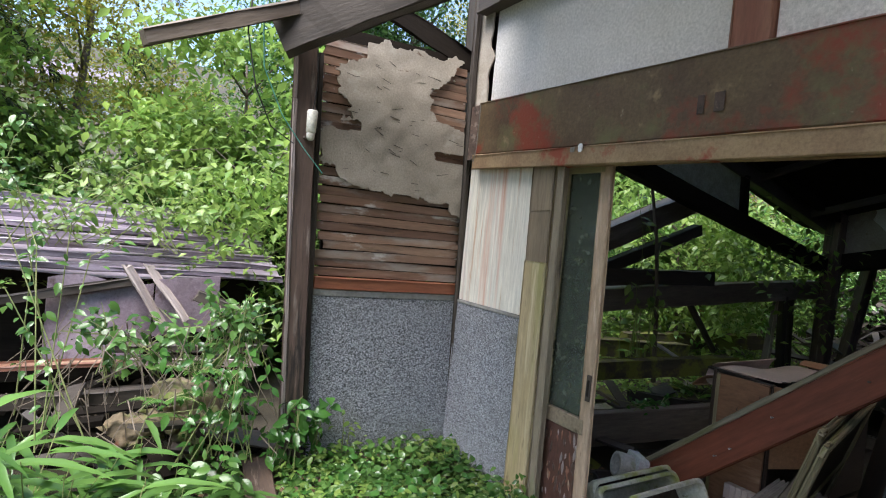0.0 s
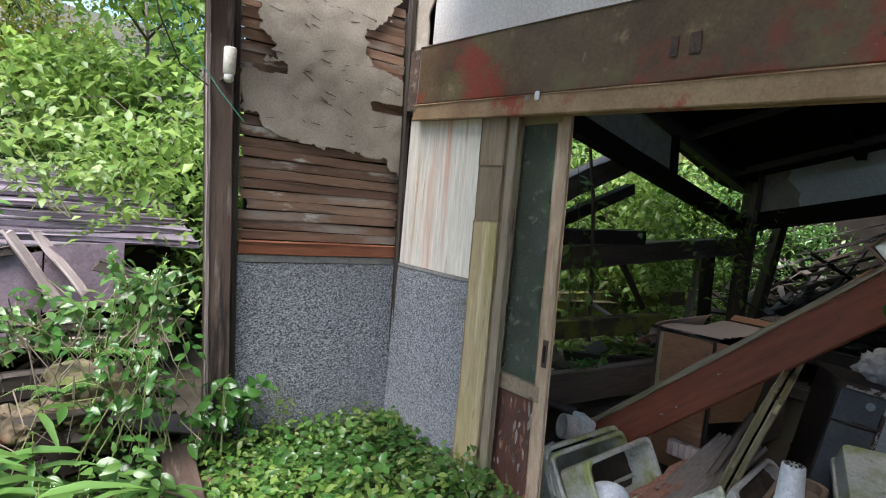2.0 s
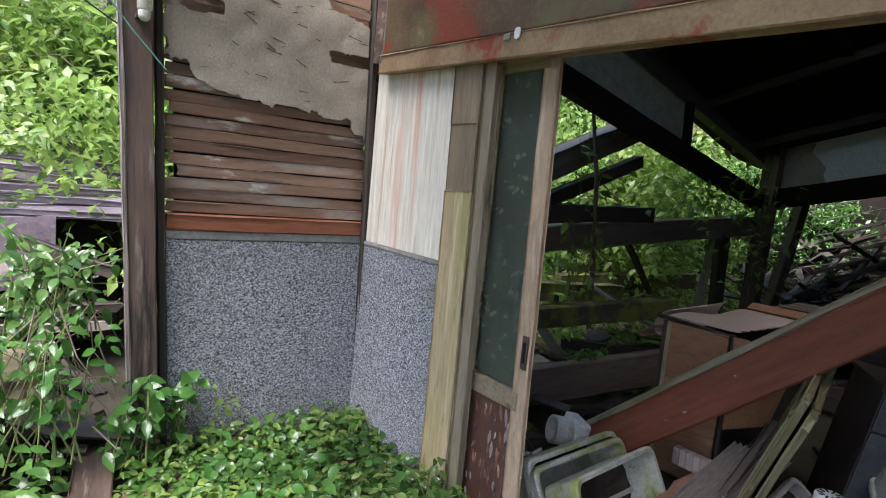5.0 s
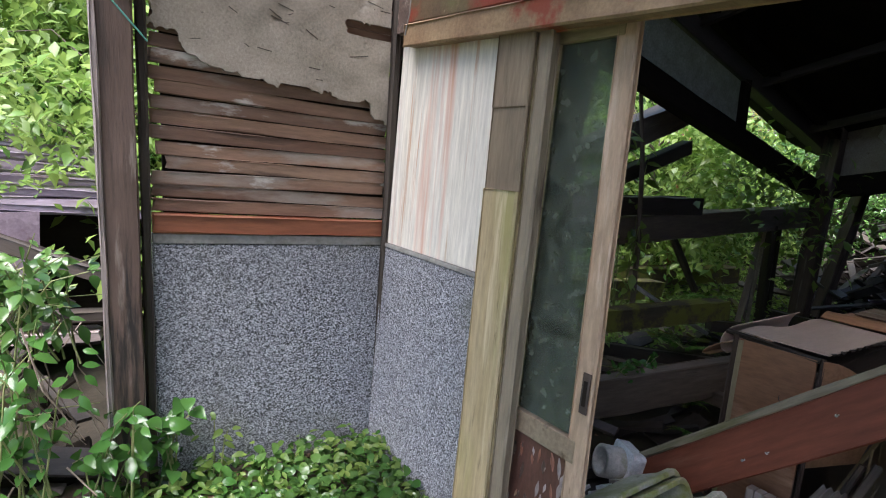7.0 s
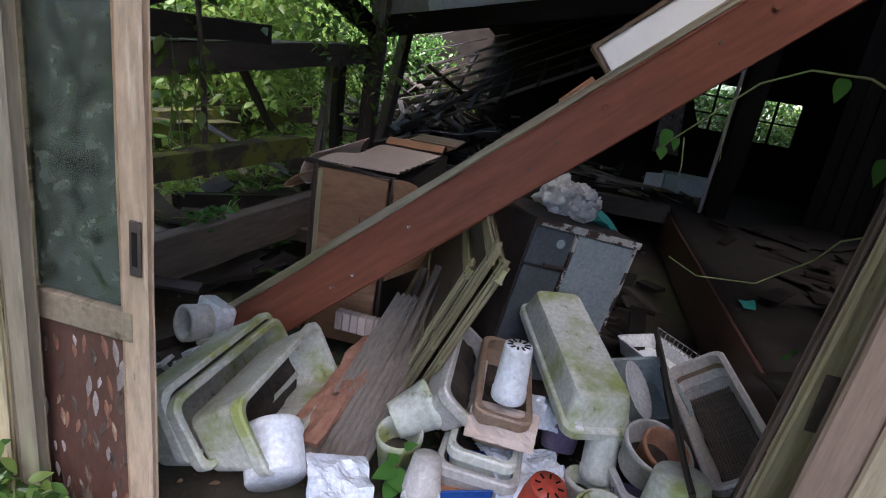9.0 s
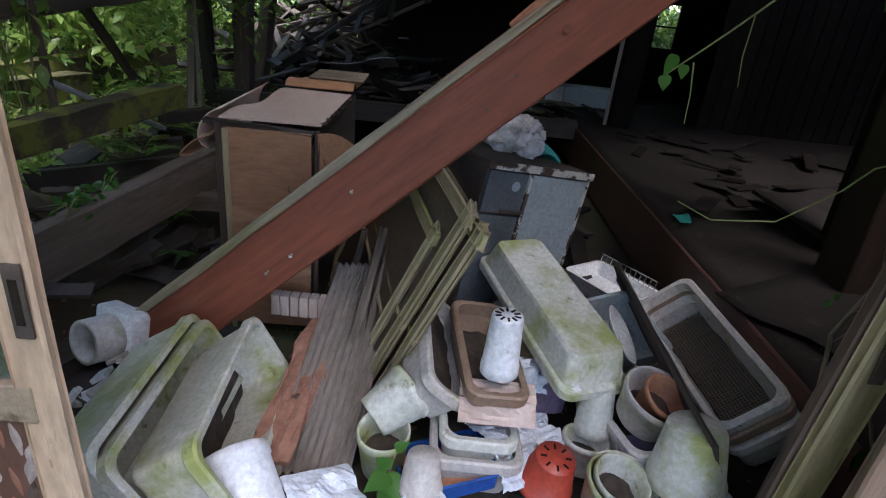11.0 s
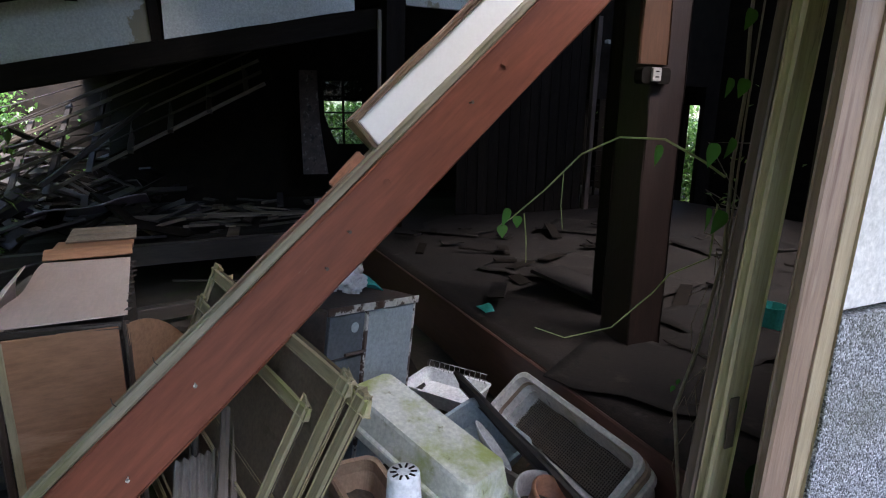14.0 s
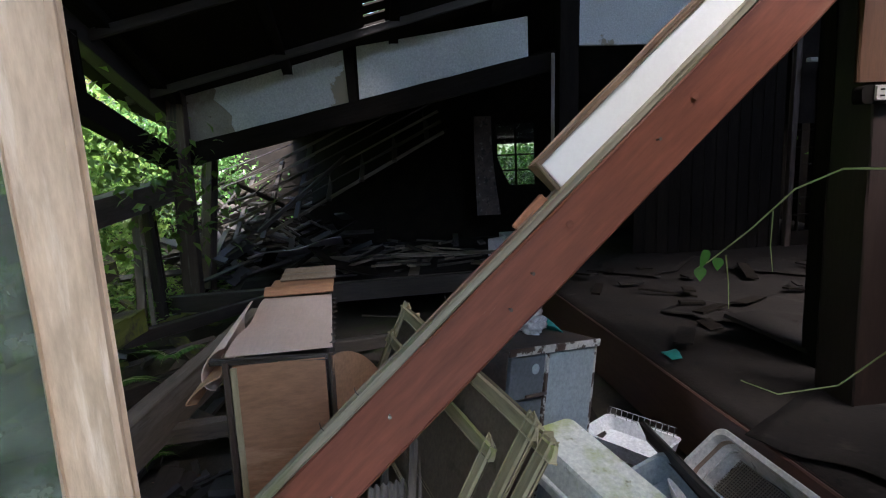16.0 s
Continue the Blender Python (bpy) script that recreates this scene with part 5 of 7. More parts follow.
def sash(tip, a, b, la, lb, seed):
    """A framed panel with a corner at tip, sides along a and b."""
    tip, a, b = Vector(tip), Vector(a).normalized(), Vector(b).normalized()
    n = a.cross(b).normalized()
    ob = thing("sliding_frame", tip, "weathered greenish wooden sliding frame with a brown panel", "frame", "stack of sliding frames")
    q = 0.026
    c = [tip + a * i * la + b * j * lb for i, j in ((0, 0), (1, 0), (1, 1), (0, 1))]
    for k, (p0, p1) in enumerate(((c[0], c[1]), (c[0], c[3]), (c[1], c[2]), (c[3], c[2]))):
        d = (p1 - p0).normalized()
        inw = (b if k in (0,) else a if k == 1 else -a if k == 2 else -b) * q
        part("rail" if k in (0, 3) else "stile", worn_bar((p1 - p0).length + 0.02, 0.05, 0.028, seed + k, 0.003, 16, 0.02), "frame_wood", ob, "", along(p0 + inw - d * 0.01, p1 + inw, 0, n))
    m0 = along(c[0] + (b * 0.5) * lb, c[1] + (b * 0.5) * lb, 0, n)
    part("muntin", worn_bar(la, 0.022, 0.02, seed + 7, 0.002, 10), "frame_wood", ob, "", m0)
    bm = bmesh.new()
    bm.faces.new([bm.verts.new(p + n * 0.002) for p in c])
    bmesh.ops.solidify(bm, geom=bm.faces[:], thickness=0.005)
    part("panel", bm, "panel_brown", ob, "dusty brown panel")
    return ob


FA, FB = (1.05, 0.27, 0.06), (0.20, 0.34, -0.87)
sash((2.78, 1.31, 0.47), FA, FB, 1.0, 0.84, 230)
sash((2.645, 1.225, 0.594), FA, FB, 1.1, 0.95, 240)
sash((2.62, 1.190, 0.548), FA, FB, 1.1, 0.92, 250)
for k, (p0, p1) in enumerate((((2.66, 1.62, -0.28), (3.2, 1.52, 0.30)), ((2.70, 1.58, -0.28), (3.3, 1.46, 0.36)), ((2.76, 1.66, -0.28), (3.4, 1.62, 0.2)))):
    timber("lath", p0, p1, 0.03, 0.02, "old_wood", None, "grey split lath leaning on the frames", "lath", seed=260 + k, group="laths")

# ---- steel cabinet ----
HERE = OUTSIDE
st = thing("steel_cabinet", (3.6, 1.1, -0.25), "old grey steel cabinet with rusted white edges", "cabinet")
wd = Vector((0.319, -0.453, 0)).normalized()
SC = Matrix(((wd.x, -wd.y, 0, 3.305), (wd.y, wd.x, 0, 1.335), (0, 0, 1, 0.078), (0, 0, 0, 1))) @ pose(0, 0, 0, 0, 9.4, 0)
part("body", span(0.01, 0.53, 0.02, 0.42, -0.42, 0.515, 0.006), "rust", st, "", SC)
part("top", span(-0.01, 0.545, -0.005, 0.45, 0.517, 0.532, 0.004), "rust", st, "rusted dark top", SC)
part("top_edge", span(-0.01, 0.545, -0.012, -0.004, 0.505, 0.536, 0.003), "rust_edge", st, "chipped white edge", SC)
part("side_edge", span(0.525, 0.542, 0.0, 0.018, -0.24, 0.503, 0.003), "rust_edge", st, "chipped white edge", SC)
part("drawer_front", span(0.012, 0.205, 0.0, 0.018, 0.335, 0.50, 0.004), "steel_dark", st, "dark steel front", SC)
part("drawer_front", span(0.012, 0.205, 0.0, 0.018, -0.20, 0.325, 0.004), "steel_dark", st, "dark steel front", SC)
sdoor = part("door", span(0.225, 0.522, -0.004, 0.018, -0.20, 0.50, 0.005), "steel_door", st, "pale blue-grey steel door", SC)
part("divider", span(0.208, 0.222, -0.008, 0.012, -0.20, 0.50, 0.002), "rust_edge", st, "", SC)
part("emblem", lathe(((0.020, 0), (0.020, 0.004), (0.015, 0.004), (0.015, 0.001)), 24), "steel_door", st, "", SC @ pose(0.15, 0.0, 0.445, 90, 0, 0))
part("handle", span(0.10, 0.22, -0.012, -0.002, 0.338, 0.35, 0.003), "rust", st, "", SC)


def blob(n, r, seed, flat=1.0, lump=0.35):
    """A lumpy closed shape."""
    bm = bmesh.new()
    bmesh.ops.create_icosphere(bm, subdivisions=n, radius=r)
    for v in bm.verts:
        d = v.co.normalized()
        v.co += d * r * (lump * noise.noise(d * 2.2 + Vector((seed, 0, 0))) + lump * 0.5 * noise.noise(d * 6 + Vector((0, seed, 0))))
        v.co.z *= flat
    return bm


HERE = Matrix.Translation((0.0, 0.13, 0.0)) @ INSIDE
cot = thing("stuffing", (3.62, 0.88, 0.5), "dirty white stuffing lying on the steel cabinet", "stuffing")
for k, (x, y, z, r) in enumerate(((3.60, 0.96, 0.60, 0.085), (3.66, 0.86, 0.58, 0.075), (3.68, 0.95, 0.56, 0.07), (3.58, 0.84, 0.55, 0.055), (3.72, 0.80, 0.57, 0.04))):
    part("tuft", blob(4, r, k * 3.1, 0.9, 0.6), "stuffing", cot, "", Matrix.Translation((x, y, z)), True)
solo("cloth", drape(14, 14, lambda u, v: (3.62 + 0.22 * u, 0.80 - 0.16 * v, 0.50 + 0.03 * math.sin(u * 7 + v * 3) - 0.10 * v * v), 0.004), "teal", "crumpled teal cloth on the steel cabinet", "cloth", smooth=True)

# ---- planters and pots ----
def planter(m, L, W, H, mat, label, soil=None, group="plastic planters", mesh=False):
    ob = thing("planter", m.translation, label, "planter", group)
    hl, hw = L / 2, W / 2
    part("trough", loft(((hl * 0.84, hw * 0.74, 0.03, -H), (hl * 0.86, hw * 0.78, 0.035, -H + 0.012), (hl * 0.945, hw * 0.90, 0.04, -0.045), (hl * 0.985, hw * 0.97, 0.045, -0.04), (hl, hw, 0.045, -0.034), (hl, hw, 0.045, -0.006),
                         (hl - 0.006, hw - 0.006, 0.042, 0), (hl - 0.022, hw - 0.022, 0.04, -0.002), (hl * 0.92, hw * 0.84, 0.035, -0.05), (hl * 0.83, hw * 0.72, 0.03, -H + 0.03), (hl * 0.8, hw * 0.68, 0.03, -H + 0.018))), mat, ob, "", m, False)
    if soil:
        d = -H * (1 - soil)
        part("soil", drape(14, 6, lambda u, v: ((u - 0.5) * L * 0.84, (v - 0.5) * W * 0.74, d + 0.012 * noise.noise(Vector((u * 8, v * 5, L)))), 0.004), "soil", ob, "", m)
    if mesh:
        for i in range(52):
            x = -hl * 0.78 + L * 0.78 * i / 51
            part("grid_bar", span(x - 0.0016, x + 0.0016, -hw * 0.66, hw * 0.66, -H + 0.036, -H + 0.040, 0), "panel_brown", ob, "", m)
        for i in range(15):
            y = -hw * 0.64 + W * 0.64 * i / 14
            part("grid_bar", span(-hl * 0.8, hl * 0.8, y - 0.0016, y + 0.0016, -H + 0.040, -H + 0.044, 0), "panel_brown", ob, "", m)
    return ob


def pot(m, r, h, mat, label, taper=0.72, lip=0.010, soil=None, holes=0, category="flowerpot", group="flowerpots", name="flowerpot"):
    ob = thing(name, m.translation, label, category, group)
    rb = r * taper
    body = part("body", lathe(((rb * 0.96, 0), (rb, 0.006), (r * 0.955, h * 0.82), (r, h * 0.83), (r, h - 0.004), (r - 0.003, h), (r - lip * 0.6, h), (r - lip, h - 0.006), (r * 0.9 - lip, h * 0.7), (rb - lip * 0.6, 0.012)), 40, 0.02, r * 90), mat, ob, "", m, True)
    if soil:
        part("soil", lathe(((0.001, h * soil - 0.01), (rb + (r - rb) * soil - lip - 0.002, h * soil - 0.006), (rb * 0.6, h * soil + 0.006), (0.001, h * soil + 0.002)), 24, 0.1), "soil", ob, "", m)
    for k in range(holes):
        a = 2 * math.pi * k / holes
        part("drain_slot", span(-0.009, 0.009, -0.003, 0.003, -0.0015, 0.0005, 0), "shaded_wood", body, "", m @ pose(0, 0, 0, 0, 0, math.degrees(a)) @ pose(rb * 0.62, 0, -0.001))
    return ob


# two mossy white troughs on their sides, by the open door
HERE = DOORWAY
planter(pose(2.665, 1.865, -0.135, 62, 0, 4) @ pose(0, 0, 0, 0, 2, 0), 0.64, 0.26, 0.21, "mossy_plastic", "white plastic planter lying on its side, green with algae", 0.25)
planter(pose(2.64, 2.085, -0.145, 66, 0, 3), 0.66, 0.25, 0.20, "mossy_plastic", "white plastic planter lying on its side, green with algae", 0.2)
planter(pose(2.64, 2.035, -0.155, 60, 0, 3), 0.66, 0.25, 0.20, "mossy_plastic", "white plastic planter nested into another, green with algae")
HERE = OUTSIDE
planter(pose(3.01, 0.500, 0.155, -40, -4, 9), 0.67, 0.235, 0.17, "grey_plastic", "long grey planter with a grid, leaning on the step", 0.12, mesh=True)
planter(pose(3.01, 0.474, 0.124, -40, -4, 9), 0.67, 0.24, 0.18, "brown_plastic", "long brown planter under a grey one")
planter(pose(3.005, 0.442, 0.086, -40, -4, 9), 0.66, 0.235, 0.18, "grey_plastic", "long grey planter at the bottom of a stack")
HERE = HEAP
planter(along((2.72, 0.76, -0.03), (3.36, 1.02, 0.11), 180) @ pose(0.33, 0, 0, 0, 0, 0), 0.70, 0.245, 0.14, "mossy_plastic", "long white planter turned upside down, mossy and stained")
planter(pose(2.80, 1.09, 0.06, 6, -6, 8), 0.46, 0.19, 0.15, "brown_plastic", "cracked brown planter holding a white pot", 0.25)
planter(pose(2.84, 1.22, 0.03, 40, -4, 6), 0.50, 0.17, 0.13, "grey_plastic", "narrow grey planter half full of soil", 0.6)
planter(pose(2.74, 1.11, -0.10, 4, 0, 4), 0.40, 0.23, 0.14, "mossy_plastic", "pale green stained planter in the heap", 0.3)
planter(pose(2.73, 1.11, -0.14, 2, 0, 2), 0.46, 0.27, 0.14, "grey_plastic", "grey planter at the foot of the heap")
planter(pose(2.80, 0.60, -0.10, -6, 3, 14), 0.48, 0.25, 0.18, "grey_plastic", "grey planter holding flowerpots", 0.4)
pot(pose(2.663, 1.063, 0.247, 180, 0, 0), 0.056, 0.19, "white_plastic", "white plastic pot standing upside down", 0.80, holes=10)
pot(along((2.62, 1.415, -0.12), (2.72, 1.26, -0.03)) @ pose(0, 0, 0, 0, 90, 0), 0.088, 0.15, "mossy_plastic", "mossy white pot lying on its side")
pot(pose(2.60, 1.375, -0.28, 0, -10, 0), 0.078, 0.17, "mossy_plastic", "mossy white pail standing", 0.8, soil=0.5)
pot(pose(2.34, 1.68, -0.24, 62, 0, 128), 0.10, 0.17, "white_plastic", "clean white pail lying on its side", 0.93, name="pail", category="pail")
pot(pose(2.475, 1.255, -0.10, 180, 8, 0), 0.062, 0.12, "grey_plastic", "grey pot turned upside down in a blue tray", 0.72)
pot(pose(2.545, 0.88, -0.13, 186, -10, 0), 0.084, 0.13, "red_plastic", "red plastic pot upside down with holes in its base", 0.70, holes=8)
pot(pose(2.50, 0.725, -0.25, 8, -12, 0), 0.100, 0.13, "mossy_plastic", "mossy round pot with a smaller pot inside", 0.75, soil=0.35)
pot(pose(2.49, 0.725, -0.205, 8, -12, 0), 0.080, 0.10, "mossy_plastic", "cream pot set inside a mossy pot", 0.75, soil=0.4)
pot(pose(2.68, 0.765, -0.28, 5, 6, 0), 0.075, 0.11, "mossy_plastic", "stained round pot in the heap", 0.8, soil=0.5)
pot(pose(2.76, 0.735, -0.02, 176, 6, 0), 0.060, 0.17, "mossy_plastic", "tall ribbed pot standing upside down", 0.9)
pot(pose(2.70, 0.60, -0.085, 10, -14, 0), 0.108, 0.12, "grey_plastic", "grey round pot holding a clay pot", 0.8, soil=0.3)
pot(pose(2.69, 0.59, -0.05, 16, -22, 0), 0.076, 0.10, "terracotta", "small clay flowerpot tilted in a grey pot", 0.72, soil=0.35)
pot(pose(2.50, 0.545, 0.06, 177, 3, 0), 0.105, 0.185, "mossy_plastic", "white pail standing upside down, green with algae", 0.74, name="pail", category="pail")
pot(pose(2.46, 0.50, -0.30, 4, 0, 0), 0.095, 0.16, "white_plastic", "white pot under an upturned pail", 0.8)
pot(pose(2.40, 0.62, -0.30, 6, -8, 0), 0.082, 0.13, "white_plastic", "white pot with a red pot inside", 0.78)
pot(pose(2.395, 0.62, -0.275, 6, -8, 0), 0.070, 0.11, "red_plastic", "red pot set inside a white pot", 0.78, soil=0.4)
pot(pose(2.60, 0.62, -0.26, 0, 0, 0), 0.075, 0.13, "purple_plastic", "dark purple pot in the heap", 0.8)
pot(pose(2.85, 0.86, -0.20, 0, 20, 0), 0.075, 0.13, "purple_plastic", "dark purple pot behind crumpled paper", 0.8)
pot(pose(2.40, 1.24, -0.31, 0, 0, 0), 0.062, 0.12, "china", "chipped cream pot on the ground", 0.85, soil=0.5)
pot(pose(2.72, 1.565, -0.285, 20, -25, 0), 0.070, 0.055, "china", "small white bowl on the earth", 0.55, soil=0.5, name="bowl", category="bowl", group="crockery")
solo("plate", lathe(((0.001, 0), (0.05, 0.0), (0.10, 0.022), (0.103, 0.025), (0.10, 0.027), (0.05, 0.006), (0.001, 0.005)), 40), "china", "white oval plate leaning in the heap", "plate", "crockery", m=pose(2.93, 0.655, 0.055, 50, 20, -30), smooth=True)
tray = thing("blue_tray", (2.58, 1.13, -0.28), "blue glazed tray with brown soil", "tray")
TM = pose(2.56, 1.19, -0.195, 0, -10, -75)
part("basin", loft(((0.125, 0.085, 0.012, -0.06), (0.135, 0.095, 0.014, -0.008), (0.14, 0.10, 0.014, 0), (0.13, 0.09, 0.012, 0), (0.122, 0.082, 0.01, -0.04), (0.12, 0.08, 0.01, -0.045))), "blue_glaze", tray, "", TM)
part("soil_bed", span(-0.12, 0.12, -0.08, 0.08, -0.042, -0.026, 0.004), "terracotta", tray, "bare brown clay bottom", TM)
part("drain_hole", lathe(((0.010, 0), (0.010, 0.002)), 16), "shaded_wood", tray, "", TM @ pose(-0.085, -0.04, -0.027))
crumple = random.Random(12)


def crumpled(nx, sx, sy, amp, seed, thick=0.003):
    return drape(nx, nx, lambda u, v: ((u - 0.5) * sx, (v - 0.5) * sy, amp * (1 - abs(2 * u - 1) ** 2) * (0.6 + noise.noise(Vector((u * 4, v * 4, seed)))) + 0.4 * amp * abs(noise.noise(Vector((u * 11, v * 11, seed + 5))))), thick)


solo("crumpled_sheet", crumpled(30, 0.24, 0.30, 0.07, 2), "paper", "crumpled pale blue plastic sheet among flowerpots", "sheet", m=pose(2.66, 0.96, -0.22, 14, -16, 30))
solo("crumpled_sheet", crumpled(20, 0.12, 0.2, 0.06, 7), "paper", "crumpled pale blue plastic sheet among flowerpots", "sheet", m=pose(2.85, 0.94, -0.08, 10, -30, 10))
solo("carton", crumpled(16, 0.22, 0.20, 0.03, 9, 0.012), "paper", "sodden paper carton rotting on the earth", "carton", m=pose(2.40, 1.50, -0.24, 10, -15, 30))
solo("torn_liner", crumpled(16, 0.13, 0.22, 0.03, 14), "veneer", "torn brown liner hanging over a planter rim", "liner", m=pose(2.62, 1.06, -0.02, 0, -35, 0))
box2 = thing("plastic_box", (3.05, 0.62, -0.1), "cloudy grey plastic box lying in the heap", "box")
part("shell", loft(((0.13, 0.13, 0.03, -0.10), (0.16, 0.15, 0.035, 0.0), (0.165, 0.155, 0.035, 0.005), (0.15, 0.14, 0.03, 0.004), (0.12, 0.12, 0.03, -0.09))), "steel_door", box2, "", pose(3.12, 0.60, -0.02, -10, -12, 20))
timber("plank", (2.42, 0.52, 0.03), (3.45, 0.52, 0.06), 0.02, 0.10, "dark_wood", None, "brown edge board beside the long planter", "plank", seed=281, roll=-20)
rk = thing("dish_tray", (3.86, 0.38, -0.25), "white plastic tray with a wire rack", "tray")
RM = pose(3.84, 0.40, -0.17, 0, 0, 35)
part("basin", loft(((0.18, 0.11, 0.03, -0.08), (0.20, 0.13, 0.035, 0.0), (0.205, 0.135, 0.035, 0.004), (0.19, 0.12, 0.03, 0.003), (0.17, 0.10, 0.03, -0.06))), "white_plastic", rk, "", RM)
for k in range(12):
    part("wire", tube([(-0.17 + 0.031 * k, -0.10, 0.01), (-0.17 + 0.031 * k, -0.115, 0.055)], 0.002, 0.002, 5), "wire", rk, "", RM)
for z in (0.02, 0.055):
    part("wire", tube([(-0.18, -0.112, z), (0.18, -0.112, z)], 0.002, 0.002, 5), "wire", rk, "", RM)
HERE = Matrix.Translation((-0.03, -0.08, 0.07)) @ INSIDE
pipe = thing("drain_pipe", (2.92, 2.5, -0.2), "short white ceramic pipe with a square collar", "pipe")
PM = pose(2.90, 2.43, -0.14, 0, -78, -25)
part("tube", lathe(((0.075, -0.10), (0.075, 0.10), (0.055, 0.10), (0.055, -0.09)), 32), "grey_plastic", pipe, "", PM, True)
part("collar", loft(((0.085, 0.085, 0.02, 0.02), (0.09, 0.09, 0.02, 0.03), (0.09, 0.09, 0.02, 0.09), (0.072, 0.072, 0.06, 0.095))), "white_plastic", pipe, "", PM @ pose(0, 0, -0.09))
sh = random.Random(4)
for k in range(26):
    s = sh.uniform(0.02, 0.05)
    solo("tile_shard", span(-s, s, -s * 0.6, s * 0.6, -0.008, 0.008, 0.002), sh.choice(("china", "pale_scrap", "paper", "grey_plastic")), "small pale broken piece in a heap of shards", "shard", "shards", m=pose(sh.uniform(2.62, 2.90), sh.uniform(2.28, 2.46), sh.uniform(-0.27, -0.17), sh.uniform(-40, 40), sh.uniform(-40, 40), sh.uniform(0, 180)))
solo("shard_box", loft(((0.15, 0.11, 0.01, -0.06), (0.16, 0.12, 0.01, 0), (0.152, 0.112, 0.01, 0), (0.14, 0.10, 0.01, -0.05))), "dark_wood", "dark box holding pale shards", "box", m=pose(2.78, 2.38, -0.22, 0, -10, 70))
solo("corrugated_sheet", drape(60, 10, lambda u, v: (2.50 + 0.78 * v + 0.05 * u, 1.80 - 0.24 * u - 0.05 * v, -0.275 + 0.30 * v + 0.008 * math.sin(u * 62)), 0.003), "corrugated", "ribbed grey-brown plastic sheet leaning under the beam", "sheet")
solo("rotten_board", drape(16, 20, lambda u, v: (2.52 + 0.55 * v, 1.86 - 0.13 * u - 0.05 * v, -0.255 + 0.14 * v + 0.015 * noise.noise(Vector((u * 5, v * 9, 1)))), 0.02), "red_soil", "crumbling red-brown rotten board", "board")
rib = thing("ribbed_block", (3.2, 1.85, -0.25), "ribbed brown wooden block below the cabinet", "block")
for k in range(7):
    part("rib", span(3.16, 3.21, 1.73 + 0.036 * k, 1.763 + 0.036 * k, -0.16, -0.075, 0.005), "veneer", rib, "", None)

# ---- floor timbers and wreckage inside ----
HERE = INSIDE
tim = [((2.95, 2.93, -0.04), (5.75, 2.52, 0.05), 0.10, 0.24, "old_wood", "old grey floor beam over an empty pit"),
       ((3.0, 3.40, 0.26), (4.95, 3.08, 0.34), 0.13, 0.15, "mossy_wood", "mossy floor beam of the ruined room"),
       ((5.3, 3.35, 0.10), (6.5, 2.55, 0.06), 0.09, 0.09, "dark_wood", "dark broken beam across the floor"),
       ((4.1, 3.5, -0.02), (5.2, 2.9, -0.12), 0.08, 0.10, "dark_wood", "dark fallen beam in the pit"),
       ((4.3, 2.75, -0.12), (4.4, 1.9, -0.12), 0.09, 0.09, "old_wood", "grey short floor joist in the pit"),
       ((5.3, 2.7, -0.08), (5.4, 1.5, -0.06), 0.09, 0.09, "dark_wood", "dark short floor joist in the pit"),
       ((3.2, 3.62, 1.16), (5.05, 3.70, 1.88), 0.20, 0.20, "old_wood", "thick grey fallen log in the collapsed wall"),
       ((3.3, 3.60, 0.95), (5.0, 3.62, 1.56), 0.10, 0.11, "dark_wood", "dark fallen beam in the collapsed wall"),
       ((3.2, 3.58, 1.02), (5.15, 3.56, 1.09), 0.16, 0.14, "dark_wood", "dark squared beam in the collapsed wall"),
       ((3.3, 3.66, 0.80), (7.0, 3.50, 1.06), 0.20, 0.20, "old_wood", "long rough grey log in the collapsed wall"),
       ((4.9, 3.60, 0.88), (5.35, 3.55, 0.35), 0.05, 0.05, "dark_wood", "dark stick leaning on a log"),
       ((6.4, 3.45, -0.1), (6.35, 3.47, 0.95), 0.09, 0.06, "dark_wood", "split dark upright under the log"),
       ((6.2, 3.55, -0.1), (6.42, 3.57, 0.92), 0.07, 0.05, "old_wood", "split grey upright under the log"),
       ((6.65, 3.5, -0.1), (6.6, 3.52, 0.95), 0.05, 0.05, "dark_wood", "split dark upright under the log"),
       ((6.05, 3.4, 0.0), (6.3, 3.5, 0.9), 0.03, 0.03, "twig", "thin broken lath in the ruin"),
       ((7.45, 3.35, 0.0), (7.75, 3.25, 1.6), 0.12, 0.12, "post_dark", "dark leaning post behind the corner"),
       ((5.2, 4.6, 0.25), (7.2, 4.2, 0.3), 0.2, 0.18, "mossy_wood", "green mossy log behind the ruin"),
       ((3.6, 4.3, 0.3), (5.6, 4.1, 0.22), 0.2, 0.18, "mossy_wood", "green mossy log behind the ruin"),
       ((4.4, 3.5, 0.45), (5.0, 3.2, 0.10), 0.05, 0.03, "pale_scrap", "pale batten fallen among ferns"),
       ((8.0, 2.9, 0.5), (8.6, 1.9, 1.3), 0.06, 0.05, "dark_wood", "dark stick slanting over rubble"),
       ((2.9, 3.2, -0.05), (3.5, 3.05, 0.02), 0.4, 0.02, "sheet_brown", "brown sheet lying over rubble")]
for k, (p0, p1, w, hgt, mt, lab) in enumerate(tim):
    timber("timber", p0, p1, w, hgt, mt, None, lab, "timber", seed=300 + k, wear=0.012 if w > 0.12 else 0.006, round_end=0.03, group="fallen timbers")


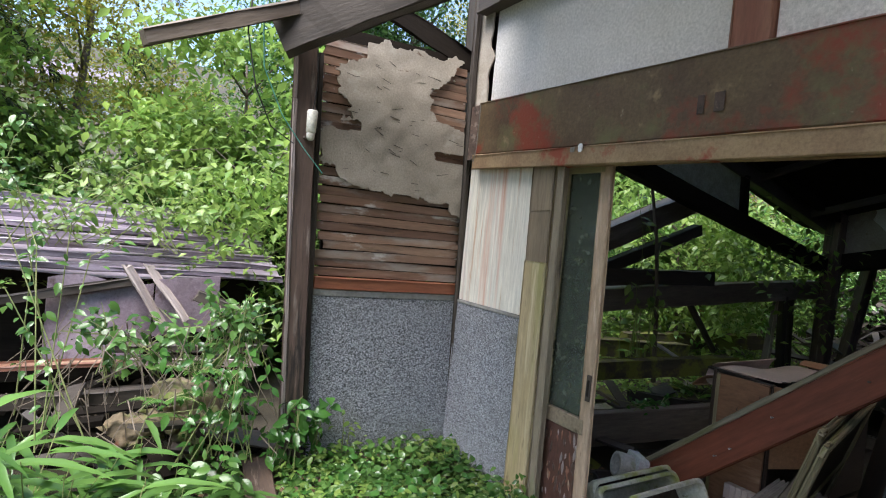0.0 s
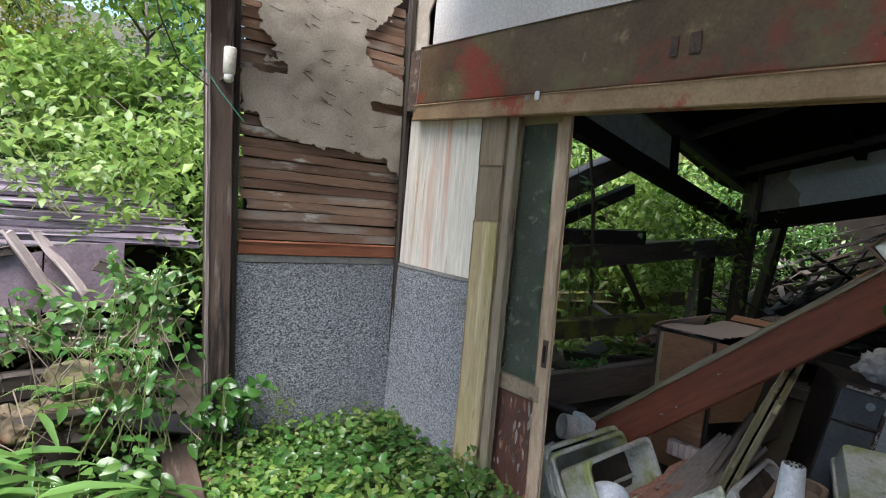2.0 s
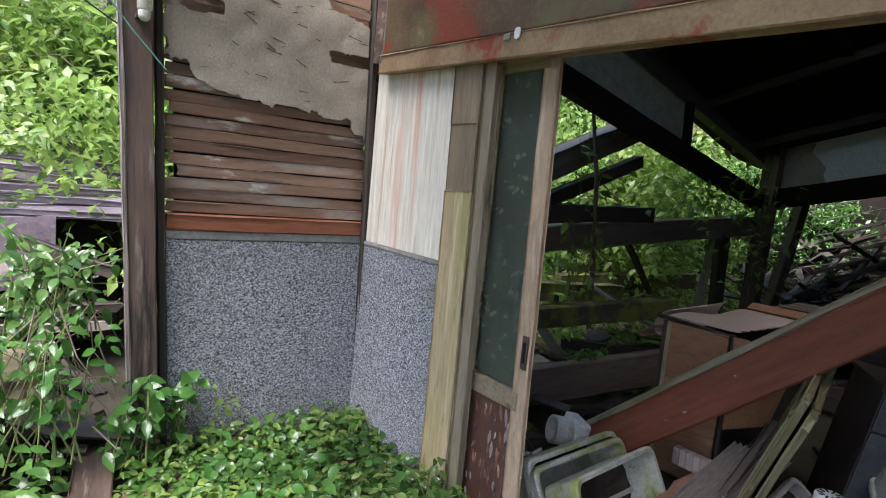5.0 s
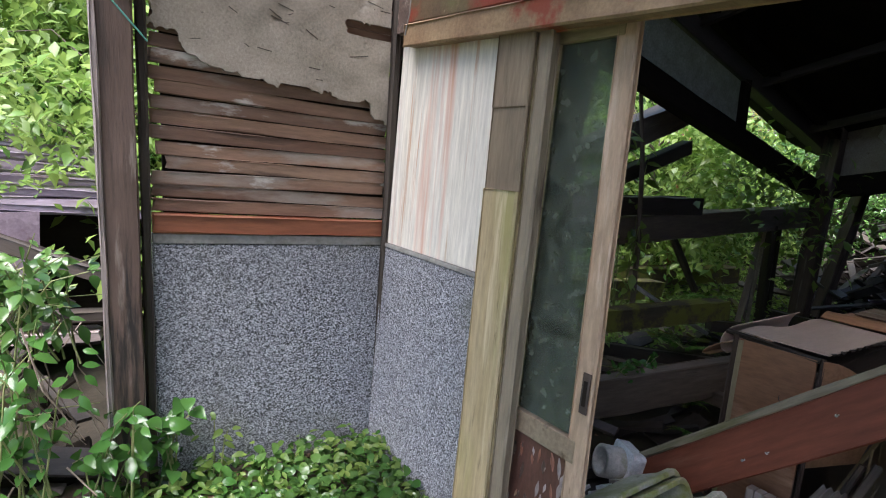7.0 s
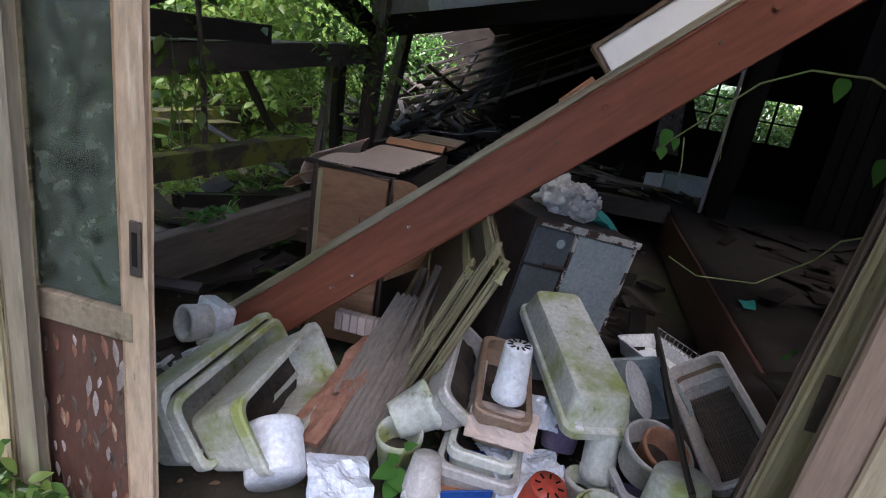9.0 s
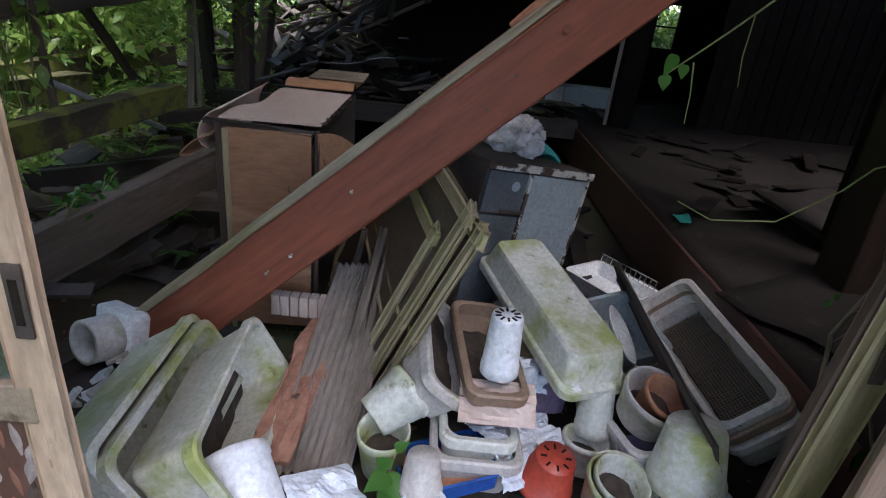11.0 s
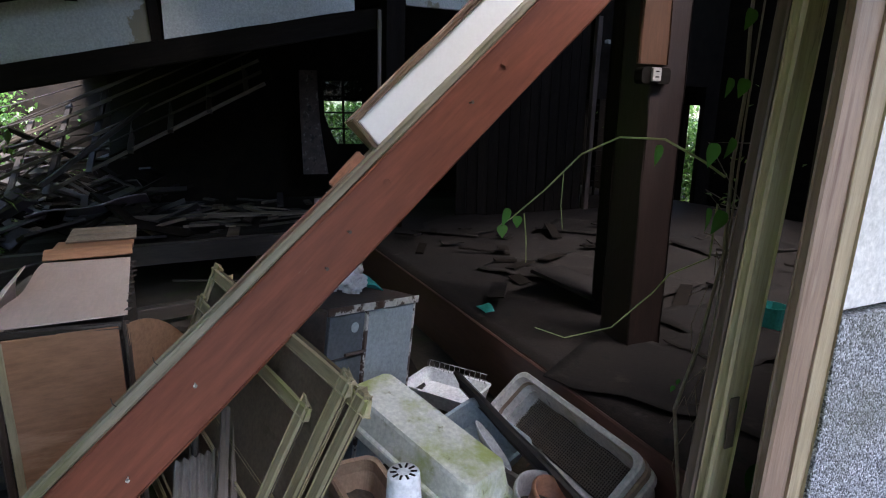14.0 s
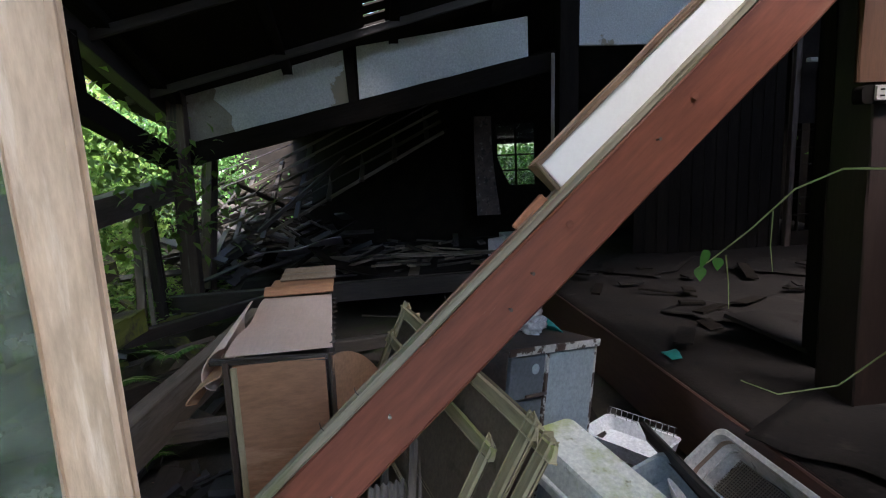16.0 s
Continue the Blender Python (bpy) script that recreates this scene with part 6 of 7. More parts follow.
def heap(name, n, lo, hi, size, mats, label, seed, tilt=35, thin=0.02):
    """Broken boards thrown about, as one heap; a mesh for each material."""
    r = random.Random(seed)
    tops = thing(name, ((lo[0] + hi[0]) / 2, (lo[1] + hi[1]) / 2, lo[2]), label, "debris", kind="stuff")
    for mt in mats:
        bm = bmesh.new()
        for _ in range(n // len(mats)):
            p = [r.uniform(a, b) for a, b in zip(lo, hi)]
            L = r.uniform(0.25, 1.0) * size
            m = pose(*p, r.uniform(-tilt, tilt), r.uniform(-tilt, tilt), r.uniform(0, 180)) @ Matrix.Diagonal((L, r.uniform(0.04, 0.16) * size ** 0.5, r.uniform(0.5, 1.6) * thin, 1))
            bmesh.ops.create_cube(bm, size=1.0, matrix=m)
        part("broken_boards", bm, mt, tops)
    return tops


heap("rubble_heap", 150, (7.4, 1.8, 0.0), (10.4, 4.2, 0.40), 1.0, ("debris", "dark_wood", "shaded_wood"), "heap of broken boards in the collapsed room", 1)
heap("rubble_heap", 60, (8.6, 2.7, 0.2), (11.0, 4.6, 1.0), 1.1, ("dark_wood", "debris", "shaded_wood"), "heap of broken rafters under the open sky", 2, 40)
heap("rubble_heap", 90, (3.0, 2.9, -0.28), (6.6, 4.4, 0.0), 0.8, ("dark_wood", "debris", "mossy_wood"), "rotting boards under the collapsed wall", 3, 25)
heap("rubble_heap", 60, (3.4, 2.2, -0.3), (6.4, 2.9, -0.2), 0.5, ("dark_wood", "debris"), "rotting scraps in the floor pit", 4, 20)
heap("rubble_heap", 60, (7.2, -0.4, 0.06), (9.2, 2.2, 0.16), 0.6, ("debris", "panel_brown", "dark_wood"), "scraps scattered over the far floor", 5, 10)
heap("floor_litter", 45, (3.2, -3.2, 0.10), (6.6, 0.0, 0.14), 0.45, ("shaded_dirt", "shaded_wood"), "dusty scraps scattered over the raised floor", 6, 8, 0.012)
heap("rubble_heap", 40, (3.8, 0.3, -0.28), (6.5, 1.7, -0.15), 0.6, ("dark_wood", "shaded_dirt"), "dusty scraps on the earth floor", 7, 12)
solo("lilac_sheet", drape(12, 8, lambda u, v: (8.0 - 0.5 * v, 2.95 - 1.0 * u, 0.15 + 0.16 * u + 0.14 * v + 0.02 * math.sin(u * 9)), 0.01), "lilac_sheet", "pale lilac roofing sheet fallen on the floor", "sheet")
bx = thing("carton_box", (8.2, -0.2, 0.1), "pale blue carton lying on the far floor", "carton")
part("box_body", span(7.9, 8.25, -0.55, 0.05, 0.10, 0.30, 0.01), "steel_door", bx)
part("flap", drape(4, 4, lambda u, v: (7.88 - 0.02 * u, 0.07 + 0.20 * u, 0.10 + 0.20 * v - 0.02 * u), 0.006), "pale_scrap", bx)
solo("tipped_board", span(-0.28, 0.28, -0.22, 0.22, -0.012, 0.012, 0.004), "shaded_dirt", "dusty brown board lying on the raised floor", "board", m=pose(4.25, -0.75, 0.16, 8, -12, 25))
solo("dustpan", drape(8, 8, lambda u, v: (4.15 + 0.12 * u, 0.02 - 0.06 * v, 0.105 + 0.03 * math.sin(u * 3.1) * v), 0.005), "teal", "teal plastic scrap on the raised floor", "scrap")
pot(pose(5.3, -1.9, 0.09), 0.12, 0.09, "step_wood", "dark red basin on the dark floor", 0.85, name="basin", category="basin", group="crockery")
solo("basket", lathe(((0.06, 0), (0.08, 0.14), (0.075, 0.14), (0.055, 0.01)), 20), "teal", "small teal basket on the dark floor", "basket", m=pose(3.35, -1.35, 0.09))

# the fallen lattice of rafters
lat = thing("roof_lattice", (8.8, 2, 0.4), "fallen lattice of roof battens leaning in the dark", "roof")
for k in range(6):
    s = k / 5
    timber("batten", (8.3 + 1.2 * s, 3.4, 0.15 + 0.9 * s), (8.2 + 1.2 * s, 0.7, 1.55 + 0.7 * s), 0.05, 0.04, "dark_wood" if k % 2 else "old_wood", lat, seed=400 + k)
for k in range(7):
    s = k / 6
    timber("rafter", (8.2, 3.3 - 2.4 * s, 0.18 + 1.26 * s), (9.6, 3.2 - 2.4 * s, 1.1 + 1.15 * s), 0.06, 0.05, "dark_wood", lat, seed=410 + k)
part("roof_sheet", drape(8, 8, lambda u, v: (8.3 + 1.3 * u, 2.3 - 1.7 * v, 0.75 + 0.85 * u + 0.85 * v), 0.02), "shaded_wood", lat)
for k in range(5):
    part("metal_strip", drape(6, 2, lambda u, v, k=k: (8.4 + 0.25 * k + 0.1 * v, 3.5 - 0.9 * u, 0.55 + 0.22 * k + 0.30 * u), 0.004), "roof_metal", lat)

# lamp, wires and small things on the porch
HERE = Matrix.Translation((0.035, 0, 0))
lamp = thing("porch_lamp", (0.79, 3.13, 1.8), "cream glass porch lamp without light on the post", "lamp")
part("shade", lathe(((0.022, 0.0), (0.028, 0.005), (0.030, 0.12), (0.026, 0.128), (0.010, 0.130)), 24), "lamp_white", lamp, "cream glass tube", pose(0.795, 3.10, 1.815), True)
part("holder", lathe(((0.012, 0.0), (0.022, 0.012), (0.024, 0.035), (0.020, 0.045)), 20), "rust_edge", lamp, "rusty holder", pose(0.795, 3.10, 1.775), True)
part("bracket", span(0.765, 0.80, 3.11, 3.155, 1.785, 1.80, 0.003), "rust", lamp)
wr = thing("cable", (0.72, 3.1, 2.0), "black and green electric wires hanging by the post", "cable")
part("black_strand", tube([(0.42, 2.98, 2.55), (0.40, 2.95, 2.25), (0.46, 2.95, 1.98), (0.56, 3.0, 1.80), (0.70, 3.08, 1.74)], 0.004, 0.003), "black_wire", wr)
part("green_strand", tube([(0.46, 2.98, 2.5), (0.50, 3.0, 2.1), (0.62, 3.05, 1.88), (0.76, 3.08, 1.72), (0.88, 3.10, 1.60)], 0.0035, 0.003), "green_wire", wr)
part("lamp_strand", tube([(0.80, 3.12, 1.93), (0.815, 3.12, 2.1), (0.80, 3.13, 2.3)], 0.003, 0.003), "black_wire", wr)

# ---- wreck of the neighbouring roof ----
HERE = OUTSIDE
wreck = thing("collapsed_roof", (-0.8, 5, 0.8), "collapsed roof of lilac-brown metal sheets", "roof")
wk = random.Random(6)
for k in range(9):
    y = 4.35 + 0.26 * k
    z = 0.86 + 0.055 * k
    a = wk.uniform(-0.03, 0.03)
    part("roof_sheet", drape(22, 2, lambda u, v, y=y, z=z, a=a: (-3.4 + 4.4 * u, y + 0.28 * v + a * u, z + 0.06 * v + 0.05 * noise.noise(Vector((u * 4, y, 0))) - 0.03 * u), 0.004), "roof_metal", wreck)
    timber("seam", (-3.4, y, z + 0.035), (1.0, y + a, z + 0.005), 0.035, 0.04, "roof_metal", wreck, seed=500 + k, wear=0.02)
part("hanging_sheet", drape(12, 10, lambda u, v: (-0.50 + 0.62 * u, 4.32 - 0.12 * math.sin(u * 3) * v, 0.80 - (0.42 + 0.22 * (1 - u)) * v + 0.03 * math.sin(u * 6)), 0.004), "sheet_brown", wreck, "bent brown metal sheet")
part("hanging_sheet", drape(10, 10, lambda u, v: (0.13 + 0.42 * u, 4.30 + 0.03 * u, 0.82 - 0.40 * v + 0.04 * u), 0.004), "sheet_brown", wreck, "bent brown metal sheet")
# solid black block standing in for the shade under the fallen sheets
part("underside", span(-3.4, 0.9, 4.75, 6.9, 0.0, 0.84, 0), "shaded_wood", wreck)
for k, (p0, p1, w, hh, mt, lab) in enumerate((((-0.05, 4.30, 0.90), (0.22, 4.16, 0.48), 0.10, 0.02, "grey_plank", "pale split plank leaning on the wreck"),
                                              ((0.07, 4.34, 0.92), (0.34, 4.18, 0.55), 0.09, 0.02, "grey_plank", "pale split plank leaning on the wreck"),
                                              ((-0.1, 4.05, 0.40), (0.85, 4.0, 0.40), 0.10, 0.05, "dark_wood", "dark wet plank of the wreck"),
                                              ((0.0, 4.02, 0.32), (0.8, 3.98, 0.31), 0.12, 0.05, "grey_plank", "grey wet plank of the wreck"),
                                              ((0.40, 4.12, 0.74), (0.80, 4.0, 0.60), 0.07, 0.07, "dark_wood", "broken dark beam end"),
                                              ((-0.9, 4.2, 0.62), (0.0, 4.3, 0.80), 0.07, 0.06, "dark_wood", "broken dark beam end"),
                                              ((-0.8, 3.9, 0.1), (0.5, 3.8, 0.18), 0.10, 0.08, "dark_wood", "dark wet plank of the wreck"),
                                              ((-1.2, 4.1, 0.25), (0.2, 4.1, 0.30), 0.14, 0.03, "red_strip", "red-brown board of the wreck"))):
    timber("wreck_plank", p0, p1, w, hh, mt, None, lab, "plank", seed=520 + k, wear=0.01, round_end=0.04, group="planks of the wreck")
for k in range(3):
    solo("mossy_stone", blob(4, (0.2, 0.15, 0.17)[k], 30 + k, 0.75, 0.5), "sandstone", "rough mossy ochre stone under ivy", "stone", "stones", m=pose((0.30, 0.05, 0.45)[k], (3.55, 3.45, 3.45)[k], (0.14, 0.02, 0.02)[k], 0, 0, 40 * k), smooth=True)
timber("half_buried_plank", (0.728, 3.43, -0.07), (0.615, 2.20, -0.085), 0.15, 0.03, "post_dark", None, "dark wet plank half buried among leaves", "plank", seed=530)
heap("wet_scraps", 60, (-1.2, 3.2, -0.2), (0.7, 4.4, 0.25), 0.7, ("dark_wood", "shaded_wood"), "wet broken boards under ivy", 9, 30)
tw = random.Random(10)
bm = bmesh.new()
for _ in range(150):
    p = Vector((tw.uniform(-0.5, 0.75), tw.uniform(3.0, 3.7), tw.uniform(0.0, 0.75)))
    q = p + Vector((tw.uniform(-0.25, 0.25), tw.uniform(-0.1, 0.1), -tw.uniform(0.1, 0.5)))
    mid = p.lerp(q, 0.5) + Vector((tw.uniform(-0.06, 0.06), tw.uniform(-0.06, 0.06), 0))
    tube([p, mid, q], 0.0035, 0.0015, 5, bm)
solo("dry_twigs", bm, "twig", "dry tangled twigs below the ivy", "twigs", kind="stuff")


# ---- plants ----
def scatter_leaves(name, places, size, outline, mat, label, category, seed, flat=0.5, droop=0.3, lift=0.8):
    rng = np.random.default_rng(seed)
    n = len(places)
    tips = rand_dirs(rng, n, flat)
    ups = rand_dirs(rng, n, 1.0) * 0.5 + np.array([0, -0.25, lift])
    me = leaves_mesh(name, places, tips, ups, size * rng.uniform(0.55, 1.25, n), outline, 0.25, droop)
    return part(name, me, mat)


def tree(name, at, height, crown_r, crown_z, n, leaf_size, mat, label, seed, trunk_r=0.09, outline=SMALL, limbs=12, flat=0.4, squash=0.8):
    """A tapered trunk, limbs and a crown of leaves that clusters round the limb ends."""
    rng = np.random.default_rng(seed)
    ob = thing(name, at, label, "tree")
    base = Vector(at)
    m = Matrix.Translation(at)
    bend = [Vector((0.10 * height * 0.15 * math.sin(i * 0.9 + seed), 0.06 * height * 0.15 * math.cos(i * 1.1 + seed), height * i / 8)) for i in range(9)]
    bm = tube(bend, trunk_r, trunk_r * 0.25, 9)
    ends = []
    for k in range(limbs):
        z0 = height * rng.uniform(0.3, 0.95)
        i = min(7, int(z0 / height * 8))
        p0 = bend[i].lerp(bend[i + 1], z0 / height * 8 - i)
        a = rng.uniform(0, 2 * math.pi)
        r = crown_r * rng.uniform(0.5, 1.0)
        p1 = p0 + Vector((math.cos(a) * r * 0.5, math.sin(a) * r * 0.5, r * 0.35))
        p2 = p0 + Vector((math.cos(a) * r, math.sin(a) * r, r * rng.uniform(0.1, 0.6)))
        tube([p0, p1, p2], trunk_r * 0.3, trunk_r * 0.06, 6, bm)
        ends += [p1.lerp(p2, f) for f in (0.3, 0.65, 1.0)]
    part("trunk", bm, "bark", ob, "", m, True)
    centres = np.array([tuple(e) for e in ends])
    extra = rng.normal(size=(len(ends), 3)) * np.array([crown_r * 0.45, crown_r * 0.45, crown_r * 0.4 * squash]) + np.array([0, 0, crown_z])
    centres = np.vstack([centres, extra])
    pick = rng.integers(0, len(centres), n)
    spread = crown_r * rng.uniform(0.10, 0.30, len(centres))[pick, None]
    P = centres[pick] + rng.normal(size=(n, 3)) * spread * np.array([1, 1, 0.55])
    P[:, 2] = np.maximum(P[:, 2], 0.05)
    tips = rand_dirs(rng, n, flat) + np.array([0, 0, -0.25])
    ups = rand_dirs(rng, n) * 0.55 + np.array([0, 0, 0.9])
    part("crown", leaves_mesh("crown", P, tips, ups, leaf_size * rng.uniform(0.6, 1.3, n), outline, 0.3, 0.3), mat, ob, "", m)
    return ob


def gz(x, y):
    return ground_z(x, y) - 0.05


plan = random.Random(21)
leafy_tree = tree("broadleaf_tree", (2.9, 11.6, gz(2.9, 11.6)), 5.5, 2.0, 3.4, 15000, 0.105, "leaf", "green broadleaf tree behind the house", 1)
bright_tree = tree("broadleaf_tree", (0.9, 7.0, gz(0.9, 7.0)), 3.2, 1.2, 1.7, 7000, 0.13, "leaf_bright", "bright green young tree with large leaves", 2, 0.05, limbs=14)
maple = tree("maple_tree", (-1.0, 9.6, gz(-1, 9.6)), 5.0, 2.2, 2.9, 16000, 0.075, "leaf_yellow", "yellow-green maple tree with fine leaves", 3, 0.08)
dark_tree = tree("broadleaf_tree", (4.5, 11.0, gz(4.5, 11)), 7.0, 2.4, 4.0, 15000, 0.11, "leaf_dark", "dark green broadleaf tree on the slope", 4, 0.12)
shrub = tree("shrub", (2.6, 6.0, gz(2.6, 6.0)), 1.6, 0.95, 0.8, 5000, 0.085, "leaf", "dense green shrub behind the house", 5, 0.025, limbs=16)
shrub_b = tree("shrub", (5.2, 7.2, gz(5.2, 7.2)), 1.8, 1.1, 0.9, 5500, 0.095, "leaf_bright", "bright green shrub behind the house", 6, 0.025, limbs=16)
for src, places in ((leafy_tree, ((-3.6, 9.5), (9.5, 8.5), (-6.5, 8.0), (13.5, 4.5), (15.5, -1.5), (8.5, -9.5), (18, 8), (14.5, -6))),
                    (bright_tree, ((8.4, 9.6), (-2.2, 7.6), (11.5, 6.0), (13.2, 1.0), (6.8, -8.2), (0.2, 11.5))),
                    (maple, ((-5.4, 11.5), (7.4, 11.8), (13.0, 9.0))),
                    (dark_tree, ((-8.5, 13.0), (15.0, 6.5), (16.5, 2.0), (14.0, 13.0), (-9.5, 4), (-8.5, -3), (-5, -9), (2, -12))),
                    (shrub, ((1.2, 6.6), (-0.6, 7.4), (-2.6, 6.9), (4.0, 5.6), (6.4, 6.2), (8.8, 5.6), (10.8, 4.8), (0.6, 9.0), (12.6, 2.2), (12.4, -1.0), (7.4, -7.2), (9.6, -7.5), (2.8, 8.6), (12.8, -2.6), (10.0, -6.7), (10.9, -7.6), (11.6, -5.4), (-4.4, 7.2), (-5, 2))),
                    (shrub_b, ((2.0, 7.4), (3.4, 6.6), (7.4, 5.4), (-1.6, 8.2), (9.8, 6.8), (1.0, 5.6), (12.2, 0.6), (12.0, -1.9), (4.6, 9.4), (6.9, -6.6), (6.0, 4.9), (-3.6, 6.2)))):
    for x, y in places:
        s = plan.uniform(0.85, 1.2)
        c = copy_thing(src, pose(x, y, gz(x, y), 0, 0, plan.uniform(0, 360)))
        c.scale = (s, s, s * plan.uniform(0.9, 1.1))


def conifer(at, height, reach, seed):
    """A conifer: a straight trunk, drooping boughs with needle sprays."""
    rng = np.random.default_rng(seed)
    ob = thing("conifer_tree", at, "dark conifer tree with drooping branches", "tree", "conifers")
    m = Matrix.Translation(at)
    bm = tube([(0, 0, height * i / 6) for i in range(7)], 0.16, 0.03, 9)
    P, T = [], []
    for k in range(60):
        z = height * rng.uniform(0.12, 0.97)
        a = rng.uniform(0, 2 * math.pi)
        r = reach * (1.05 - z / height) * rng.uniform(0.7, 1.1)
        pts = [Vector((math.cos(a) * r * f, math.sin(a) * r * f, z + 0.12 * r * math.sin(f * 2.5) - 0.35 * r * f * f)) for f in (0, 0.25, 0.5, 0.75, 1.0)]
        tube(pts, 0.022, 0.004, 5, bm)
        for _ in range(int(230 * r / reach) + 40):
            f = rng.uniform(0.15, 1.0)
            i = min(3, int(f * 4))
            p = pts[i].lerp(pts[i + 1], f * 4 - i)
            side_way = Vector((-math.sin(a), math.cos(a), 0)) * rng.normal() * 0.16 * r * (1.1 - f)
            P.append(tuple(p + side_way + Vector((0, 0, -abs(rng.normal()) * 0.05))))
            T.append((math.cos(a) + rng.normal() * 0.7, math.sin(a) + rng.normal() * 0.7, -0.6 + rng.normal() * 0.3))
    part("trunk", bm, "bark", ob, "", m, True)
    n = len(P)
    part("needles", leaves_mesh("needles", P, T, rand_dirs(rng, n) * 0.6 + np.array([0, 0, 0.8]), 0.16 * rng.uniform(0.6, 1.3, n), ((0, 0.02), (0.4, 0.09), (1.0, 0.0)), 0.2, 0.3), "needle", ob, "", m)
    return ob


con = conifer((-2.6, 7.9, gz(-2.6, 7.9)), 7.5, 2.6, 11)
for x, y in ((-4.6, 10.5), (12.5, 11), (-7, 6), (17, 4)):
    copy_thing(con, pose(x, y, gz(x, y), 0, 0, plan.uniform(0, 360)))

# undergrowth on the slopes
rng = np.random.default_rng(8)


def carpet(name, n, x0, x1, y0, y1, tall, size, outline, mat, label, seed, keep=None, kind="stuff"):
    r = np.random.default_rng(seed)
    P = []
    while len(P) < n:
        x, y = r.uniform(x0, x1), r.uniform(y0, y1)
        if keep and not keep(x, y):
            continue
        P.append((x, y, ground_z(x, y) + tall * r.uniform(0.15, 1.0) * (0.6 + 0.7 * noise.noise(Vector((x * 1.6, y * 1.6, seed))))))
    ob = scatter_leaves(name, P, size, outline, mat, label, "undergrowth", seed, 0.35)
    return tagged(ob, label, "undergrowth", kind=kind)


carpet("undergrowth", 26000, -7, 16, 5.2, 14, 0.8, 0.11, SMALL, "leaf_bright", "dense green undergrowth on the slope", 31, lambda x, y: not (x < 1.1 and y < 6.9))
carpet("undergrowth", 9000, 2.6, 9, 3.7, 6.0, 0.35, 0.08, SMALL, "leaf_bright", "bright low weeds behind the collapsed wall", 32)
carpet("undergrowth", 9000, 10.6, 17, -9, 6, 0.9, 0.11, SMALL, "leaf_bright", "green undergrowth behind the house", 33)
carpet("undergrowth", 4000, 4, 11, -10, -5.6, 0.7, 0.10, SMALL, "leaf_bright", "bright green weeds beside the house", 34)
carpet("ivy_mat", 1300, -2.6, 0.95, 4.3, 6.6, 0.10, 0.07, SMALL, "leaf_bright", "creepers growing over the fallen roof", 35)
for o in bpy.data.objects:
    if o.name.startswith("ivy_mat"):
        o.location.z = 1.17
def off_plank(x, y):
    return abs(x - 0.655 - 0.09 * (y - 2.63)) > 0.10 or y > 3.4


carpet("ground_cover", 4200, 0.45, 1.93, 0.9, 3.2, 0.13, 0.052, ROUND, "leaf", "wet green creeping leaves covering the ground", 36, lambda x, y: (y > 1.7 or x > 1.0) and off_plank(x, y))
carpet("ground_cover", 2400, 0.6, 1.93, 1.4, 3.15, 0.20, 0.048, OVAL, "leaf_bright", "bright young leaves among the ground cover", 37, off_plank)
carpet("ground_cover", 1500, -2.5, 0.6, -0.8, 2.6, 0.10, 0.06, OVAL, "leaf_dark", "dark leaves on the ground", 38)
carpet("leaf_litter", 1600, 0.3, 2.0, 1.0, 3.2, 0.02, 0.05, OVAL, "dead_leaf", "brown fallen leaves", 39)
carpet("ground_cover", 500, 0.5, 1.93, 1.5, 3.1, 0.22, 0.055, ROUND, "vine_leaf", "glossy dark leaves among the ground cover", 41, off_plank)
carpet("leaf_litter", 700, 2.15, 4.2, 0.2, 3.1, 0.03, 0.035, OVAL, "dead_leaf", "brown leaves and crumbs on the earth floor", 42)
carpet("weeds", 900, -1.6, 0.65, 2.5, 3.5, 0.40, 0.075, OVAL, "leaf", "tangled green weeds before the wreck", 40, off_plank)


def bush(name, at, spreads, n_stems, per, size, outline, mat, label, seed, rise=1.0, category="bush"):
    """Thin stems that rise and arch over, with leaves along them."""
    r = np.random.default_rng(seed)
    ob = thing(name, at, label, category)
    m = Matrix.Translation(at)
    P, T = [], []
    for _ in range(n_stems):
        b = Vector((r.uniform(-1, 1) * spreads[0] * 0.6, r.uniform(-1, 1) * spreads[1] * 0.6, 0))
        e = Vector((r.uniform(-1, 1) * spreads[0], r.uniform(-1, 1) * spreads[1], rise * r.uniform(0.35, 1.0)))
        mid = b.lerp(e, 0.55) + Vector((0, 0, 0.22 * rise))
        pts = [b, b.lerp(mid, 0.5), mid, mid.lerp(e, 0.6), e]
        part("stem", tube(pts, 0.004, 0.0015, 5), "stem_green", ob, "", m)
        for _ in range(per):
            f = r.uniform(0.12, 1.0) * 4
            i = min(3, int(f))
            p = pts[i].lerp(pts[i + 1], f - i)
            P.append(tuple(p + Vector(tuple(r.normal(size=3) * 0.025))))
            T.append((r.normal(), r.normal() - 0.5, -0.35 + 0.4 * r.normal()))
    n = len(P)
    U = rand_dirs(r, n) * 0.35 + np.array([-0.1, -0.55, 0.75])
    part("foliage", leaves_mesh("foliage", P, T, U, size * r.uniform(0.5, 1.2, n), outline, 0.22, 0.3), mat, ob, "", m)
    return ob


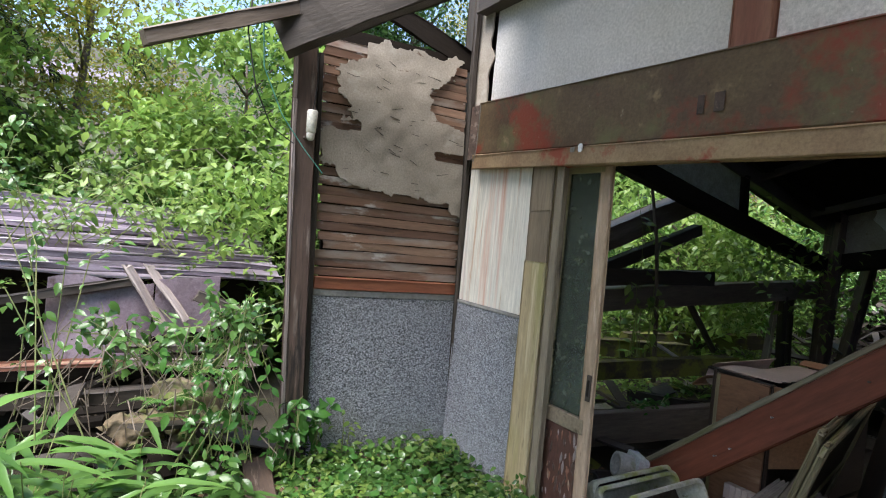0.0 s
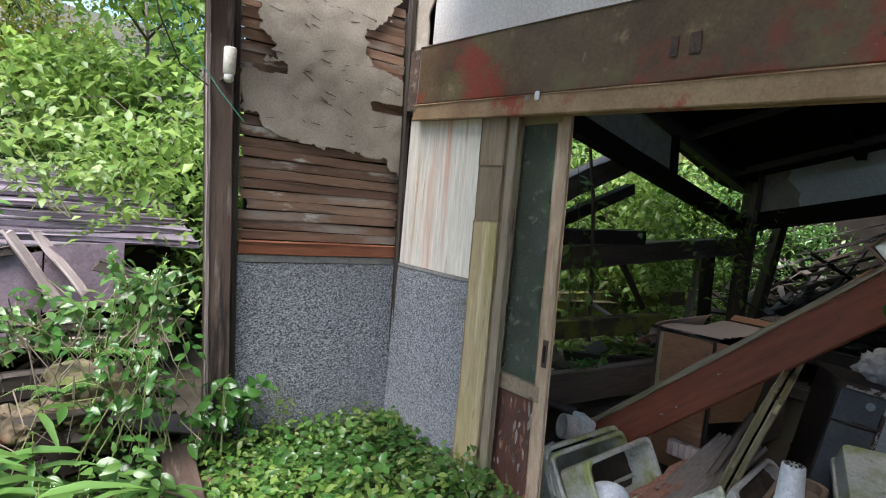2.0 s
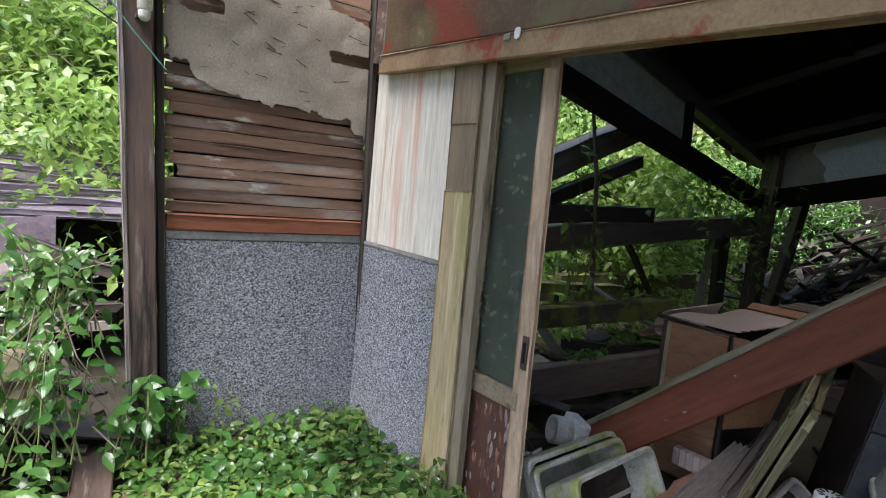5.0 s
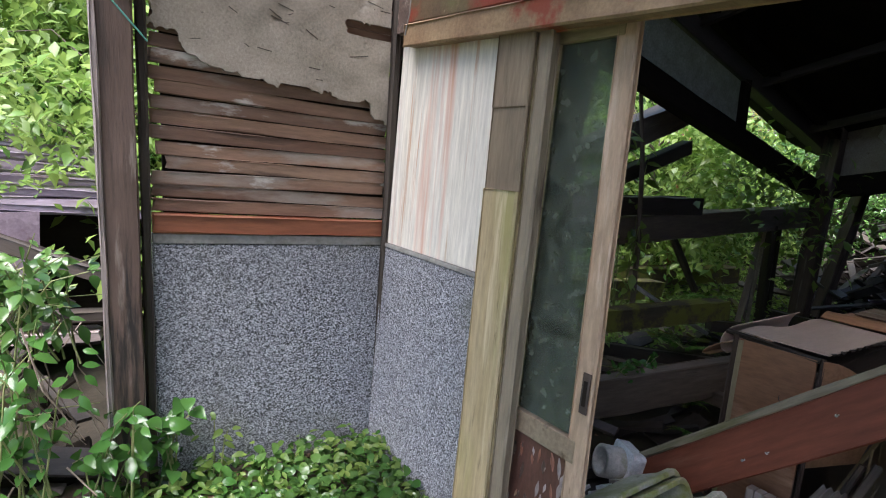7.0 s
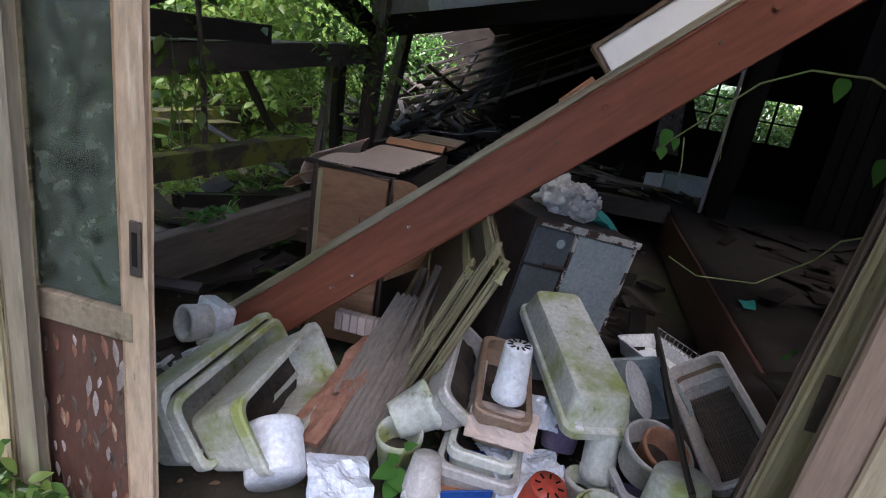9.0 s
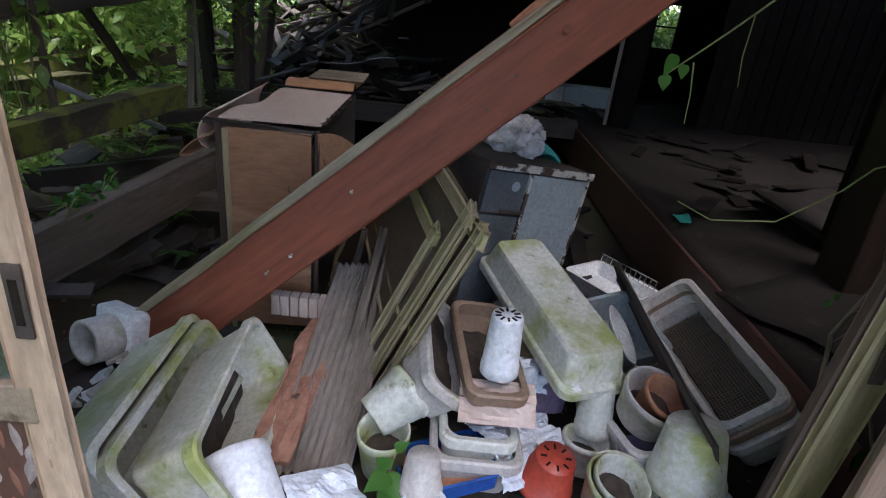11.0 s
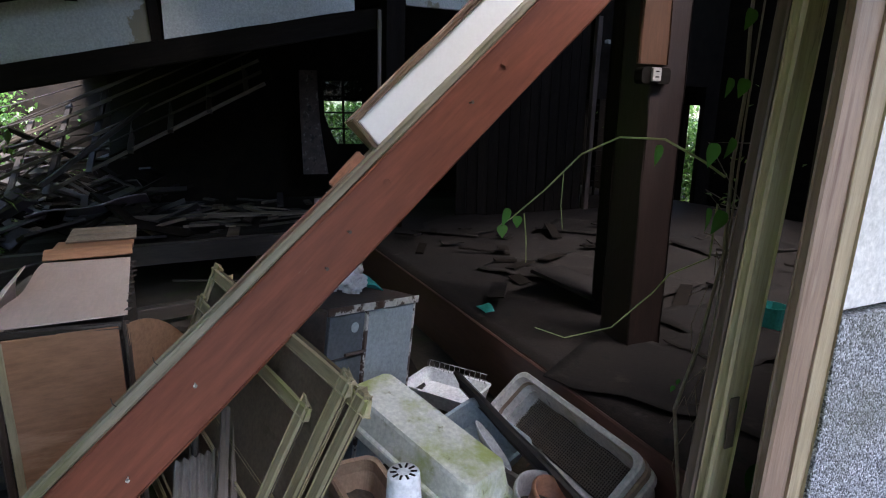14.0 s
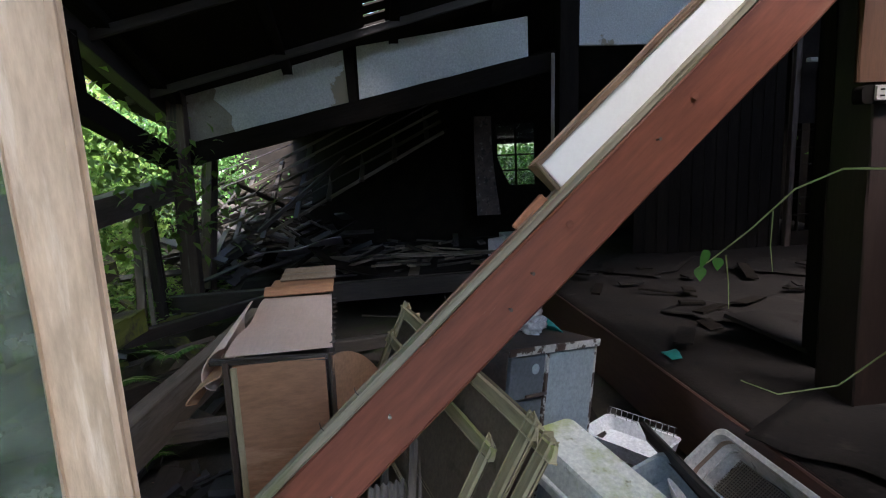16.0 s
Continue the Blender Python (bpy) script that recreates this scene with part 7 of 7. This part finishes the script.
bush("ivy_bush", (0.45, 3.08, 0.0), (0.34, 0.20), 20, 9, 0.07, OVAL, "vine_leaf", "glossy green ivy climbing beside the porch post", 51, 0.65)
bush("ivy_bush", (0.55, 3.25, 0.45), (0.30, 0.18), 22, 9, 0.07, OVAL, "leaf", "bright leafy creeper over the wreck", 52, 0.50)
bush("ivy_bush", (0.15, 3.5, 0.35), (0.5, 0.25), 26, 10, 0.075, OVAL, "leaf", "small-leaved creeper over wet planks", 53, 0.45)
bush("ivy_bush", (0.82, 3.06, -0.1), (0.14, 0.08), 9, 7, 0.085, OVAL, "vine_leaf", "glossy creeper at the foot of the post", 54, 0.55)
bush("ivy_bush", (1.02, 3.10, -0.12), (0.10, 0.06), 5, 6, 0.08, HEART, "vine_leaf", "heart-leaved creeper against the pebbledash", 55, 0.50)
bush("ivy_bush", (1.18, 3.10, -0.12), (0.06, 0.05), 2, 6, 0.05, OVAL, "leaf_bright", "young sprig against the pebbledash", 56, 0.36)
bush("leafy_sapling", (-0.45, 3.1, 0.2), (0.6, 0.5), 7, 18, 0.06, OVAL, "leaf", "leafy sapling with small shining leaves", 57, 1.55, "sapling")
bush("leafy_sapling", (-1.15, 3.2, 0.1), (0.6, 0.5), 20, 20, 0.07, OVAL, "leaf_bright", "leafy sapling with small shining leaves", 58, 1.7, "sapling")
bush("leafy_sapling", (-0.25, 4.6, 1.0), (0.9, 0.4), 26, 18, 0.07, OVAL, "leaf_bright", "leafy branches hanging over the fallen roof", 59, 0.7, "sapling")
bush("leafy_sapling", (-1.3, 4.2, 0.9), (0.9, 0.5), 30, 20, 0.075, OVAL, "leaf", "leafy branches hanging over the fallen roof", 60, 1.1, "sapling")
HERE = ENTRY
bush("low_creeper", (2.10, 2.3, -0.25), (0.08, 0.12), 5, 5, 0.06, OVAL, "vine_leaf", "small creeper at the door's foot", 61, 0.25)
HERE = OUTSIDE
bush("low_creeper", (1.80, 2.15, -0.15), (0.12, 0.18), 12, 6, 0.06, OVAL, "leaf", "small creeper at the door's foot", 62, 0.28)
HERE = INSIDE
bush("low_creeper", (3.6, 2.86, 0.08), (0.35, 0.06), 8, 6, 0.07, OVAL, "vine_leaf", "green creeper on the floor beam", 63, 0.10)
sap = bush("thin_sapling", (4.15, 3.55, 0.1), (0.25, 0.2), 10, 9, 0.12, OVAL, "leaf_bright", "thin sapling growing in the ruin", 64, 1.9, "sapling")
part("stem", tube([(4.36, 3.45, 0.1), (4.30, 3.45, 0.8), (4.22, 3.46, 1.4), (4.08, 3.48, 2.0)], 0.022, 0.014, 8), "bark", sap)
solo("tree_trunk", tube([(7.2, 5.0, 0.0), (7.12, 5.0, 1.2), (7.15, 5.0, 2.4)], 0.07, 0.06, 10), "orange_wood", "reddish thin trunk behind the ruin", "tree", smooth=True)


HERE = OUTSIDE


def fern(at, n, length, seed, label="green fern fronds among the rubble"):
    r = np.random.default_rng(seed)
    ob = thing("fern", at, label, "fern", "ferns")
    P, T, S = [], [], []
    bm = bmesh.new()
    for _ in range(n):
        a = r.uniform(0, 2 * math.pi)
        L = length * r.uniform(0.7, 1.1)
        w = Vector((math.cos(a), math.sin(a), 0))
        pts = [w * L * f + Vector((0, 0, L * (0.75 * f - 0.65 * f * f))) for f in (0, 0.25, 0.5, 0.75, 1)]
        tube(pts, 0.003, 0.001, 4, bm)
        for k in range(20):
            f = 0.12 + 0.88 * k / 20
            i = min(3, int(f * 4))
            p = pts[i].lerp(pts[i + 1], f * 4 - i)
            for sgn in (-1, 1):
                P.append(tuple(p))
                T.append(tuple(Vector((-w.y, w.x, 0)) * sgn + w * 0.5))
                S.append(L * 0.30 * (1.05 - f))
    part("stalks", bm, "stem_green", ob, "", Matrix.Translation(at))
    part("fronds", leaves_mesh("fronds", P, T, np.tile((0, 0, 1.0), (len(P), 1)), S, ((0, 0.05), (0.4, 0.13), (1, 0)), 0.2, 0.2), "leaf", ob, "", Matrix.Translation(at))


for k, (x, y, z, n, L) in enumerate(((4.6, 3.35, 0.08, 8, 0.35), (5.0, 3.15, 0.12, 6, 0.30), (4.2, 3.0, -0.15, 5, 0.25), (0.35, 3.25, 0.42, 6, 0.28), (0.2, 3.15, 0.3, 5, 0.25), (5.6, 4.3, 0.1, 8, 0.5), (6.4, 4.4, 0.1, 8, 0.5), (4.6, 4.6, 0.2, 8, 0.5), (3.9, 2.72, -0.2, 4, 0.2), (7.4, 4.6, 0.2, 9, 0.5))):
    fern((x, y, z), n, L, 70 + k)

# bamboo grass beside the path
def bamboo_grass(at, n, seed, tall=0.55):
    r = np.random.default_rng(seed)
    ob = thing("bamboo_grass", at, "bamboo grass with long bright blades", "grass", "bamboo grass")
    P, T, S = [], [], []
    bm = bmesh.new()
    for _ in range(n):
        b = Vector((r.normal() * 0.20, r.normal() * 0.20, 0))
        hgt = tall * r.uniform(0.6, 1.2)
        e = b + Vector((r.normal() * 0.10, r.normal() * 0.10, hgt))
        tube([b, b.lerp(e, 0.5), e], 0.003, 0.002, 5, bm)
        for k in range(6):
            f = r.uniform(0.35, 1.0)
            P.append(tuple(b.lerp(e, f)))
            a = r.uniform(0, 2 * math.pi)
            T.append((math.cos(a), math.sin(a), r.uniform(-0.1, 0.6)))
            S.append(r.uniform(0.16, 0.34))
    m = Matrix.Translation(at)
    part("stem_tangle", bm, "stem_green", ob, "", m)
    part("blades", leaves_mesh("blades", P, T, np.tile((0.1, -0.2, 1.0), (len(P), 1)), S, BLADE, 0.3, 0.5), "blade", ob, "", m)


for k, (x, y, n, t) in enumerate(((-0.15, 2.35, 12, 0.45), (-0.45, 2.15, 14, 0.55), (-0.75, 2.4, 14, 0.65), (-0.3, 2.75, 12, 0.45), (0.05, 2.6, 8, 0.35), (-1.05, 2.2, 12, 0.6), (-0.95, 2.9, 12, 0.7), (0.25, 2.45, 7, 0.25))):
    bamboo_grass((x, y, ground_z(x, y)), n, 90 + k, t)

# heart-leaved vine on the doorway
HERE = OUTSIDE


def vine_at(p):
    """The stems cling to the inner stile; the tendrils reach out from it into the room."""
    q = Vector((p[0] + 0.10, p[1] + 0.095, 0.94 * p[2] + 0.055))
    far = Vector((1.41, 1.57, 1.27))
    return far + (q - far) * float(np.interp(q.x, (2.33, 2.62), (1.19, 1.0)))


vine = thing("vine", (2.36, 0.55, -0.25), "heart-leaved vine climbing the doorway's edge", "vine")
part("main_stem", tube([vine_at(q) for q in ((2.266, 0.408, 1.863), (2.266, 0.419, 1.553), (2.253, 0.421, 1.367), (2.241, 0.445, 1.21), (2.228, 0.451, 0.992), (2.216, 0.504, 0.78), (2.204, 0.566, 0.626), (2.191, 0.535, 0.378), (2.114, 0.565, 0.092), (2.092, 0.499, -0.348))], 0.0045, 0.006, 7), "twig", vine, "dry woody stem")
part("second_stem", tube([vine_at(q) for q in ((2.253, 0.395, 1.677), (2.235, 0.432, 1.305), (2.247, 0.42, 1.057), (2.204, 0.482, 0.809), (2.216, 0.47, 0.561), (2.142, 0.408, 0.313), (2.059, 0.477, -0.018))], 0.003, 0.004, 6), "twig", vine, "")
part("tendril", tube([vine_at(q) for q in ((2.213, 0.491, 1.182), (2.242, 0.525, 1.215), (2.288, 0.596, 1.264), (2.376, 0.647, 1.266), (2.456, 0.69, 1.222), (2.529, 0.741, 1.124), (2.576, 0.812, 1.039), (2.607, 0.823, 1.017))], 0.0035, 0.0015, 6), "stem_green", vine, "arching green tendril")
part("tendril", tube([vine_at(q) for q in ((2.213, 0.504, 1.122), (2.203, 0.519, 0.999), (2.27, 0.56, 0.945), (2.333, 0.55, 0.874), (2.417, 0.592, 0.757), (2.493, 0.679, 0.709), (2.549, 0.737, 0.726))], 0.003, 0.0015, 6), "stem_green", vine, "thin hanging tendril")
part("tendril", tube([vine_at(q) for q in ((2.556, 0.782, 1.057), (2.563, 0.769, 0.984), (2.563, 0.766, 0.916))], 0.002, 0.001, 5), "stem_green", vine)
part("tendril", tube([vine_at(q) for q in ((2.493, 0.713, 1.17), (2.501, 0.71, 1.084), (2.508, 0.697, 1.019))], 0.0015, 0.001, 5), "stem_green", vine)
vr = np.random.default_rng(13)
for k in range(9):
    z = 0.55 + 0.09 * k
    p = [Vector((2.20 + 0.03 * vr.normal(), 0.50 + 0.035 * vr.normal(), z + 0.06 * vr.normal() - 0.05 * i)) for i in range(4)]
    part("fine_root", tube([vine_at(q) for q in p], 0.0016, 0.0008, 5), "twig", vine)
for (x, y, z), s in (((2.176, 0.552, 1.39), 0.050), ((2.176, 0.514, 1.39), 0.050), ((2.152, 0.6, 1.257), 0.062), ((2.152, 0.552, 1.268), 0.055), ((2.141, 0.607, 1.123), 0.062), ((2.141, 0.569, 1.117), 0.066), ((2.129, 0.503, 0.659), 0.095), ((2.094, 0.598, 0.572), 0.085),
                     ((2.094, 0.455, 0.503), 0.10), ((2.094, 0.543, 0.445), 0.085), ((2.083, 0.439, 0.375), 0.09), ((2.083, 0.508, 0.282), 0.09), ((2.083, 0.404, 0.236), 0.09), ((2.21, 0.682, 1.251), 0.055), ((2.21, 0.48, 1.535), 0.055), ((2.576, 0.823, 1.065), 0.055), ((2.563, 0.796, 1.047), 0.035), ((2.596, 0.823, 1.017), 0.04), ((2.187, 0.462, 0.793), 0.07),
                     ((2.152, 0.671, 0.723), 0.022), ((2.147, 0.665, 0.74), 0.02)):
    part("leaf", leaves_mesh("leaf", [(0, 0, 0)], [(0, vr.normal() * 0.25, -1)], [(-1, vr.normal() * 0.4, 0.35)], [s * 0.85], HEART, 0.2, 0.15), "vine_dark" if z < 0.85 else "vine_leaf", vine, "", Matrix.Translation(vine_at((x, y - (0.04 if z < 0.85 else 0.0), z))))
HERE = INSIDE
seed_l = thing("seedling", (2.42, 1.38, -0.28), "seedling with heart-shaped green leaves", "seedling")
part("stalk", tube([(2.42, 1.36, -0.28), (2.43, 1.37, -0.15), (2.46, 1.35, -0.06)], 0.002, 0.0015, 5), "stem_green", seed_l)
for (x, y, z), w, s in (((2.43, 1.37, -0.13), (-0.6, 0.6, 0.0), 0.075), ((2.43, 1.37, -0.14), (-0.6, -0.7, -0.2), 0.08), ((2.44, 1.37, -0.11), (0.5, 0.6, 0.2), 0.05), ((2.46, 1.35, -0.06), (0.3, -0.6, 0.3), 0.04), ((2.42, 1.36, -0.17), (-1, 0.1, -0.2), 0.07)):
    part("leaf", leaves_mesh("leaf", [(0, 0, 0)], [w], [(-0.4, 0, 1)], [s], HEART, 0.2, 0.2), "vine_leaf", seed_l, "", Matrix.Translation((x, y, z)))

HERE = OUTSIDE
# a dark cedar whose boughs hang over the clearing
cedar = thing("cedar_tree", (-4.6, 8.6, 0.0), "dark cedar with drooping fine-needled boughs", "tree")
part("trunk", tube([(-4.6, 8.6, -0.3), (-4.55, 8.6, 3.0), (-4.6, 8.65, 8.0)], 0.22, 0.10, 12), "bark", cedar, "", None, True)
cr = np.random.default_rng(88)
P, T, U = [], [], []
for k in range(17):
    z0 = 3.3 + 0.20 * k
    reach = cr.uniform(2.6, 4.9)
    yy = cr.uniform(6.2, 9.0)
    pts = [Vector((-4.6 + reach * f, 8.6 + (yy - 8.6) * f, z0 + 0.35 * math.sin(2.4 * f) - 0.55 * f * f)) for f in (0, 0.25, 0.5, 0.75, 1.0)]
    part("bough", tube(pts, 0.035, 0.008, 6), "bark", cedar)
    for _ in range(26):
        f = cr.uniform(0.25, 1.0) * 4
        i = min(3, int(f))
        p = pts[i].lerp(pts[i + 1], f - i)
        spray = Vector((cr.normal() * 0.5 + 0.5, cr.normal(), -0.35 + 0.25 * cr.normal())).normalized()
        for q in np.linspace(0.05, 0.55, 16):
            P.append(tuple(p + spray * q + Vector((0, 0, -0.25 * q * q))))
            T.append((spray.x + cr.normal() * 0.6, spray.y + cr.normal() * 0.6, spray.z - 0.2 + cr.normal() * 0.3))
            U.append((cr.normal() * 0.3, cr.normal() * 0.3, 1.0))
part("needles", leaves_mesh("needles", P, T, U, 0.10 * cr.uniform(0.6, 1.3, len(P)), BLADE, 0.1, 0.1), "needle", cedar)

# a far white house among the trees
fh = thing("far_house", (-1.2, 21, 3.5), "white house far off among trees", "house")
part("wall", span(-3.2, 0.6, 20.6, 23, 3.4, 4.9, 0.01), "house_wall", fh)
part("roof", drape(4, 6, lambda u, v: (-3.6 + 4.6 * u, 20.2 + 3.2 * v, 4.9 + 0.8 * math.sin(v * 3.14)), 0.08), "roof_metal", fh)
for x in (-2.4, -0.6):
    part("window", span(x, x + 0.8, 20.58, 20.62, 3.9, 4.6, 0.01), "steel_dark", fh)
HERE = INSIDE
# pale shutters outside the narrow window
shut = thing("shutters", (9.2, -5.9, 0), "pale slatted shutters outside a narrow window", "shutter")
for k in range(14):
    part("slat", span(8.6, 9.9, -5.95, -5.93, 0.2 + 0.12 * k, 0.30 + 0.12 * k, 0.004), "veneer", shut)
